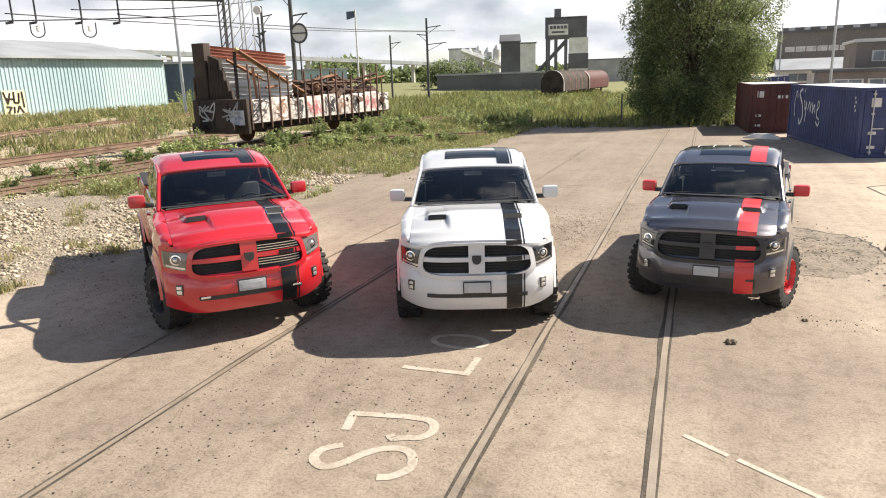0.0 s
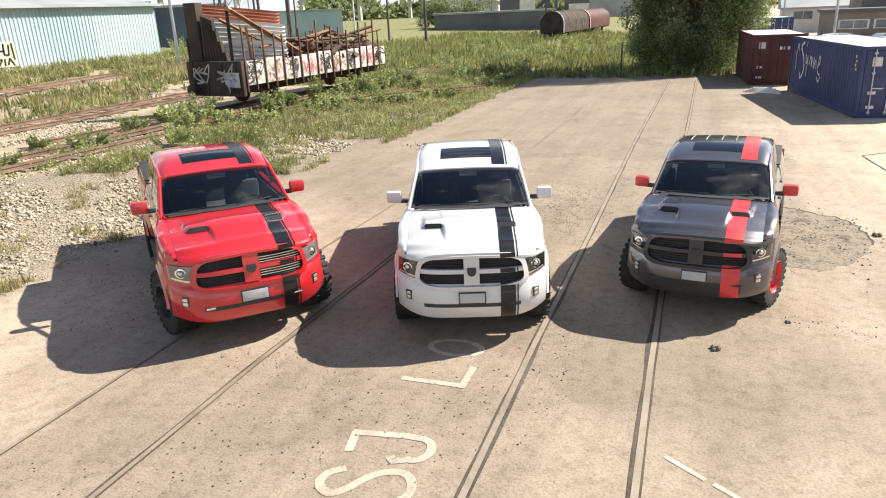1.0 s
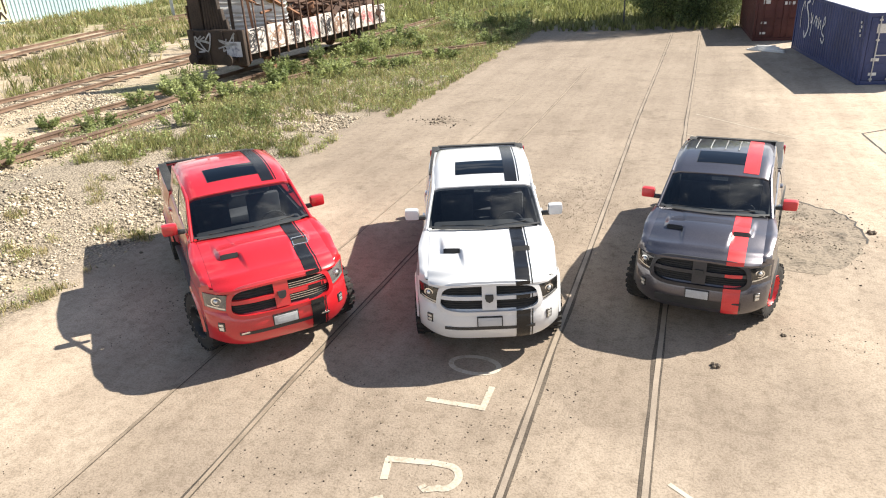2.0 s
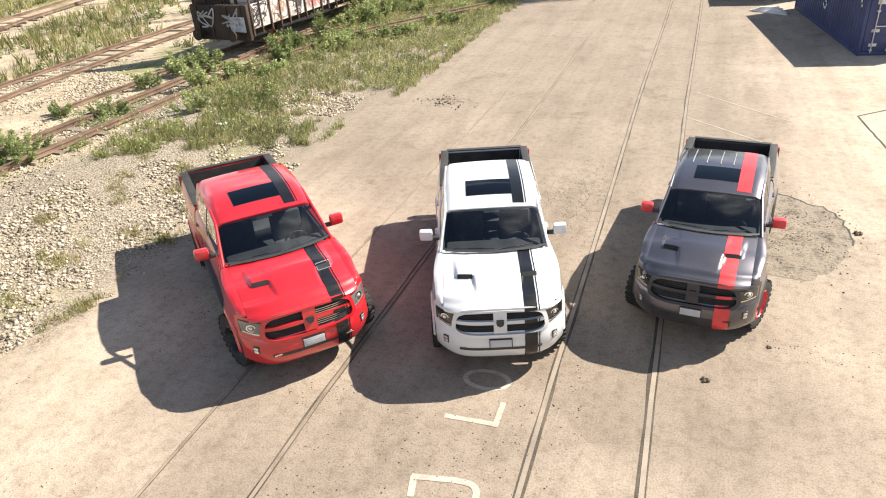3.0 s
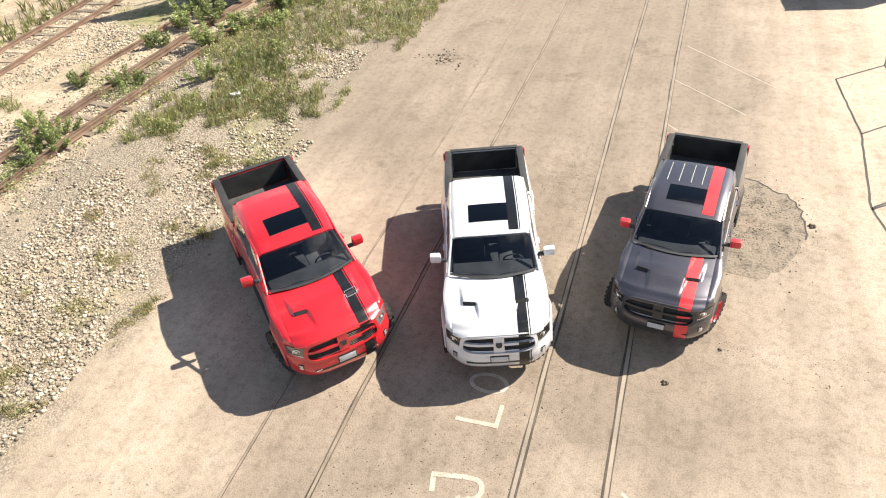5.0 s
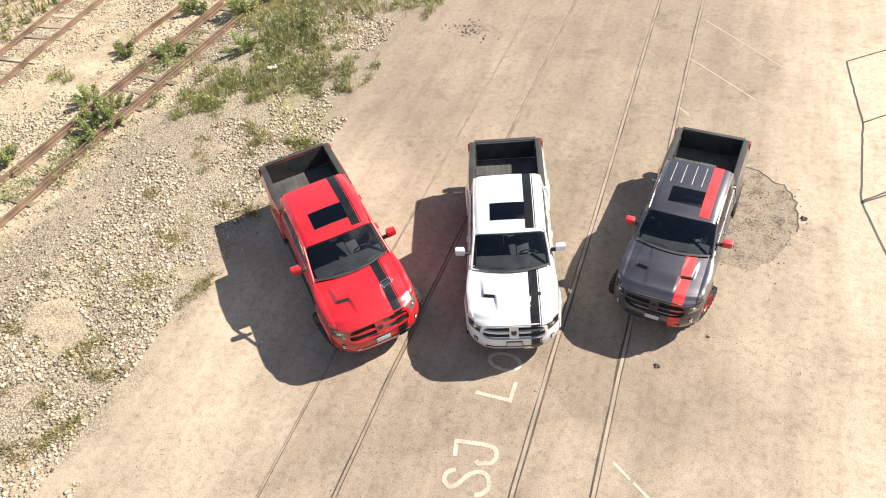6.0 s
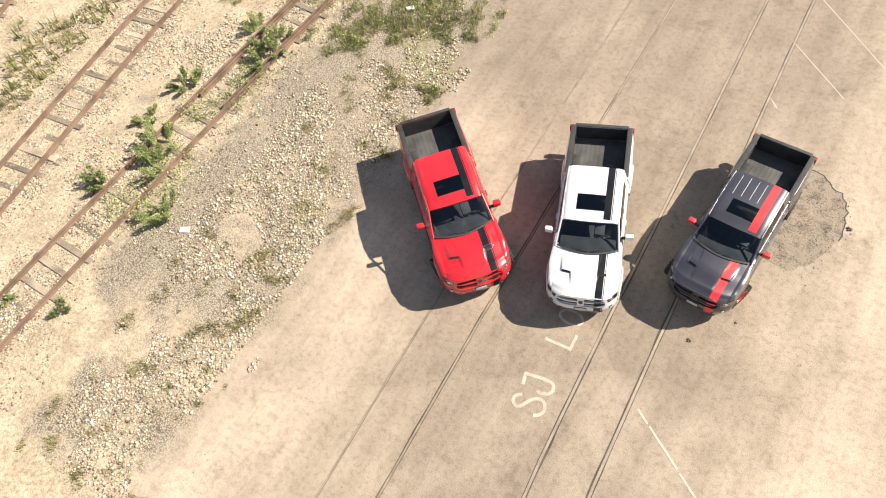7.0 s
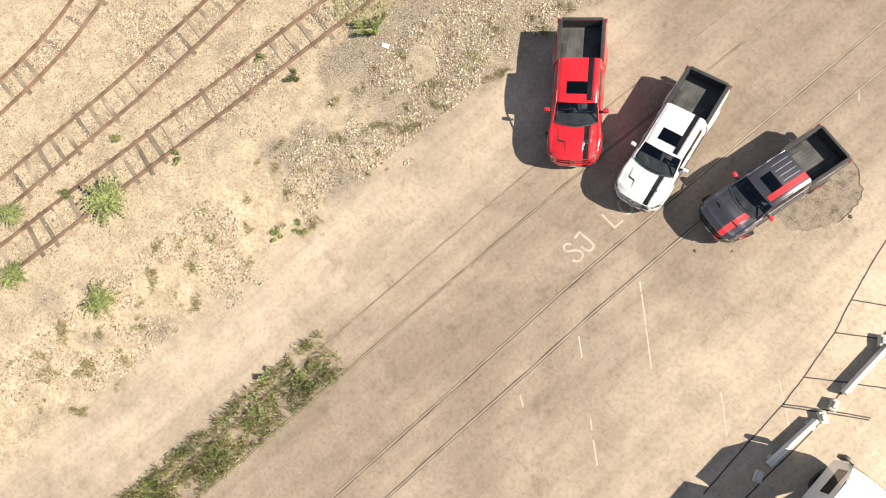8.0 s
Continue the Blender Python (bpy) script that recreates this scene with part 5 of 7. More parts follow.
ground_leaves("siding_weeds", 6000, siding_weeds, 0.075, "sprawling leafy weeds along the rusty track")
ground_leaves("gravel_weeds", 3500, tufts, 0.05, "tiny weeds in the gravel")


def tree(x, y, clumps, leaves, size, trunk, seed, label):
    """Tapered trunk and limbs; leaves sit on the skin of many clumps of uneven size."""
    rng = np.random.default_rng(seed)
    t = thing("broadleaf_tree", Matrix.Translation((x, y, ground_z(x, y))), label, "tree")
    bm = bmesh.new()
    h = max(c[2] for c in clumps)
    prev = Vector((0, 0, -0.2))
    for k in range(1, 7):
        nxt = Vector((rng.normal(0, 0.12), rng.normal(0, 0.12), h * 0.75 * k / 6))
        tube(bm, prev, nxt, trunk * (1.08 - 0.15 * k), trunk * (0.93 - 0.15 * k), 9)
        prev = nxt
    part("trunk", bm, BARK, t)
    bm = bmesh.new()
    pts, dirs = [], []
    for cx, cy, cz, cr in clumps:
        c = Vector((cx, cy, cz))
        tube(bm, (0, 0, max(0.4, cz * 0.45)), c, 0.09, 0.02, 6)
        for _ in range(int(leaves * cr * cr)):
            d = Vector(rng.normal(0, 1, 3)).normalized()
            rr = cr * rng.uniform(0.62, 1.08) * (1 + 0.22 * noise.noise(c + d * 2.4))
            pts.append(c + d * rr)
            dirs.append((d + Vector(rng.normal(0, 0.8, 3)) - Vector((0, 0, 0.35))).normalized())
    part("branchwork", bm, BARK, t)
    v, f = leaf_cloud(pts, dirs, size, rng, 0.55)
    cloud_mesh("crown", v, f, LEAF_TREE, t)


rt = random.Random(5)
big = []
for k in range(135):
    a, q = rt.uniform(0, 6.28), math.sqrt(rt.random())
    z = rt.uniform(0.6, 10.4)
    w = 3.75 * (0.76 + 0.24 * math.sin(min(1.0, z / 6.0) * 1.57)) * (1.0 if z < 7 else math.sqrt(max(0.05, 1 - ((z - 7) / 4.2) ** 2)))
    cx, cy = w * q * math.cos(a), w * q * math.sin(a)
    if z < 2.6 and cx > 2.4:
        continue
    big.append((cx, cy, z, rt.uniform(0.8, 1.35)))
tree(0.35, 40.6, big, 900, 0.135, 0.35, 3, "large dense green broadleaf tree shading the yard edge")
tall = []
for k in range(46):
    a, z = rt.uniform(0, 6.28), rt.uniform(0.8, 12.5)
    w = 1.9 * (1 - (z / 15.0) ** 2) * math.sqrt(rt.random())
    tall.append((w * math.cos(a), w * math.sin(a), z, rt.uniform(0.6, 1.0)))
tree(-2.6, 42.5, tall, 800, 0.135, 0.25, 4, "tall narrow dark green tree beside the larger one")


# ---- containers ----
BLUE = material("faded blue container paint", (0.028, 0.040, 0.115), (0.045, 0.062, 0.165), 0.55, 0, 0.8, 30, 0.15)
OXIDE = material("oxide red container paint", (0.055, 0.014, 0.012), (0.10, 0.028, 0.022), 0.6, 0, 0.8, 30, 0.15)
PALE = material("weathered white paint", (0.55, 0.54, 0.51), (0.74, 0.73, 0.70), 0.7, 0, 0.7, 25, 0.15)
GREY_ROOF = material("grey sheet roof", (0.26, 0.27, 0.28), (0.38, 0.39, 0.40), 0.6, 0.2, 0.3, 12)
ALU = material("galvanised steel", (0.38, 0.39, 0.40), (0.52, 0.53, 0.54), 0.45, 0.7, 1.2, 30)
CONCRETE = material("pale concrete", (0.42, 0.40, 0.36), (0.58, 0.56, 0.51), 0.85, 0, 0.8, 25, 0.3)
SCRIBBLE = material("white spray paint", (0.62, 0.63, 0.66), (0.78, 0.78, 0.80), 0.6, 0, 3, 40)


def corrugated(bm, length, height, pitch, depth, m):
    """A wall sheet of trapezoid ribs along local x, outer side towards -y."""
    xs = []
    x = 0.0
    while x < length - 1e-6:
        for dx, d in ((0.0, 0), (0.18, 0), (0.32, 1), (0.68, 1), (0.82, 0)):
            xs.append((min(length, x + dx * pitch), d))
        x += pitch
    xs.append((length, 0))
    rows = [[bm.verts.new(m @ Vector((a, d * depth, z))) for a, d in xs] for z in (0, height)]
    for i in range(len(xs) - 1):
        if xs[i + 1][0] - xs[i][0] > 1e-6:
            bm.faces.new((rows[0][i], rows[0][i + 1], rows[1][i + 1], rows[1][i]))
    return bm


def container(m, paint, length, label, scrawl, roof_mat, lettering):
    """Origin at the near west bottom corner; doors on the south end (local -y), length along local y."""
    W, H = 2.44, 2.37
    c = thing("shipping_container", m, label, "container", "shipping containers by the yard")
    side = Matrix.Translation((0, 0, 0.12)) @ Matrix.Rotation(math.pi / 2, 4, "Z")
    bm = bmesh.new()
    corrugated(bm, length - 0.2, H - 0.22, 0.28, 0.036, Matrix.Translation((0.012, 0.1, 0.11)) @ Matrix.Rotation(math.pi / 2, 4, "Z") @ Matrix.Scale(-1, 4, (0, 1, 0)))
    part("side_wall", bm, paint, c, smooth=False)
    bm = bmesh.new()
    corrugated(bm, length - 0.2, H - 0.22, 0.28, 0.036, Matrix.Translation((W - 0.012, 0.1, 0.11)) @ Matrix.Rotation(math.pi / 2, 4, "Z"))
    part("side_wall", bm, paint, c, smooth=False)
    bm = bmesh.new()
    corrugated(bm, W - 0.2, H - 0.22, 0.28, 0.036, Matrix.Translation((0.1, length - 0.06, 0.11)))
    part("end_wall", bm, paint, c, smooth=False)
    bm = bmesh.new()
    for x in (0.05, W - 0.05):
        for y in (0.05, length - 0.05):
            box(bm, x - 0.055, x + 0.055, y - 0.055, y + 0.055, 0, H, None, 0.01)
        box(bm, x - 0.04, x + 0.04, 0.1, length - 0.1, 0.0, 0.13, None, 0.008)
        box(bm, x - 0.035, x + 0.035, 0.1, length - 0.1, H - 0.12, H - 0.005, None, 0.008)
    for y in (0.05, length - 0.05):
        box(bm, 0.1, W - 0.1, y - 0.045, y + 0.045, 0, 0.14, None, 0.008)
        box(bm, 0.1, W - 0.1, y - 0.045, y + 0.045, H - 0.13, H - 0.005, None, 0.008)
    part("frame", bm, paint, c)
    bm = bmesh.new()
    box(bm, 0.06, W - 0.06, 0.06, length - 0.06, H - 0.05, H - 0.018)
    part("roof", bm, roof_mat, c, "pale roof sheet")
    for k in (0, 1):
        bm = bmesh.new()
        x0 = 0.11 + k * (W - 0.22) / 2
        box(bm, x0 + 0.008, x0 + (W - 0.22) / 2 - 0.008, -0.005, 0.045, 0.15, H - 0.14, None, 0.008)
        for z in (0.55, 1.25, 1.95):
            box(bm, x0 + 0.06, x0 + (W - 0.22) / 2 - 0.06, -0.018, -0.003, z - 0.16, z + 0.16, None, 0.01)
        door = part("door", bm, paint, c)
        for x in (x0 + 0.28, x0 + 0.80):
            bm = bmesh.new()
            tube(bm, (x, -0.05, 0.12), (x, -0.05, H - 0.10), 0.022, n=8)
            for z in (0.2, 0.85, 1.5, 2.15):
                box(bm, x - 0.05, x + 0.05, -0.06, -0.002, z - 0.03, z + 0.03)
            box(bm, x - 0.02, x + 0.36, -0.075, -0.055, 0.98, 1.02, None, 0.005)
            # bare steel bars; on the oxide container coloured dark like its doors, for shade
            part("locking_bar", bm, ALU if paint is not OXIDE else paint, door, "upright door locking bar")
    bm = bmesh.new()
    box(bm, 0.32, 0.62, -0.026, -0.02, 1.72, 2.02)
    part("label_plate", bm, PALE, c, "white data plate")
    for z in (0.32, 0.80):
        bm = bmesh.new()
        box(bm, 0.30, 0.55, -0.026, -0.02, z, z + 0.10)
        part("data_bar", bm, PALE, c)
    if scrawl:
        bm = bmesh.new()
        rr = random.Random(2)
        y = 1.5
        def stroke(pts, w):
            pts = smooth_line(pts, 5)
            rows = []
            for i, p in enumerate(pts):
                d = (pts[min(i + 1, len(pts) - 1)] - pts[max(i - 1, 0)]).normalized()
                ww = w * (0.6 + 0.5 * math.sin(i * 1.3) ** 2)
                n = Vector((-d.y, d.x)) * ww / 2
                rows.append([bm.verts.new((-0.006, length - q.x, q.y)) for q in (p + n, p - n)])
            for a, b in zip(rows, rows[1:]):
                bm.faces.new((a[0], a[1], b[1], b[0]))
        for pts, w in (([(0.95, 1.0), (0.85, 1.6), (1.1, 2.1), (1.25, 1.8)], 0.07), ([(1.9, 2.2), (1.5, 2.0), (1.95, 1.55), (2.1, 1.1), (1.75, 0.72), (1.55, 0.95)], 0.12),
                       ([(2.25, 1.75), (2.4, 1.35), (2.55, 1.7), (2.45, 0.85)], 0.08), ([(2.75, 1.35), (2.95, 1.7), (3.1, 1.3), (3.15, 1.65)], 0.08),
                       ([(3.35, 1.7), (3.4, 1.25), (3.6, 1.6), (3.75, 1.25)], 0.08), ([(3.9, 1.3), (4.2, 1.6), (4.05, 1.75), (3.95, 1.2), (4.3, 1.05)], 0.08), ([(3.9, 0.95), (4.2, 0.8), (4.35, 1.0)], 0.08), ([(2.3, 2.25), (2.2, 2.05)], 0.06)):
            stroke([Vector(p) for p in pts], w)
        part("graffiti", bm, SCRIBBLE, c, "white sprayed scrawl")
        for k in range(4):
            bm = bmesh.new()
            box(bm, -0.004, 0.004, 0.42 + (k % 2) * 0.08, 0.52 + (k % 2) * 0.08, 1.55 + k * 0.14, 1.64 + k * 0.14)
            part("marking_bar", bm, PALE, c)
    if lettering:
        for k in range(3):
            bm = bmesh.new()
            box(bm, 1.25 + k * 0.17, 1.36 + k * 0.17, -0.026, -0.02, 1.66, 1.8)
            part("lettering_bar", bm, PALE, c)
    return c


container(pose(5.92, 20.75, 0, 0, 0, 9.2), BLUE, 8.5, "blue corrugated shipping container with white graffiti", True, PALE, False)
container(pose(3.0, 31.3, 0, 0, 0, 4.0), OXIDE, 6.06, "dark red shipping container behind the blue one", False, PALE, True)
container(pose(5.3, 62.5, 0, 0, 0, 8.0), BLUE, 6.06, "small blue container in the far yard", False, PALE, False)
container(pose(2.4, 62.0, 0, 0, 0, 8.0), PALE, 6.06, "white container in the far yard", False, PALE, False)

# white sack and boards lying by the containers
bm = bmesh.new()
for k in range(5):
    box(bm, -0.9 + 0.1 * k, 0.9 - 0.15 * k, -0.25 + 0.09 * k, -0.12 + 0.09 * k, 0.04 * k, 0.04 * k + 0.05, Matrix.Rotation(0.12 * k, 4, "Z"), 0.008)
o = tagged(part("board_pile", bm, PALE), "loose pile of pale boards beside the containers", "boards")
o.matrix_basis = pose(3.55, 28.3, 0.0, 0, 0, -35)


# ---- scrap wagon ----
BLACK_STEEL = material("dark rusted plate", (0.022, 0.016, 0.013), (0.065, 0.045, 0.034), 0.85, 0.1, 1.2, 20, 0.5)
TAGGED = material("graffiti-covered boards", (0.13, 0.095, 0.08), (0.66, 0.60, 0.55), 0.75, 0, 3.4, 11, 0.1, spread=0.9)
TAG_BLACK = material("black spray paint", (0.02, 0.02, 0.022), (0.07, 0.065, 0.07), 0.6, 0, 2.0, 12)
TAG_PINK = material("pink spray paint", (0.45, 0.12, 0.13), (0.62, 0.28, 0.27), 0.7, 0, 2.0, 12)
TAG_DARK = material("brown spray paint", (0.14, 0.08, 0.06), (0.42, 0.26, 0.18), 0.7, 0, 2.0, 12)
RUST_DARK = material("dark rusty steel", (0.05, 0.028, 0.020), (0.13, 0.07, 0.045), 0.85, 0.1, 2, 40, 0.4)
FADED_RED = material("faded red sheet", (0.42, 0.13, 0.08), (0.58, 0.24, 0.16), 0.7, 0, 1.5, 20)
OCHRE = material("ochre painted steel", (0.34, 0.22, 0.09), (0.46, 0.32, 0.15), 0.8, 0, 2, 25)

W_Z = 0.55
wagon = thing("freight_wagon", pose(-17.12, 16.65, W_Z, 0, 0, -5.8), "derelict rusty freight wagon with graffiti, loaded with scrap", "freight wagon")
WL = 10.9
bm = bmesh.new()
box(bm, -1.35, 1.35, 0.0, WL, 1.05, 1.30, None, 0.02)
for s in (-1, 1):
    box(bm, s * 0.75 - 0.08, s * 0.75 + 0.08, 0.1, WL - 0.1, 0.75, 1.06)
part("underframe", bm, BLACK_STEEL, wagon)
bm = bmesh.new()
box(bm, -1.42, 1.42, -0.10, 0.06, 0.70, 2.05, None, 0.05)
for x in (-1.1, -0.4, 0.4, 1.1):
    box(bm, x - 0.06, x + 0.06, -0.15, -0.09, 0.75, 2.0)
part("end_wall", bm, BLACK_STEEL, wagon, "dark rusted end wall")
for x in (-0.88, 0.88):
    bm = bmesh.new()
    tube(bm, (x, -0.10, 0.98), (x, -0.50, 0.98), 0.09, 0.08, 12)
    tube(bm, (x, -0.50, 0.98), (x, -0.56, 0.98), 0.22, 0.22, 16)
    part("buffer", bm, BLACK_STEEL, wagon)
bm = bmesh.new()
rr = random.Random(11)
for x0 in (-1.05, 0.15):
    for k in range(3):
        pts = [Vector((x0 + rr.uniform(0, 0.9), rr.uniform(1.2, 1.95))) for _ in range(5)]
        rows = []
        line = smooth_line(pts, 5)
        for i, p in enumerate(line):
            d = (line[min(i + 1, len(line) - 1)] - line[max(i - 1, 0)]).normalized()
            n = Vector((-d.y, d.x)) * 0.03
            rows.append([bm.verts.new((q.x, -0.156 - 0.002 * k, q.y)) for q in (p + n, p - n)])
        for a, b in zip(rows, rows[1:]):
            bm.faces.new((a[0], a[1], b[1], b[0]))
part("end_graffiti", bm, material("pale spray paint", (0.20, 0.20, 0.20), (0.42, 0.42, 0.44), 0.7), wagon, "faint sprayed scrawl")
bm = bmesh.new()
box(bm, 0.55, 1.30, -0.158, -0.150, 1.05, 1.62)
part("end_tag", bm, material("blue-white tag", (0.08, 0.09, 0.16), (0.46, 0.47, 0.52), 0.7, 0, 5, 9, spread=0.9), wagon, "blue and white sprayed tag")
for s in (-1, 1):
    n = 9
    for k in range(n):
        y0, y1 = 0.15 + k * (WL - 0.3) / n, 0.15 + (k + 1) * (WL - 0.3) / n - 0.03
        bm = bmesh.new()
        box(bm, s * 1.36 - 0.03, s * 1.36 + 0.03, y0, y1, 1.10, 2.02 + 0.05 * math.sin(k * 2.1), None, 0.01)
        board = part("side_board", bm, TAGGED, wagon, "board covered in pale graffiti")
        if s > 0:
            bm = bmesh.new()
            for j in range(9):
                c0, c1 = rr.uniform(y0 + 0.2, y1 - 0.2), rr.uniform(1.3, 1.85)
                pts = [Vector((min(y1 - 0.05, max(y0 + 0.05, c0 + rr.uniform(-0.3, 0.3))), min(1.97, max(1.14, c1 + rr.uniform(-0.35, 0.35))))) for _ in range(5)]
                line = smooth_line(pts, 4)
                rows = []
                for i, p in enumerate(line):
                    d = (line[min(i + 1, len(line) - 1)] - line[max(i - 1, 0)]).normalized()
                    q = Vector((-d.y, d.x)) * (0.034 if j < 2 else 0.015)
                    rows.append([bm.verts.new((1.394 + 0.003 * j, w.x, w.y)) for w in (p + q, p - q)])
                for a, b in zip(rows, rows[1:]):
                    bm.faces.new((a[0], a[1], b[1], b[0]))
            part("sprayed_letters", bm, (TAG_BLACK, TAG_DARK, TAG_BLACK, TAG_PINK)[k % 4], board, "sprayed graffiti strokes")
        bm = bmesh.new()
        h = 3.15 + 0.25 * math.sin(k * 1.7 + s)
        box(bm, s * 1.42 - 0.03, s * 1.42 + 0.03, y0 - 0.035, y0 + 0.035, 0.85, h, Matrix.Translation((0, y0, 0)) @ Matrix.Rotation(0.02 * math.sin(k * 3), 4, "X") @ Matrix.Translation((0, -y0, 0)), 0.008)
        part("stake", bm, RUST_DARK, wagon, "rusty steel stake")
        ym = (y0 + y1) / 2
        bm = bmesh.new()
        box(bm, s * 1.41 - 0.022, s * 1.41 + 0.022, ym - 0.025, ym + 0.025, 0.9, h - 0.35 + 0.3 * math.sin(k * 2.9), Matrix.Translation((0, ym, 0)) @ Matrix.Rotation(0.04 * math.sin(k * 5), 4, "X") @ Matrix.Translation((0, -ym, 0)))
        part("stake", bm, RUST_DARK, wagon, "rusty steel stake")
for y in (2.2, WL - 2.2):
    for s in (-1, 1):
        bm = bmesh.new()
        lathe(bm, [(0.10, -0.05), (0.10, 0.06), (0.36, 0.03), (0.40, 0.06), (0.48, 0.06), (0.48, -0.06), (0.10, -0.05)], 26, Matrix.Translation((s * 0.76, y, 0.52 + 0.16)))
        part("wheel", bm, RUST, wagon)
    bm = bmesh.new()
    tube(bm, (-0.9, y, 0.68), (0.9, y, 0.68), 0.08, n=10)
    for s in (-1, 1):
        box(bm, s * 0.95 - 0.10, s * 0.95 + 0.10, y - 0.16, y + 0.16, 0.55, 0.85, None, 0.03)
        for k in range(4):
            box(bm, s * 0.95 - 0.05, s * 0.95 + 0.05, y - 0.6 + 0.1 * k, y + 0.6 - 0.1 * k, 0.86 + 0.03 * k, 0.885 + 0.03 * k)
    part("axle_gear", bm, BLACK_STEEL, wagon)
# the load lies on the wagon
def load_piece(name, bm, mat, label, category="scrap", group="scrap on the wagon"):
    o = tagged(part(name, bm, mat), label, category, group)
    o.matrix_basis = wagon.matrix_basis.copy()
    return o


bm = bmesh.new()
box(bm, -1.34, -0.72, 0.12, 0.50, 1.30, 4.25, None, 0.02)
load_piece("steel_plate", bm, BLACK_STEEL, "tall upright dark rusted steel plate on the wagon", "steel plate", "steel plates on the wagon")
for k in range(11):
    bm = bmesh.new()
    a = -0.66 + k * 0.16
    box(bm, a - 0.06, a + 0.06, 0.15 + 0.02 * k, 0.42, 1.30, 3.75 - 0.04 * k - 0.36 * max(0, k - 4), Matrix.Translation((a, 0, 1.3)) @ Matrix.Rotation(0.06 - 0.03 * k, 4, "Y") @ Matrix.Translation((-a, 0, -1.3)), 0.01)
    load_piece("steel_plate", bm, BLACK_STEEL, "narrow upright dark rusted steel plate on the wagon", "steel plate", "steel plates on the wagon")
bm = bmesh.new()
sheet(bm, lambda u, v: Vector((lerp(-1.2, 1.1, u), 0.62 + 2.6 * u + 0.05 * (1 if int(v * 26) % 2 else -1), lerp(1.32, 3.75 - 0.45 * u, v))), span(0, 1, 8), span(0, 1, 26))
load_piece("corrugated_sheet", bm, PALE, "white corrugated metal sheet standing in the load")
bm = bmesh.new()
sheet(bm, lambda u, v: Vector((lerp(-1.25, 0.9, u), 0.66 + 2.5 * u + 0.05 * (1 if int(v * 8) % 2 else -1), lerp(3.72, 4.22, v) - 0.40 * u)), span(0, 1, 8), span(0, 1, 8))
load_piece("red_sheet", bm, FADED_RED, "faded red corrugated sheet on the load")
for (a, b, w, mt) in (((0.2, 0.9, 4.0), (1.0, 3.9, 2.1), 0.09, OCHRE), ((0.4, 0.9, 3.9), (1.25, 4.2, 2.0), 0.08, RUST), ((-0.4, 1.0, 3.6), (0.9, 3.6, 2.0), 0.07, RUST), ((0.1, 0.9, 1.4), (0.1, 0.95, 3.9), 0.09, BLACK_STEEL), ((0.9, 1.2, 1.4), (0.75, 1.2, 3.3), 0.07, RUST)):
    bm = bmesh.new()
    tube(bm, a, b, w, w, 4)
    load_piece("steel_beam", bm, mt, "rusty steel beam lying across the load", "steel beam", "beams on the wagon")
rb = random.Random(21)
for k in range(85):
    y = rb.uniform(2.6, WL - 0.6)
    a = Vector((rb.uniform(-1.1, 1.1), y, rb.uniform(1.8, 2.75)))
    b = a + Vector((rb.uniform(-0.7, 0.7), rb.uniform(-2.2, 2.2), rb.uniform(-0.25, 0.35)))
    b.y = min(WL - 0.2, max(2.0, b.y))
    b.x = min(1.25, max(-1.25, b.x))
    bm = bmesh.new()
    r = rb.uniform(0.03, 0.09)
    tube(bm, a, b, r, r, rb.choice((4, 6, 8)))
    load_piece("scrap_bar", bm, rb.choice((RUST_DARK, RUST, BLACK_STEEL, RUST_DARK)), "rusty scrap bar in the wagon load", "scrap bar", "scrap bars in the wagon")
bm = bmesh.new()
for k in range(110):
    x, y = rb.uniform(-1.2, 1.2), rb.uniform(2.2, WL - 0.3)
    box(bm, -0.3, 0.3, -0.4, 0.4, -0.12, 0.12, pose(x, y, rb.uniform(1.5, 2.25), rb.uniform(-40, 40), rb.uniform(-40, 40), rb.uniform(0, 180)) @ Matrix.Scale(rb.uniform(0.4, 1.0), 4), 0.0)
tagged(load_piece("scrap_heap", bm, RUST_DARK, "heap of rusty scrap metal in the wagon"), kind="stuff")
bm = bmesh.new()
lathe(bm, [(0.02, -0.12), (0.36, -0.12), (0.38, 0), (0.36, 0.12), (0.02, 0.12)], 22, Matrix.Translation((0.9, 5.2, 2.25)) @ Matrix.Rotation(0.5, 4, "Z"))
load_piece("scrap_drum", bm, RUST, "rusty round drum in the wagon load", "drum")


# ---- barriers and lorry at the east edge ----
def barrier(m, length, label):
    b = thing("concrete_barrier", m, label, "barrier", "pale barriers on the yard")
    bm = bmesh.new()
    sec = [(-0.11, 0.08), (-0.11, 0.14), (-0.075, 0.22), (-0.065, 0.42), (0.065, 0.42), (0.075, 0.22), (0.11, 0.14), (0.11, 0.08)]
    rows = [[bm.verts.new((x, y, z)) for x, z in sec] for y in (0, length)]
    for i in range(8):
        j = (i + 1) % 8
        bm.faces.new((rows[0][i], rows[0][j], rows[1][j], rows[1][i]))
    for r in rows:
        bm.faces.new(r)
    part("beam", bm, PALE, b, smooth=False)
    for y in (0.25, length - 0.25):
        bm = bmesh.new()
        box(bm, -0.20, 0.20, y - 0.09, y + 0.09, 0.0, 0.10, None, 0.02)
        part("foot", bm, CONCRETE, b)
    return b


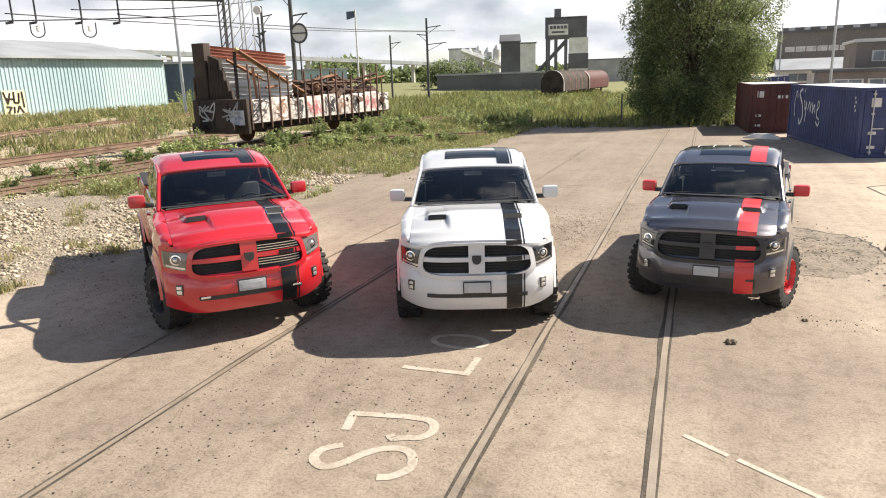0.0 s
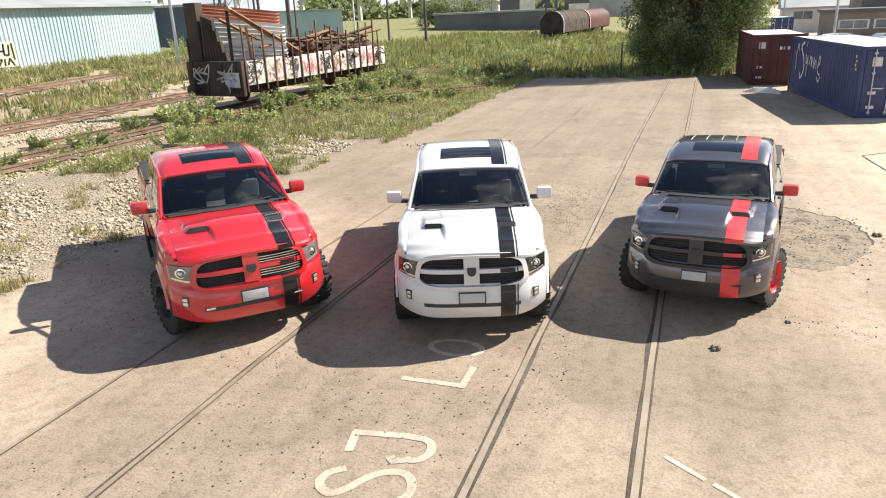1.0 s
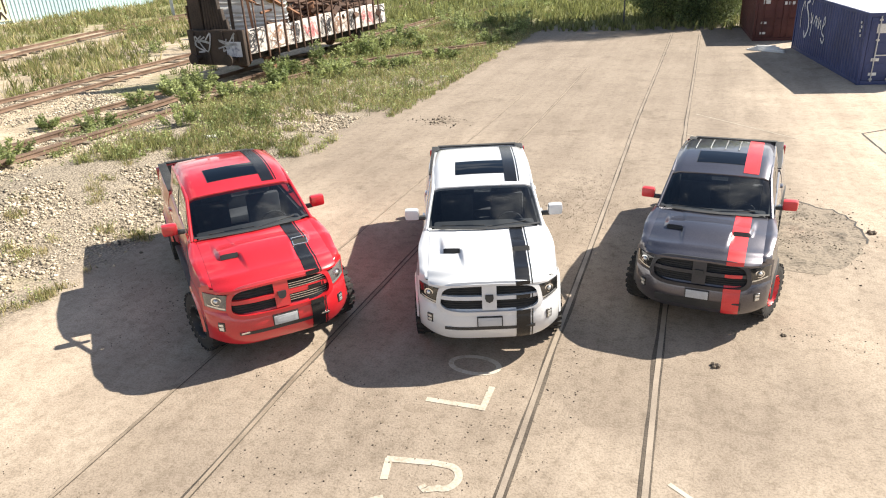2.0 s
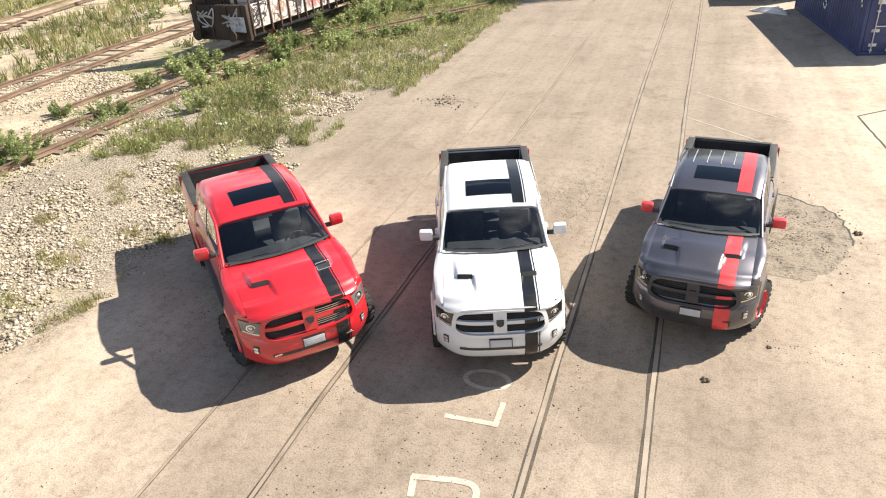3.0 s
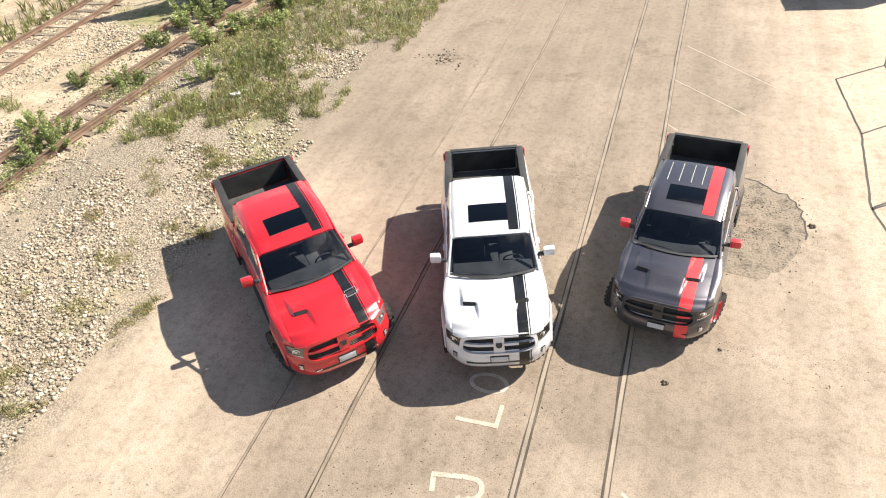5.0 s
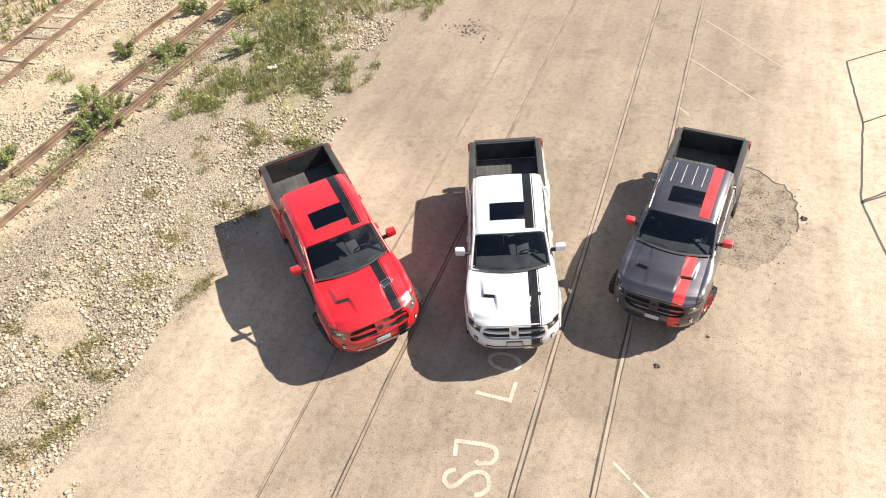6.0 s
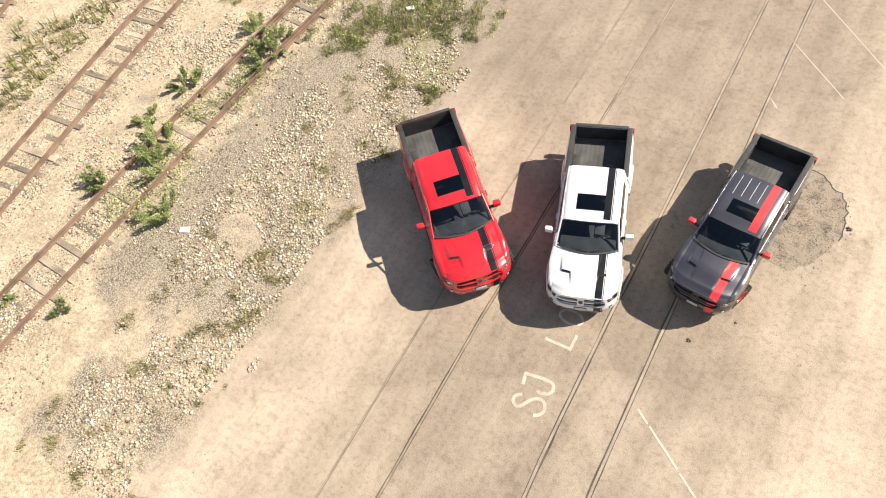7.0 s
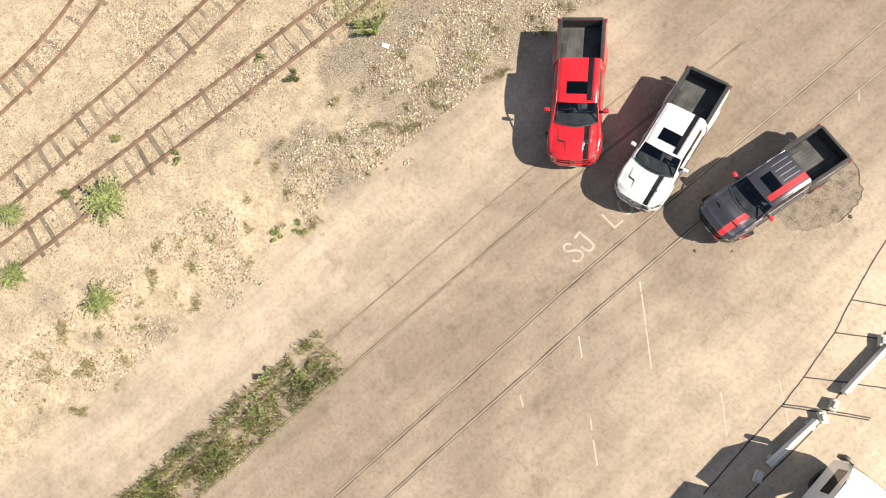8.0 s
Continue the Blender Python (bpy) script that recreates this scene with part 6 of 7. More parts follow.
barrier(pose(8.62, 2.0, 0, 0, 0, 7), 2.55, "long pale concrete barrier on the asphalt")
barrier(pose(8.86, -1.75, 0, 0, 0, 3), 2.35, "long pale concrete barrier on the asphalt")
for x, y, a in ((8.72, 1.45, 20), (8.80, 0.85, 60), (8.35, 4.75, 10), (8.1, 4.35, 40), (8.95, -2.3, 30), (6.9, 12.4, 75)):
    bm = bmesh.new()
    box(bm, -0.13, 0.13, -0.22, 0.22, 0.0, 0.30, None, 0.03)
    box(bm, -0.07, 0.07, -0.12, 0.12, 0.30, 0.36, None, 0.02)
    o = tagged(part("concrete_block", bm, CONCRETE), "small pale concrete block on the asphalt", "concrete block", "blocks on the yard")
    o.matrix_basis = pose(x, y, 0, 0, 0, a)

LORRY_WHITE = material("white lorry paint", (0.70, 0.71, 0.73), (0.80, 0.80, 0.81), 0.35, 0, 0.8, 40, coat=0.7)
lorry = thing("lorry", pose(11.13, 0.25, 0, 0, 0, 189), "white lorry with a boxy cab parked at the yard edge", "lorry")
bm = bmesh.new()
def cab_skin(u, v):
    x = lerp(-1.2, 1.2, u)
    prof = [(-0.05, 0.55), (-0.08, 1.5), (0.12, 2.55), (0.5, 2.95), (1.9, 3.0), (2.0, 1.0)]
    i = min(4, int(v * 5))
    t = v * 5 - i
    y, z = lerp(prof[i][0], prof[i + 1][0], t), lerp(prof[i][1], prof[i + 1][1], t)
    return Vector((x, y + 0.10 * abs(2 * u - 1) ** 4, z - 0.05 * abs(2 * u - 1) ** 4))
sheet(bm, cab_skin, span(0, 1, 12), span(0, 1, 20))
for s in (-1, 1):
    sheet(bm, lambda u, v: Vector((s * 1.2, lerp(0.05, 1.95, u), lerp(0.6, 2.9 - 0.5 * (1 - u) ** 3, v))), span(0, 1, 6), span(0, 1, 6))
part("cab", bm, LORRY_WHITE, lorry)
bm = bmesh.new()
sheet(bm, lambda u, v: Vector((lerp(-1.05, 1.05, u), lerp(-0.10, 0.11, v) + 0.08 * abs(2 * u - 1) ** 4, lerp(1.55, 2.5, v))), span(0, 1, 8), span(0, 1, 4))
part("windscreen", bm, GLASS_ROOF, lorry)
for s in (-1, 1):
    bm = bmesh.new()
    sheet(bm, lambda u, v: Vector((s * 1.206, lerp(0.35, 1.35, u), lerp(1.55, 2.4, v))), [0, 1], [0, 1])
    part("side_window", bm, GLASS_ROOF, lorry)
    bm = bmesh.new()
    box(bm, s * 1.42 - 0.10, s * 1.42 + 0.10, -0.05, 0.10, 1.6, 2.3, None, 0.04)
    tube(bm, (s * 1.2, 0.1, 2.3), (s * 1.42, 0.03, 2.25), 0.025, n=6)
    part("mirror", bm, PLASTIC, lorry)
    for y in (0.9, 4.2, 5.5):
        bm = bmesh.new()
        lathe(bm, [(0.02, 0.02), (0.26, 0.05), (0.28, 0.13), (0.46, 0.14), (0.50, 0.08), (0.50, -0.12), (0.28, -0.14)], 24, Matrix.Translation((s * 1.05, y, 0.5)) @ (Matrix() if s > 0 else Matrix.Rotation(math.pi, 4, "Z")))
        part("wheel", bm, RUBBER, lorry)
bm = bmesh.new()
box(bm, -0.45, 0.45, 0.3, 7.0, 0.6, 0.9)
part("chassis", bm, BLACK_STEEL, lorry)
bm = bmesh.new()
box(bm, -1.25, 1.25, 2.3, 7.2, 0.95, 3.1, None, 0.04)
part("load_box", bm, LORRY_WHITE, lorry)


# ---- buildings and masts beyond ----
TEAL = material("pale turquoise sheet cladding", (0.31, 0.42, 0.445), (0.42, 0.53, 0.55), 0.6, 0.1, 0.15, 6)
SLATE = material("dark blue-grey cladding", (0.05, 0.07, 0.10), (0.09, 0.12, 0.16), 0.7, 0, 0.2, 6)
DARK_CLAD = material("charcoal cladding", (0.085, 0.087, 0.095), (0.135, 0.137, 0.145), 0.8, 0, 0.2, 5)
OFFICE = material("grey-brown office panels", (0.13, 0.122, 0.115), (0.19, 0.178, 0.168), 0.8, 0, 0.2, 4)
BRICK = material("grey-brown brickwork", (0.17, 0.145, 0.125), (0.25, 0.215, 0.19), 0.85, 0, 0.4, 9)
MAST = material("dark galvanised mast", (0.06, 0.06, 0.06), (0.12, 0.12, 0.12), 0.7, 0.4, 0.5, 10)
BLIND = material("window with pale blinds", (0.34, 0.35, 0.36), (0.62, 0.63, 0.63), 0.3, 0.0, 0.9, 3, coat=0.5)
PANE = material("window glass", (0.10, 0.12, 0.14), (0.25, 0.28, 0.30), 0.15, 0.2, 0.4, 3)


def block(name, m, w, d, h, wall, roof, label, category="building", windows=(), glass=None, gable=0.0):
    """Box building: front on local -y, width along x. windows: rows of (x0, x1, count, z0, z1)."""
    b = thing(name, m, label, category)
    bm = bmesh.new()
    box(bm, 0, w, 0, d, -1.0, h)
    part("wall", bm, wall, b, smooth=False)
    bm = bmesh.new()
    if gable:
        ends = [[bm.verts.new((x, y, z)) for y, z in ((-0.4, h - 0.1), (d / 2, h + gable), (d + 0.4, h - 0.1), (d + 0.4, h - 0.3), (-0.4, h - 0.3))] for x in (-0.3, w + 0.3)]
        for q in range(5):
            bm.faces.new((ends[0][q], ends[1][q], ends[1][(q + 1) % 5], ends[0][(q + 1) % 5]))
        for e in ends:
            bm.faces.new(e)
    else:
        box(bm, -0.25, w + 0.25, -0.25, d + 0.25, h, h + 0.30, None, 0.03)
    part("roof", bm, roof, b, smooth=False)
    for x0, x1, n, z0, z1 in windows:
        step = (x1 - x0) / n
        for k in range(n):
            bm = bmesh.new()
            a = x0 + k * step
            box(bm, a + 0.06 * step, a + 0.94 * step, -0.05, 0.02, z0, z1)
            win = part("window", bm, PALE, b)
            bm = bmesh.new()
            box(bm, a + 0.12 * step, a + 0.49 * step, -0.07, -0.03, z0 + 0.08, z1 - 0.08)
            box(bm, a + 0.52 * step, a + 0.88 * step, -0.07, -0.03, z0 + 0.08, z1 - 0.08)
            part("pane", bm, glass or PANE, win)
    return b


# long shed with ribbed cladding
shed = thing("metal_shed", pose(-50.0, 6.0, 1.1, 0, 0, 86.0), "long pale turquoise corrugated metal shed with grey roof", "shed")
bm = bmesh.new()
corrugated(bm, 34.6, 4.75, 0.33, 0.06, Matrix.Scale(1, 4))
part("wall", bm, TEAL, shed, "ribbed turquoise cladding", smooth=False)
# north end of the same wall, coloured lighter to stand for light and haze
bm = bmesh.new()
corrugated(bm, 6.9, 4.75, 0.33, 0.04, Matrix.Translation((34.6, 0, 0)))
part("wall", bm, material("turquoise sheet lightened for haze", (0.36, 0.47, 0.48), (0.46, 0.56, 0.57), 0.6, 0, 0.2, 4), shed, "ribbed cladding with light and haze in its colour", smooth=False)
bm = bmesh.new()
box(bm, 41.38, 41.5, 0.12, 20, -0.6, 5.0)
box(bm, 0, 0.12, 0.12, 20, -0.6, 5.0)
box(bm, 0, 41.5, 19.9, 20, -0.6, 5.0)
part("wall", bm, TEAL, shed, smooth=False)
bm = bmesh.new()
sheet(bm, lambda u, v: Vector((lerp(-0.4, 41.9, u), lerp(-0.55, 10, v), 4.72 + 1.9 * v)), span(0, 1, 30), [0, 1])
sheet(bm, lambda u, v: Vector((lerp(-0.4, 41.9, u), lerp(10, 20.5, v), 6.62 - 1.9 * v)), span(0, 1, 30), [0, 1])
sheet(bm, lambda u, v: Vector((lerp(-0.4, 41.9, u), -0.55, 4.55 + 0.17 * v)), span(0, 1, 2), [0, 1])
for x in (-0.4, 41.9):
    bm.faces.new([bm.verts.new(p) for p in ((x, -0.55, 4.55), (x, 10, 6.6), (x, 20.5, 4.55))])
part("roof", bm, GREY_ROOF, shed, "grey metal roof", smooth=False)
bm = bmesh.new()
box(bm, 25.4, 27.2, -0.06, -0.01, 0.4, 2.2)
mural = part("mural", bm, material("pale yellow spray paint", (0.52, 0.50, 0.25), (0.70, 0.69, 0.52), 0.7, 0, 1.4, 4, spread=0.8), shed, "yellow and black graffiti panel")
for k, line in enumerate((((0.1, 2.1), (0.35, 1.2), (0.6, 2.0)), ((0.3, 1.6), (0.8, 1.55)), ((0.9, 2.1), (0.85, 1.3), (1.2, 1.25), (1.3, 2.0)), ((0.2, 1.0), (0.6, 0.95), (0.25, 0.5)), ((0.8, 1.0), (0.75, 0.5)), ((1.0, 0.55), (1.2, 1.05), (1.5, 0.5)), ((1.55, 2.1), (1.6, 0.9)))):
    bm = bmesh.new()
    for p, q in zip(line, line[1:]):
        tube(bm, (25.4 + p[0], -0.07, p[1]), (25.4 + q[0], -0.07, q[1]), 0.07, n=5)
    part("spray_stroke", bm, BLACK_STEEL, mural, "black sprayed stroke")

block("blue_building", pose(-66, 60, 0, 0, 0, 40), 14, 10, 5.9, SLATE, GREY_ROOF, "blue-grey industrial building behind the shed")
block("warehouse", pose(-63, 86, 0, 0, 0, 35), 13, 14, 4.9, TEAL, GREY_ROOF, "pale turquoise low warehouse behind the wagon")
block("warehouse", pose(-41.8, 105.5, 0, 0, 0, 16), 19.5, 12, 3.5, DARK_CLAD, GREY_ROOF, "long dark low warehouse beside the sidings")
block("grey_hall", pose(-33.9, 210, 0, 0, 0, 6), 14, 20, 7.0, GREY_ROOF, DARK_CLAD, "light grey industrial hall beyond the sidings", windows=())
block("silo_block", pose(-63.6, 172, 0, 0, 0, 18), 7.6, 9, 10.4, PALE, GREY_ROOF, "white concrete silo block", "silo")
# plant tower in two blocks: dark wall on the left, lighter wall on the right
block("black_tower", pose(-44.9, 157, 0, 0, 0, 18), 4.2, 7, 11.2, DARK_CLAD, DARK_CLAD, "charcoal clad plant tower with a gabled top", "tower", gable=1.6)
block("pale_tower_half", pose(-40.8, 158.3, 0, 0, 0, 18), 3.6, 7, 10.4, PALE, DARK_CLAD, "pale right-hand part of the plant tower", "tower")
for k in range(4):
    bm = bmesh.new()
    tube(bm, (-56.5 + 2.4 * k, 168, 0), (-56.5 + 2.4 * k, 168, 9.2 + 0.5 * (k % 2)), 1.05, n=16)
    tube(bm, (-56.5 + 2.4 * k, 168, 9.2 + 0.5 * (k % 2)), (-56.5 + 2.4 * k, 168, 10.4 + 0.5 * (k % 2)), 1.05, 0.2, 16)
    tagged(part("silo", bm, PALE), "slim white cement silo at the plant", "silo", "cement silos")
bm = bmesh.new()
tube(bm, (-58, 166, 9.8), (-41, 166, 3.2), 0.75, n=4)
tagged(part("conveyor", bm, PALE), "pale sloping conveyor bridge at the plant", "conveyor")
plant = thing("batching_tower", pose(-41.5, 188.8, 0, 0, 0, 10), "tall grey concrete plant tower on steel legs", "tower")
for name, dims, mt in (("upper_storey", (0, 11.2, 0, 8, 12.8, 17.6), DARK_CLAD), ("tower_wall", (6.4, 11.6, 0.2, 8, 0, 12.8), PALE), ("lower_band", (6.3, 11.7, 0.1, 8, 4.6, 8.6), DARK_CLAD), ("plant_room", (2.4, 4.2, 2, 4, 17.6, 20.6), DARK_CLAD), ("railing", (0, 11.2, 0, 0.15, 17.6, 18.3), MAST)):
    bm = bmesh.new()
    box(bm, *dims)
    part(name, bm, mt, plant, smooth=False)
for x in (0.9, 2.9, 5.6):
    bm = bmesh.new()
    box(bm, x - 0.45, x + 0.45, 0.2, 1.1, 0, 12.9)
    part("leg", bm, DARK_CLAD, plant, smooth=False)
bm = bmesh.new()
tube(bm, (5.6, 0.5, 12), (-4, 0.5, 2), 0.5, n=4)
part("sloping_chute", bm, DARK_CLAD, plant, smooth=False)
bm = bmesh.new()
box(bm, 0.9, 6.2, -0.25, -0.1, 13.6, 16.4)
sign = part("sign_board", bm, PALE, plant, "pale sign board with dark lettering", smooth=False)
for k in range(5):
    bm = bmesh.new()
    box(bm, 1.3 + 0.95 * k, 2.05 + 0.95 * k, -0.34, -0.26, 15.2, 16.0)
    part("sign_bar", bm, DARK_CLAD, sign)
bm = bmesh.new()
box(bm, 1.8, 5.2, -0.34, -0.26, 14.1, 14.6)
part("sign_bar", bm, DARK_CLAD, sign)

# viaduct
via = thing("viaduct", pose(0, 0, 0), "grey concrete road viaduct far behind the yard", "bridge")
bm = bmesh.new()
a, b = Vector((-308, 70, 25.6)), Vector((-120, 460, 9.4))
n = 60
def deck(u, v):
    p = a.lerp(b, u)
    k = [(0, 0.0), (0, 1.9), (6, 1.9), (6, 0.0), (0, 0.0)][int(v)]
    return p + Vector((-0.84, 0.54, 0)) * k[0] + Vector((0, 0, k[1] - 1.4))
sheet(bm, deck, span(0, 1, n), [0, 1, 2, 3, 4])
part("deck", bm, GREY_ROOF, via, smooth=False)
for k in range(90):
    p = a.lerp(b, (k + 0.5) / 90)
    bm = bmesh.new()
    box(bm, -0.12, 0.12, -0.12, 0.12, 0.5, 1.7, Matrix.Translation(p))
    part("railing_post", bm, PALE, via, smooth=False)
for k in range(12):
    p = a.lerp(b, (k + 0.5) / 12)
    bm = bmesh.new()
    box(bm, -0.9, 0.9, -0.9, 0.9, -27, -1.3, Matrix.Translation(p + Vector((-2.5, 1.6, 0))))
    part("pier", bm, CONCRETE, via, smooth=False)

# covered wagons on the far siding
for k, (x, y) in enumerate(((-15.9, 75.0), (-14.9, 87.5))):
    w = thing("covered_wagon", pose(x, y, 0.35, 0, 0, -4.5), "brown round-roofed freight wagon on the far siding", "freight wagon", "covered wagons on the far siding")
    bm = bmesh.new()
    sec = [(1.35 * math.cos(t), 1.9 + 1.35 * math.sin(t)) for t in span(0, math.pi, 14)]
    sec = [(1.35, 0.9)] + sec + [(-1.35, 0.9)]
    rows = [[bm.verts.new((p, y2, q)) for p, q in sec] for y2 in (0, 11.8)]
    for i in range(len(sec) - 1):
        bm.faces.new((rows[0][i], rows[0][i + 1], rows[1][i + 1], rows[1][i]))
    for r in rows:
        bm.faces.new(r)
    part("body", bm, OXIDE if k else BLACK_STEEL, w)
    for y2 in (0.1, 3.0, 5.9, 8.8, 11.7):
        bm = bmesh.new()
        rows = [[bm.verts.new((p * 1.03, y2 + d, (q - 1.9) * 1.03 + 1.9)) for p, q in sec] for d in (-0.08, 0.08)]
        for i in range(len(sec) - 1):
            bm.faces.new((rows[0][i], rows[0][i + 1], rows[1][i + 1], rows[1][i]))
        part("hoop", bm, PALE if y2 < 1 else RUST, w)
    for y2 in (2, 9.8):
        bm = bmesh.new()
        for s in (-1, 1):
            lathe(bm, [(0.02, -0.06), (0.46, -0.06), (0.46, 0.06), (0.02, 0.06)], 18, Matrix.Translation((s * 0.75, y2, 0.46)))
        tube(bm, (-0.8, y2, 0.46), (0.8, y2, 0.46), 0.08, n=8)
        part("wheelset", bm, BLACK_STEEL, w)
    bm = bmesh.new()
    box(bm, -1.2, 1.2, -0.2, 12, 0.75, 0.92)
    part("underframe", bm, BLACK_STEEL, w)
block("equipment_skip", pose(-8.4, 110, 0, 0, 0, 0), 6, 3, 2.2, OCHRE, RUST, "rusty orange machinery at the far yard", "machinery")

# offices and houses to the east
block("office_building", pose(11.5, 124, 0, 0, 0, -4), 70, 16, 8.5, OFFICE, DARK_CLAD, "long dark grey office block with rows of pale windows", "office building",
      windows=((1, 64, 40, 5.5, 6.3), (1, 64, 40, 3.4, 4.2), (1, 64, 40, 1.4, 2.1)), glass=BLIND)
office_attic = thing("attic_storey", pose(11.5, 124, 8.8, 0, 0, -4), "dark set-back attic storey with small square windows", "attic")
bm = bmesh.new()
box(bm, 0.6, 69, 0.5, 15, -0.02, 0.55)
part("wall", bm, OFFICE, office_attic, smooth=False)
for k in range(28):
    bm = bmesh.new()
    box(bm, 1.4 + 2.3 * k, 2.3 + 2.3 * k, 0.40, 0.52, 0.08, 0.48)
    part("window", bm, BLIND, office_attic)
block("low_hall", pose(8.9, 88, 0, 0, 0, -2), 9.5, 9, 2.9, PALE, GREY_ROOF, "white low hall with a shallow grey gable roof", "hall", windows=((0.8, 3.4, 1, 1.4, 2.4), (5.2, 8.6, 3, 0.6, 2.2)), gable=1.2)
block("brick_house", pose(14.2, 72, 0, 0, 0, -3), 16, 10, 5.2, BRICK, PALE, "brown brick house with white window frames", "house", windows=((1.2, 15, 6, 3.4, 4.4), (1.2, 15, 6, 1.6, 2.6)))
block("porch", pose(10.4, 66, 0, 0, 0, -3), 18, 5, 2.5, BRICK, DARK_CLAD, "low dark-roofed annex of the brick house", "annex", windows=((1, 12, 4, 1.1, 1.9),))


def mast(name, x, y, h, r, label, arms=(), lattice=False, mat=MAST):
    m = thing(name, pose(x, y, ground_z(x, y)), label, "mast")
    bm = bmesh.new()
    if lattice:
        for sx in (-1, 1):
            for sy in (-1, 1):
                box(bm, sx * r - 0.03, sx * r + 0.03, sy * r - 0.03, sy * r + 0.03, -0.2, h)
        k = int(h / (2 * r))
        for i in range(k):
            z0, z1 = i * h / k, (i + 1) * h / k
            for s in (-1, 1):
                tube(bm, (-r, s * r, z0), (r, s * r, z1), 0.02, n=4)
                tube(bm, (s * r, -r, z0), (s * r, r, z1), 0.02, n=4)
    else:
        tube(bm, (0, 0, -0.2), (0, 0, h), r, r * 0.7, 10)
    part("pole", bm, mat, m)
    for z, dx, dy in arms:
        bm = bmesh.new()
        tube(bm, (0, 0, z), (dx, dy, z + 0.15), 0.05, n=6)
        tube(bm, (0, 0, z - 0.7), (dx * 0.8, dy * 0.8, z + 0.1), 0.03, n=6)
        part("arm", bm, mat, m)
    return m


mast("catenary_mast", -23.1, 25.4, 9.5, 0.20, "dark lattice catenary mast beside the wagon", ((8.6, -1.5, -1.5),), True)
mast("lattice_tower", -23.6, 27.6, 11.0, 0.42, "pale lattice tower behind the wagon", (), True, ALU)
mast("catenary_mast", -24.5, 34.1, 12.0, 0.16, "dark steel mast with signal equipment", ((8.0, -1.2, 0.6), (6.8, 1.0, 0.4)))
mast("lamp_mast", -38.0, 39.0, 14.0, 0.13, "tall slim grey lighting mast", (), False, ALU)
mast("signal_mast", -32.8, 43.0, 8.4, 0.14, "dark railway signal mast with round lamps", ((7.6, 0.8, 0.3), (6.2, -0.7, 0.2)))
mast("flag_pole", -33.2, 60.1, 9.4, 0.10, "white flag pole behind the wagon", (), False, PALE)
mast("catenary_mast", -36.3, 75.2, 7.6, 0.14, "dark steel catenary mast far away", ((6.6, 1.5, 0),))
mast("catenary_mast", -28.4, 67.7, 9.0, 0.16, "dark steel catenary mast with cross arms", ((8.0, 1.6, 0.2), (6.2, 2.2, 0.2), (7.2, -1.2, 0)))
mast("lamp_mast", 9.5, 52.8, 14.0, 0.10, "tall slim street lighting mast", (), False, ALU)
mast("street_lamp", 7.7, 73.0, 7.4, 0.08, "street lamp with a short arm", ((7.2, -0.9, 0),), False, ALU)
disc = mast("signal_disc_post", -23.2, 32.8, 5.0, 0.07, "dark post with a round railway signal disc")
bm = bmesh.new()
lathe(bm, [(0.50, -0.03), (0.62, -0.03), (0.62, 0.03), (0.50, 0.03), (0.50, -0.03)], 28, pose(0, 0, 5.6, 0, 0, 90))
box(bm, -0.55, 0.55, -0.03, 0.03, 5.56, 5.64)
part("disc_ring", bm, MAST, disc)
bm = bmesh.new()
lathe(bm, [(0.001, 0.0), (0.52, 0.0)], 28, pose(0, 0.01, 5.6, 0, 0, 90))
part("disc_plate", bm, PALE, disc, "grey disc plate")
post = mast("signal_post", -25.1, 31.3, 6.6, 0.09, "dark railway signal post with a round head", ((5.6, 0.5, 0.0), (5.4, -0.5, 0.0)))
bm = bmesh.new()
lathe(bm, [(0.001, -0.05), (0.26, -0.05), (0.28, 0.0), (0.26, 0.05), (0.001, 0.05)], 24, pose(0, 0, 7.0, 0, 0, 90))
part("signal_head", bm, PALE, post, "pale round signal head")
mast("stop_post", -3.8, 37.2, 1.9, 0.06, "short dark post with a plate")
mast("catenary_mast", -20.9, 95.0, 8.5, 0.14, "dark steel catenary mast far away", ((7.6, 1.5, 0),))
bm = bmesh.new()
for k in range(10):
    box(bm, -0.5 + 0.1 * k, -0.4 + 0.1 * k, -0.01, 0.01, -0.8 + 0.02 * k, 0.0)
o = tagged(part("flag", bm, SLATE), "small dark flag hanging from the pole", "flag")
o.matrix_basis = pose(-33.7, 60.1, ground_z(-33, 60) + 9.3)

# catenary gantry over the tracks, with hangers and insulators
gantry = thing("catenary_gantry", pose(0, 0, 0), "dark steel catenary gantry with hanging insulators", "gantry")
g0, g1 = Vector((-23.1, 25.4, 7.5)), Vector((-44, 6.3, 7.65))
bm = bmesh.new()
for dz in (0.0, 0.45):
    tube(bm, g0 + Vector((0, 0, dz)), g1 + Vector((0, 0, dz)), 0.09, n=6)
for k in range(24):
    p, q = g0.lerp(g1, k / 24), g0.lerp(g1, (k + 1) / 24)
    tube(bm, p + Vector((0, 0, 0.45 * (k % 2))), q + Vector((0, 0, 0.45 * ((k + 1) % 2))), 0.03, n=5)
part("beam", bm, MAST, gantry)
bm = bmesh.new()
tube(bm, (*g1.xy, 0.9), g1 + Vector((0, 0, 0.5)), 0.18, n=8)
part("post", bm, MAST, gantry)
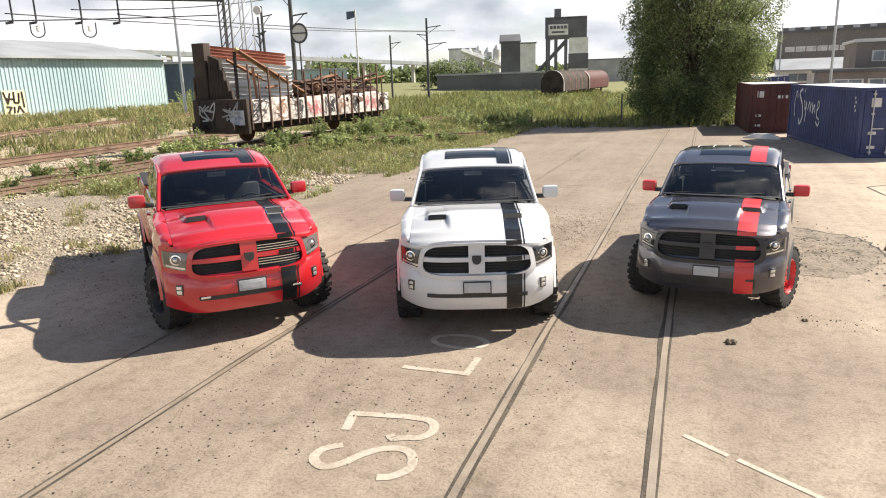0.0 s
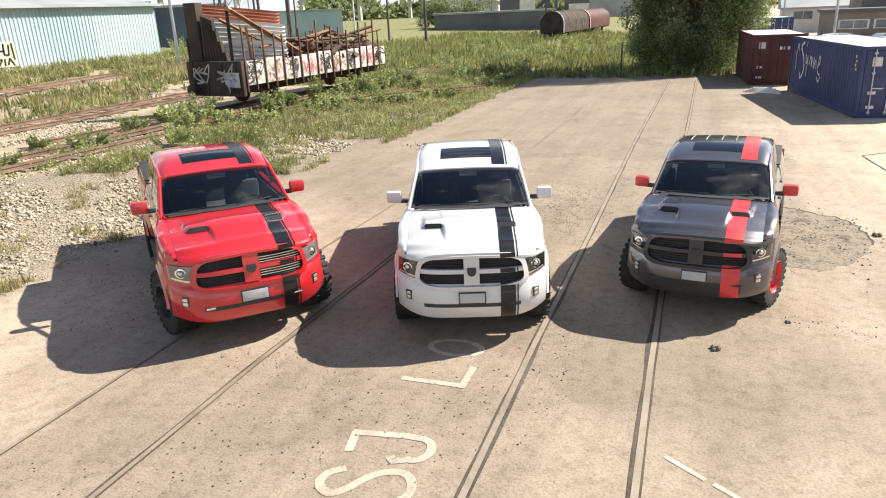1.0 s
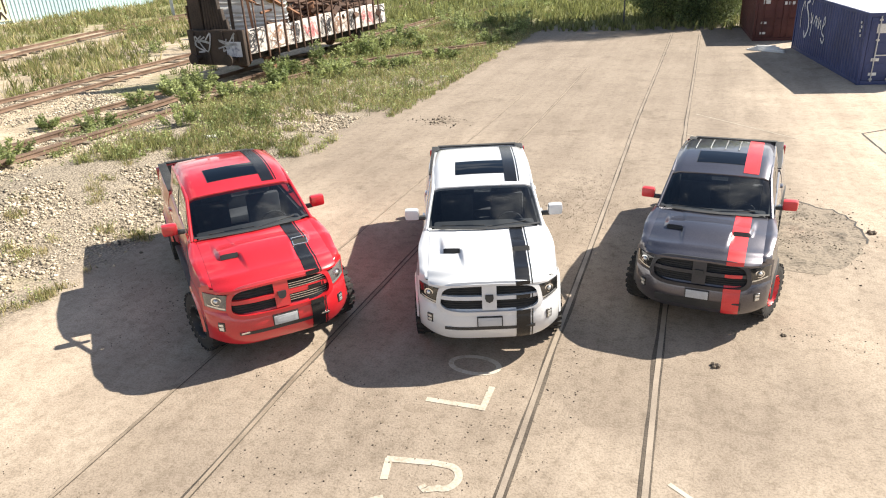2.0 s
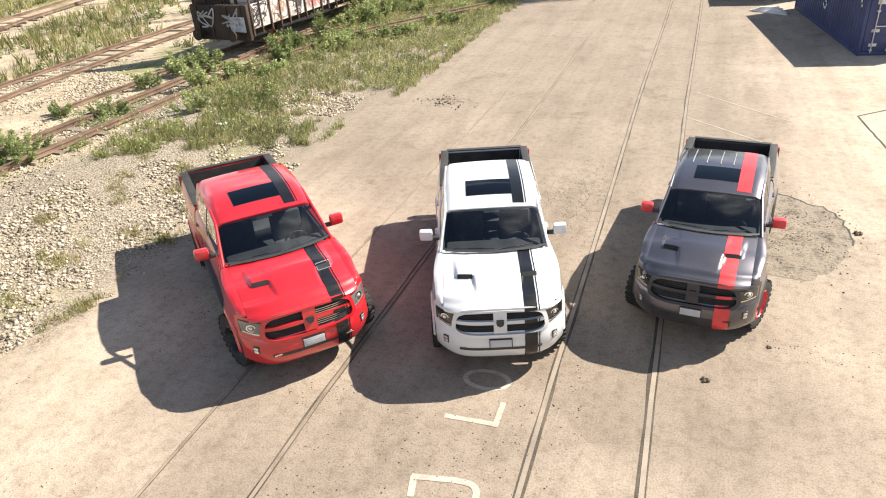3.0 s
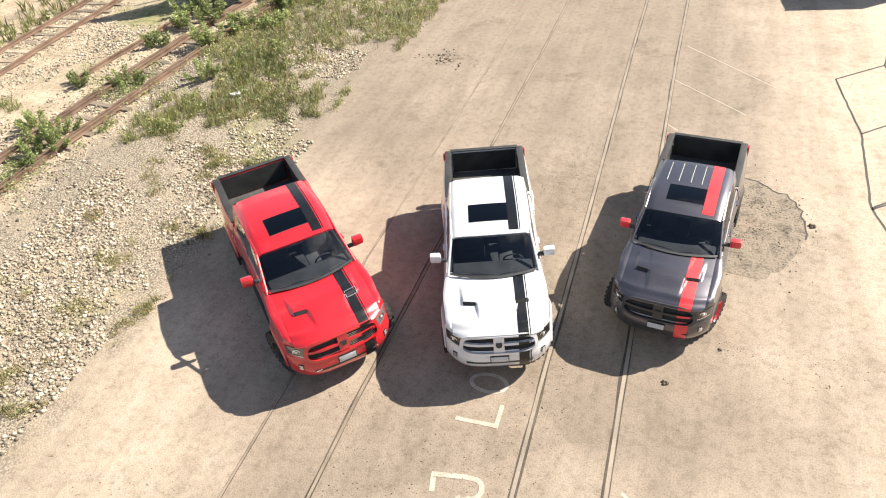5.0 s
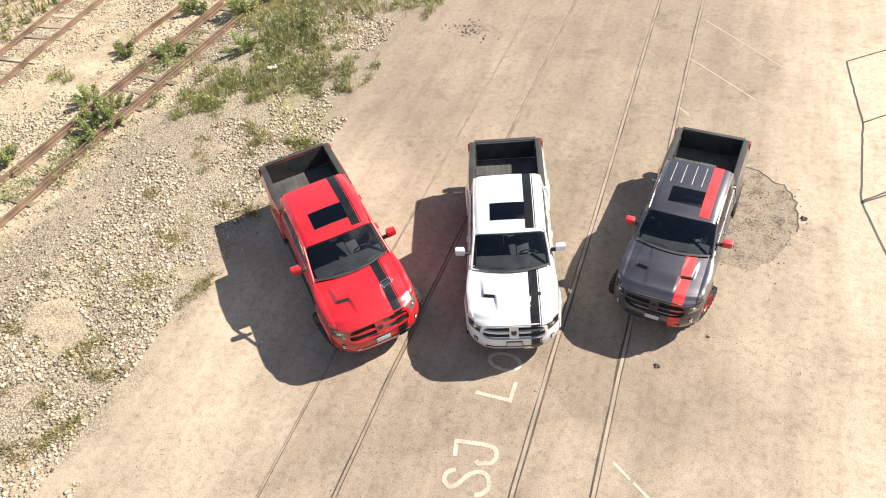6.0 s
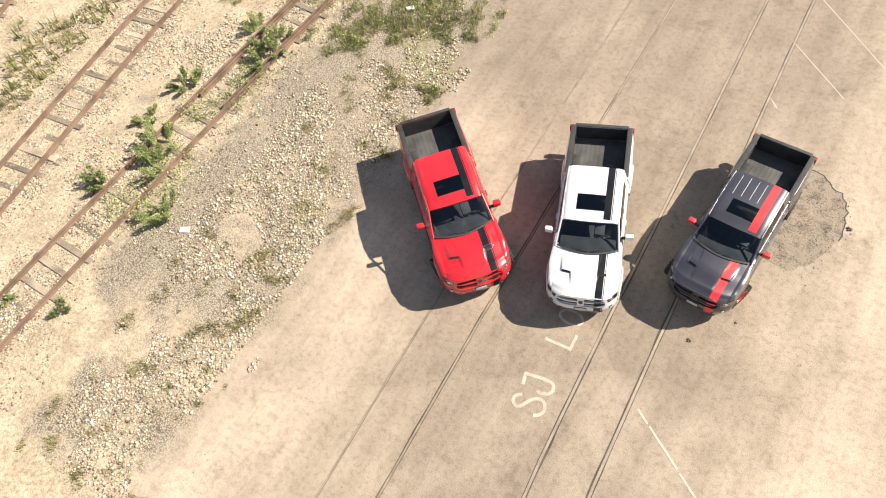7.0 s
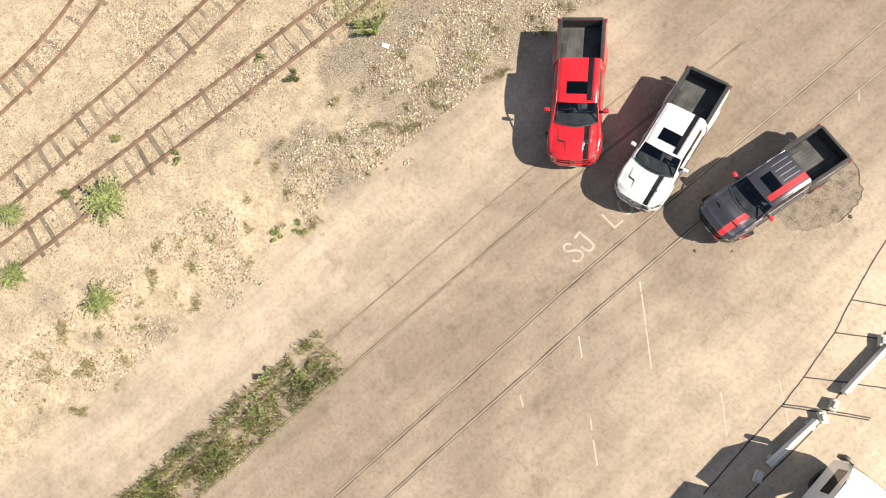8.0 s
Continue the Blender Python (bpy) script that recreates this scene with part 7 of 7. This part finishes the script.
for k, t in enumerate((0.18, 0.24, 0.31, 0.345, 0.41, 0.43)):
    p = g0.lerp(g1, t)
    bm = bmesh.new()
    tube(bm, p, p - Vector((0, 0, 1.15)), 0.045, n=6)
    tube(bm, p - Vector((0, 0, 1.15)), p - Vector((0.25, 0.2, 1.2)), 0.06, n=6)
    part("hanger", bm, MAST, gantry)
for t in (0.23, 0.31):
    p = g0.lerp(g1, t) - Vector((0, 0, 1.2))
    bm = bmesh.new()
    pts = [p + Vector((0.30 * math.cos(a) * 0.7, 0.30 * math.cos(a) * 0.7, -0.35 + 0.30 * math.sin(a))) for a in span(math.pi, 2 * math.pi, 10)]
    pts = [pts[0] + Vector((0, 0, 0.4))] + pts + [pts[-1] + Vector((0, 0, 0.4))]
    for q, w in zip(pts, pts[1:]):
        tube(bm, q, w, 0.03, n=6)
    part("wire_loop", bm, MAST, gantry)
    bm = bmesh.new()
    lathe(bm, [(0.02, -0.2), (0.09, -0.15), (0.05, -0.1), (0.09, -0.05), (0.05, 0.0), (0.09, 0.05), (0.02, 0.1)], 12, Matrix.Translation(p - Vector((0, 0, 0.28))) @ Matrix.Rotation(math.pi / 2, 4, "Y"))
    part("insulator", bm, PALE, gantry)
for a, b in (((-44, 6.3, 6.65), (-23.4, 25.2, 6.75)), ((-28.5, 20.6, 7.0), (-24.5, 34.1, 8.6)), ((-31, 18.2, 6.7), (-55, 2, 8.2)), ((-27, 22, 6.8), (-22.4, 60, 7.6)), ((-30.5, 18.6, 6.8), (-28.4, 67.7, 8.2))):
    bm = bmesh.new()
    pts = [Vector(a).lerp(Vector(b), t) - Vector((0, 0, 1.1 * t * (1 - t))) for t in span(0, 1, 8)]
    d = (pts[-1] - pts[0]).normalized()
    n = Vector((-d.y, d.x, 0)).normalized()
    rows = [[bm.verts.new(p + n * 0.028 * cx + Vector((0, 0, 0.028 * cz))) for cx, cz in ((1, 0), (0, 1), (-1, 0), (0, -1))] for p in pts]
    for u, v in zip(rows, rows[1:]):
        for i in range(4):
            j = (i + 1) % 4
            bm.faces.new((u[i], u[j], v[j], v[i]))
    tagged(part("overhead_wire", bm, MAST), "thin dark overhead wire strung between masts", "wire", "overhead wires")

# far parked cars
def far_car(x, y, a, paint, label):
    c = thing("parked_car", pose(x, y, 0, 0, 0, a), label, "car", "cars parked behind the containers")
    prof = [(-2.1, 0.45), (-2.15, 0.8), (-1.2, 0.92), (-0.6, 1.38), (0.7, 1.44), (1.6, 1.0), (2.1, 0.9), (2.15, 0.45)]
    bm = bmesh.new()
    sheet(bm, lambda u, v: Vector((prof[int(v)][0], u * (0.88 if prof[int(v)][1] < 1.2 else 0.7), prof[int(v)][1])), [-1, -0.9, 0, 0.9, 1], list(range(8)))
    for s in (-1, 1):
        bm.faces.new([bm.verts.new((p, s * (0.88 if q < 1.2 else 0.7), q)) for p, q in prof])
    part("body", bm, paint, c)
    for s in (-1, 1):
        bm = bmesh.new()
        bm.faces.new([bm.verts.new(p) for p in ((-1.0, s * 0.86, 0.98), (-0.55, s * 0.72, 1.33), (0.65, s * 0.72, 1.38), (1.3, s * 0.86, 1.02))])
        part("side_glass", bm, GLASS_ROOF, c)
        for px in (-1.3, 1.3):
            bm = bmesh.new()
            lathe(bm, [(0.01, 0.08), (0.2, 0.1), (0.31, 0.1), (0.33, 0.0), (0.31, -0.1)], 16, Matrix.Translation((px, s * 0.82, 0.33)) @ Matrix.Rotation(s * math.pi / 2, 4, "Z"))
            part("wheel", bm, RUBBER, c)


for x, y, a, mt, l in ((11.2, 45.0, 12, ALU, "silver hatchback parked in the far lot"), (13.8, 46.2, 12, WHITE, "white car parked in the far lot"), (12.6, 50.5, 14, GRAPHITE, "dark car parked in the far lot"), (16.4, 52.0, 14, ALU, "silver car parked in the far lot"), (9.4, 51.2, 14, WHITE, "white car parked beside the lamp mast")):
    far_car(x, y, a, mt, l)

# distant trees
for k, (x, y, s) in enumerate(((-46, 118, 3.2), (-41, 122, 3.6))):
    cl = [(rt.uniform(-s, s), rt.uniform(-s, s) * 0.6, rt.uniform(0.8, 1.5 * s * 0.9), rt.uniform(0.9, 1.6)) for _ in range(16)]
    tree(x, y, cl, 170, 0.34, 0.3, 40 + k, "distant green broadleaf tree behind the sidings")
# woods on the low hills along the horizon
rng = np.random.default_rng(77)
az = rng.uniform(-0.55, 0.75, 15000)
far = rng.uniform(420, 520, 15000)
crest = 9 + 4 * np.sin(az * 9) + 3 * np.sin(az * 23 + 1) + 2 * np.sin(az * 61)
pts = np.stack([far * np.sin(az), far * np.cos(az), crest * rng.random(15000) ** 0.7], 1)
v, f = leaf_cloud(pts, rng.normal(0, 1, (15000, 3)), 4.2, rng, 0.8)
tagged(cloud_mesh("far_woods", v, f, LEAF_TREE), "dark green woods along the horizon", "woods", kind="stuff")
# small litter
for x, y, z, a, mt, l in ((-9.4, 21.2, 0.06, 20, PALE, "white scrap of litter on the verge"), (-12.6, 9.7, 0.45, 50, PALE, "pale litter beside a weed bush"), (-13.9, -2.15, 0.5, 30, PALE, "white plastic litter beside the track"), (-4.0, -17.9, 0.0, 10, PALE, "white litter among the weeds")):
    bm = bmesh.new()
    box(bm, -0.16, 0.16, -0.10, 0.10, 0.0, 0.06, None, 0.02)
    for v in bm.verts:
        v.co += Vector((0, 0, 0.05 * noise.noise(v.co * 9)))
    o = tagged(part("litter", bm, mt), l, "litter", "litter")
    o.matrix_basis = pose(x, y, ground_z(x, y) + 0.0, 0, 0, a)
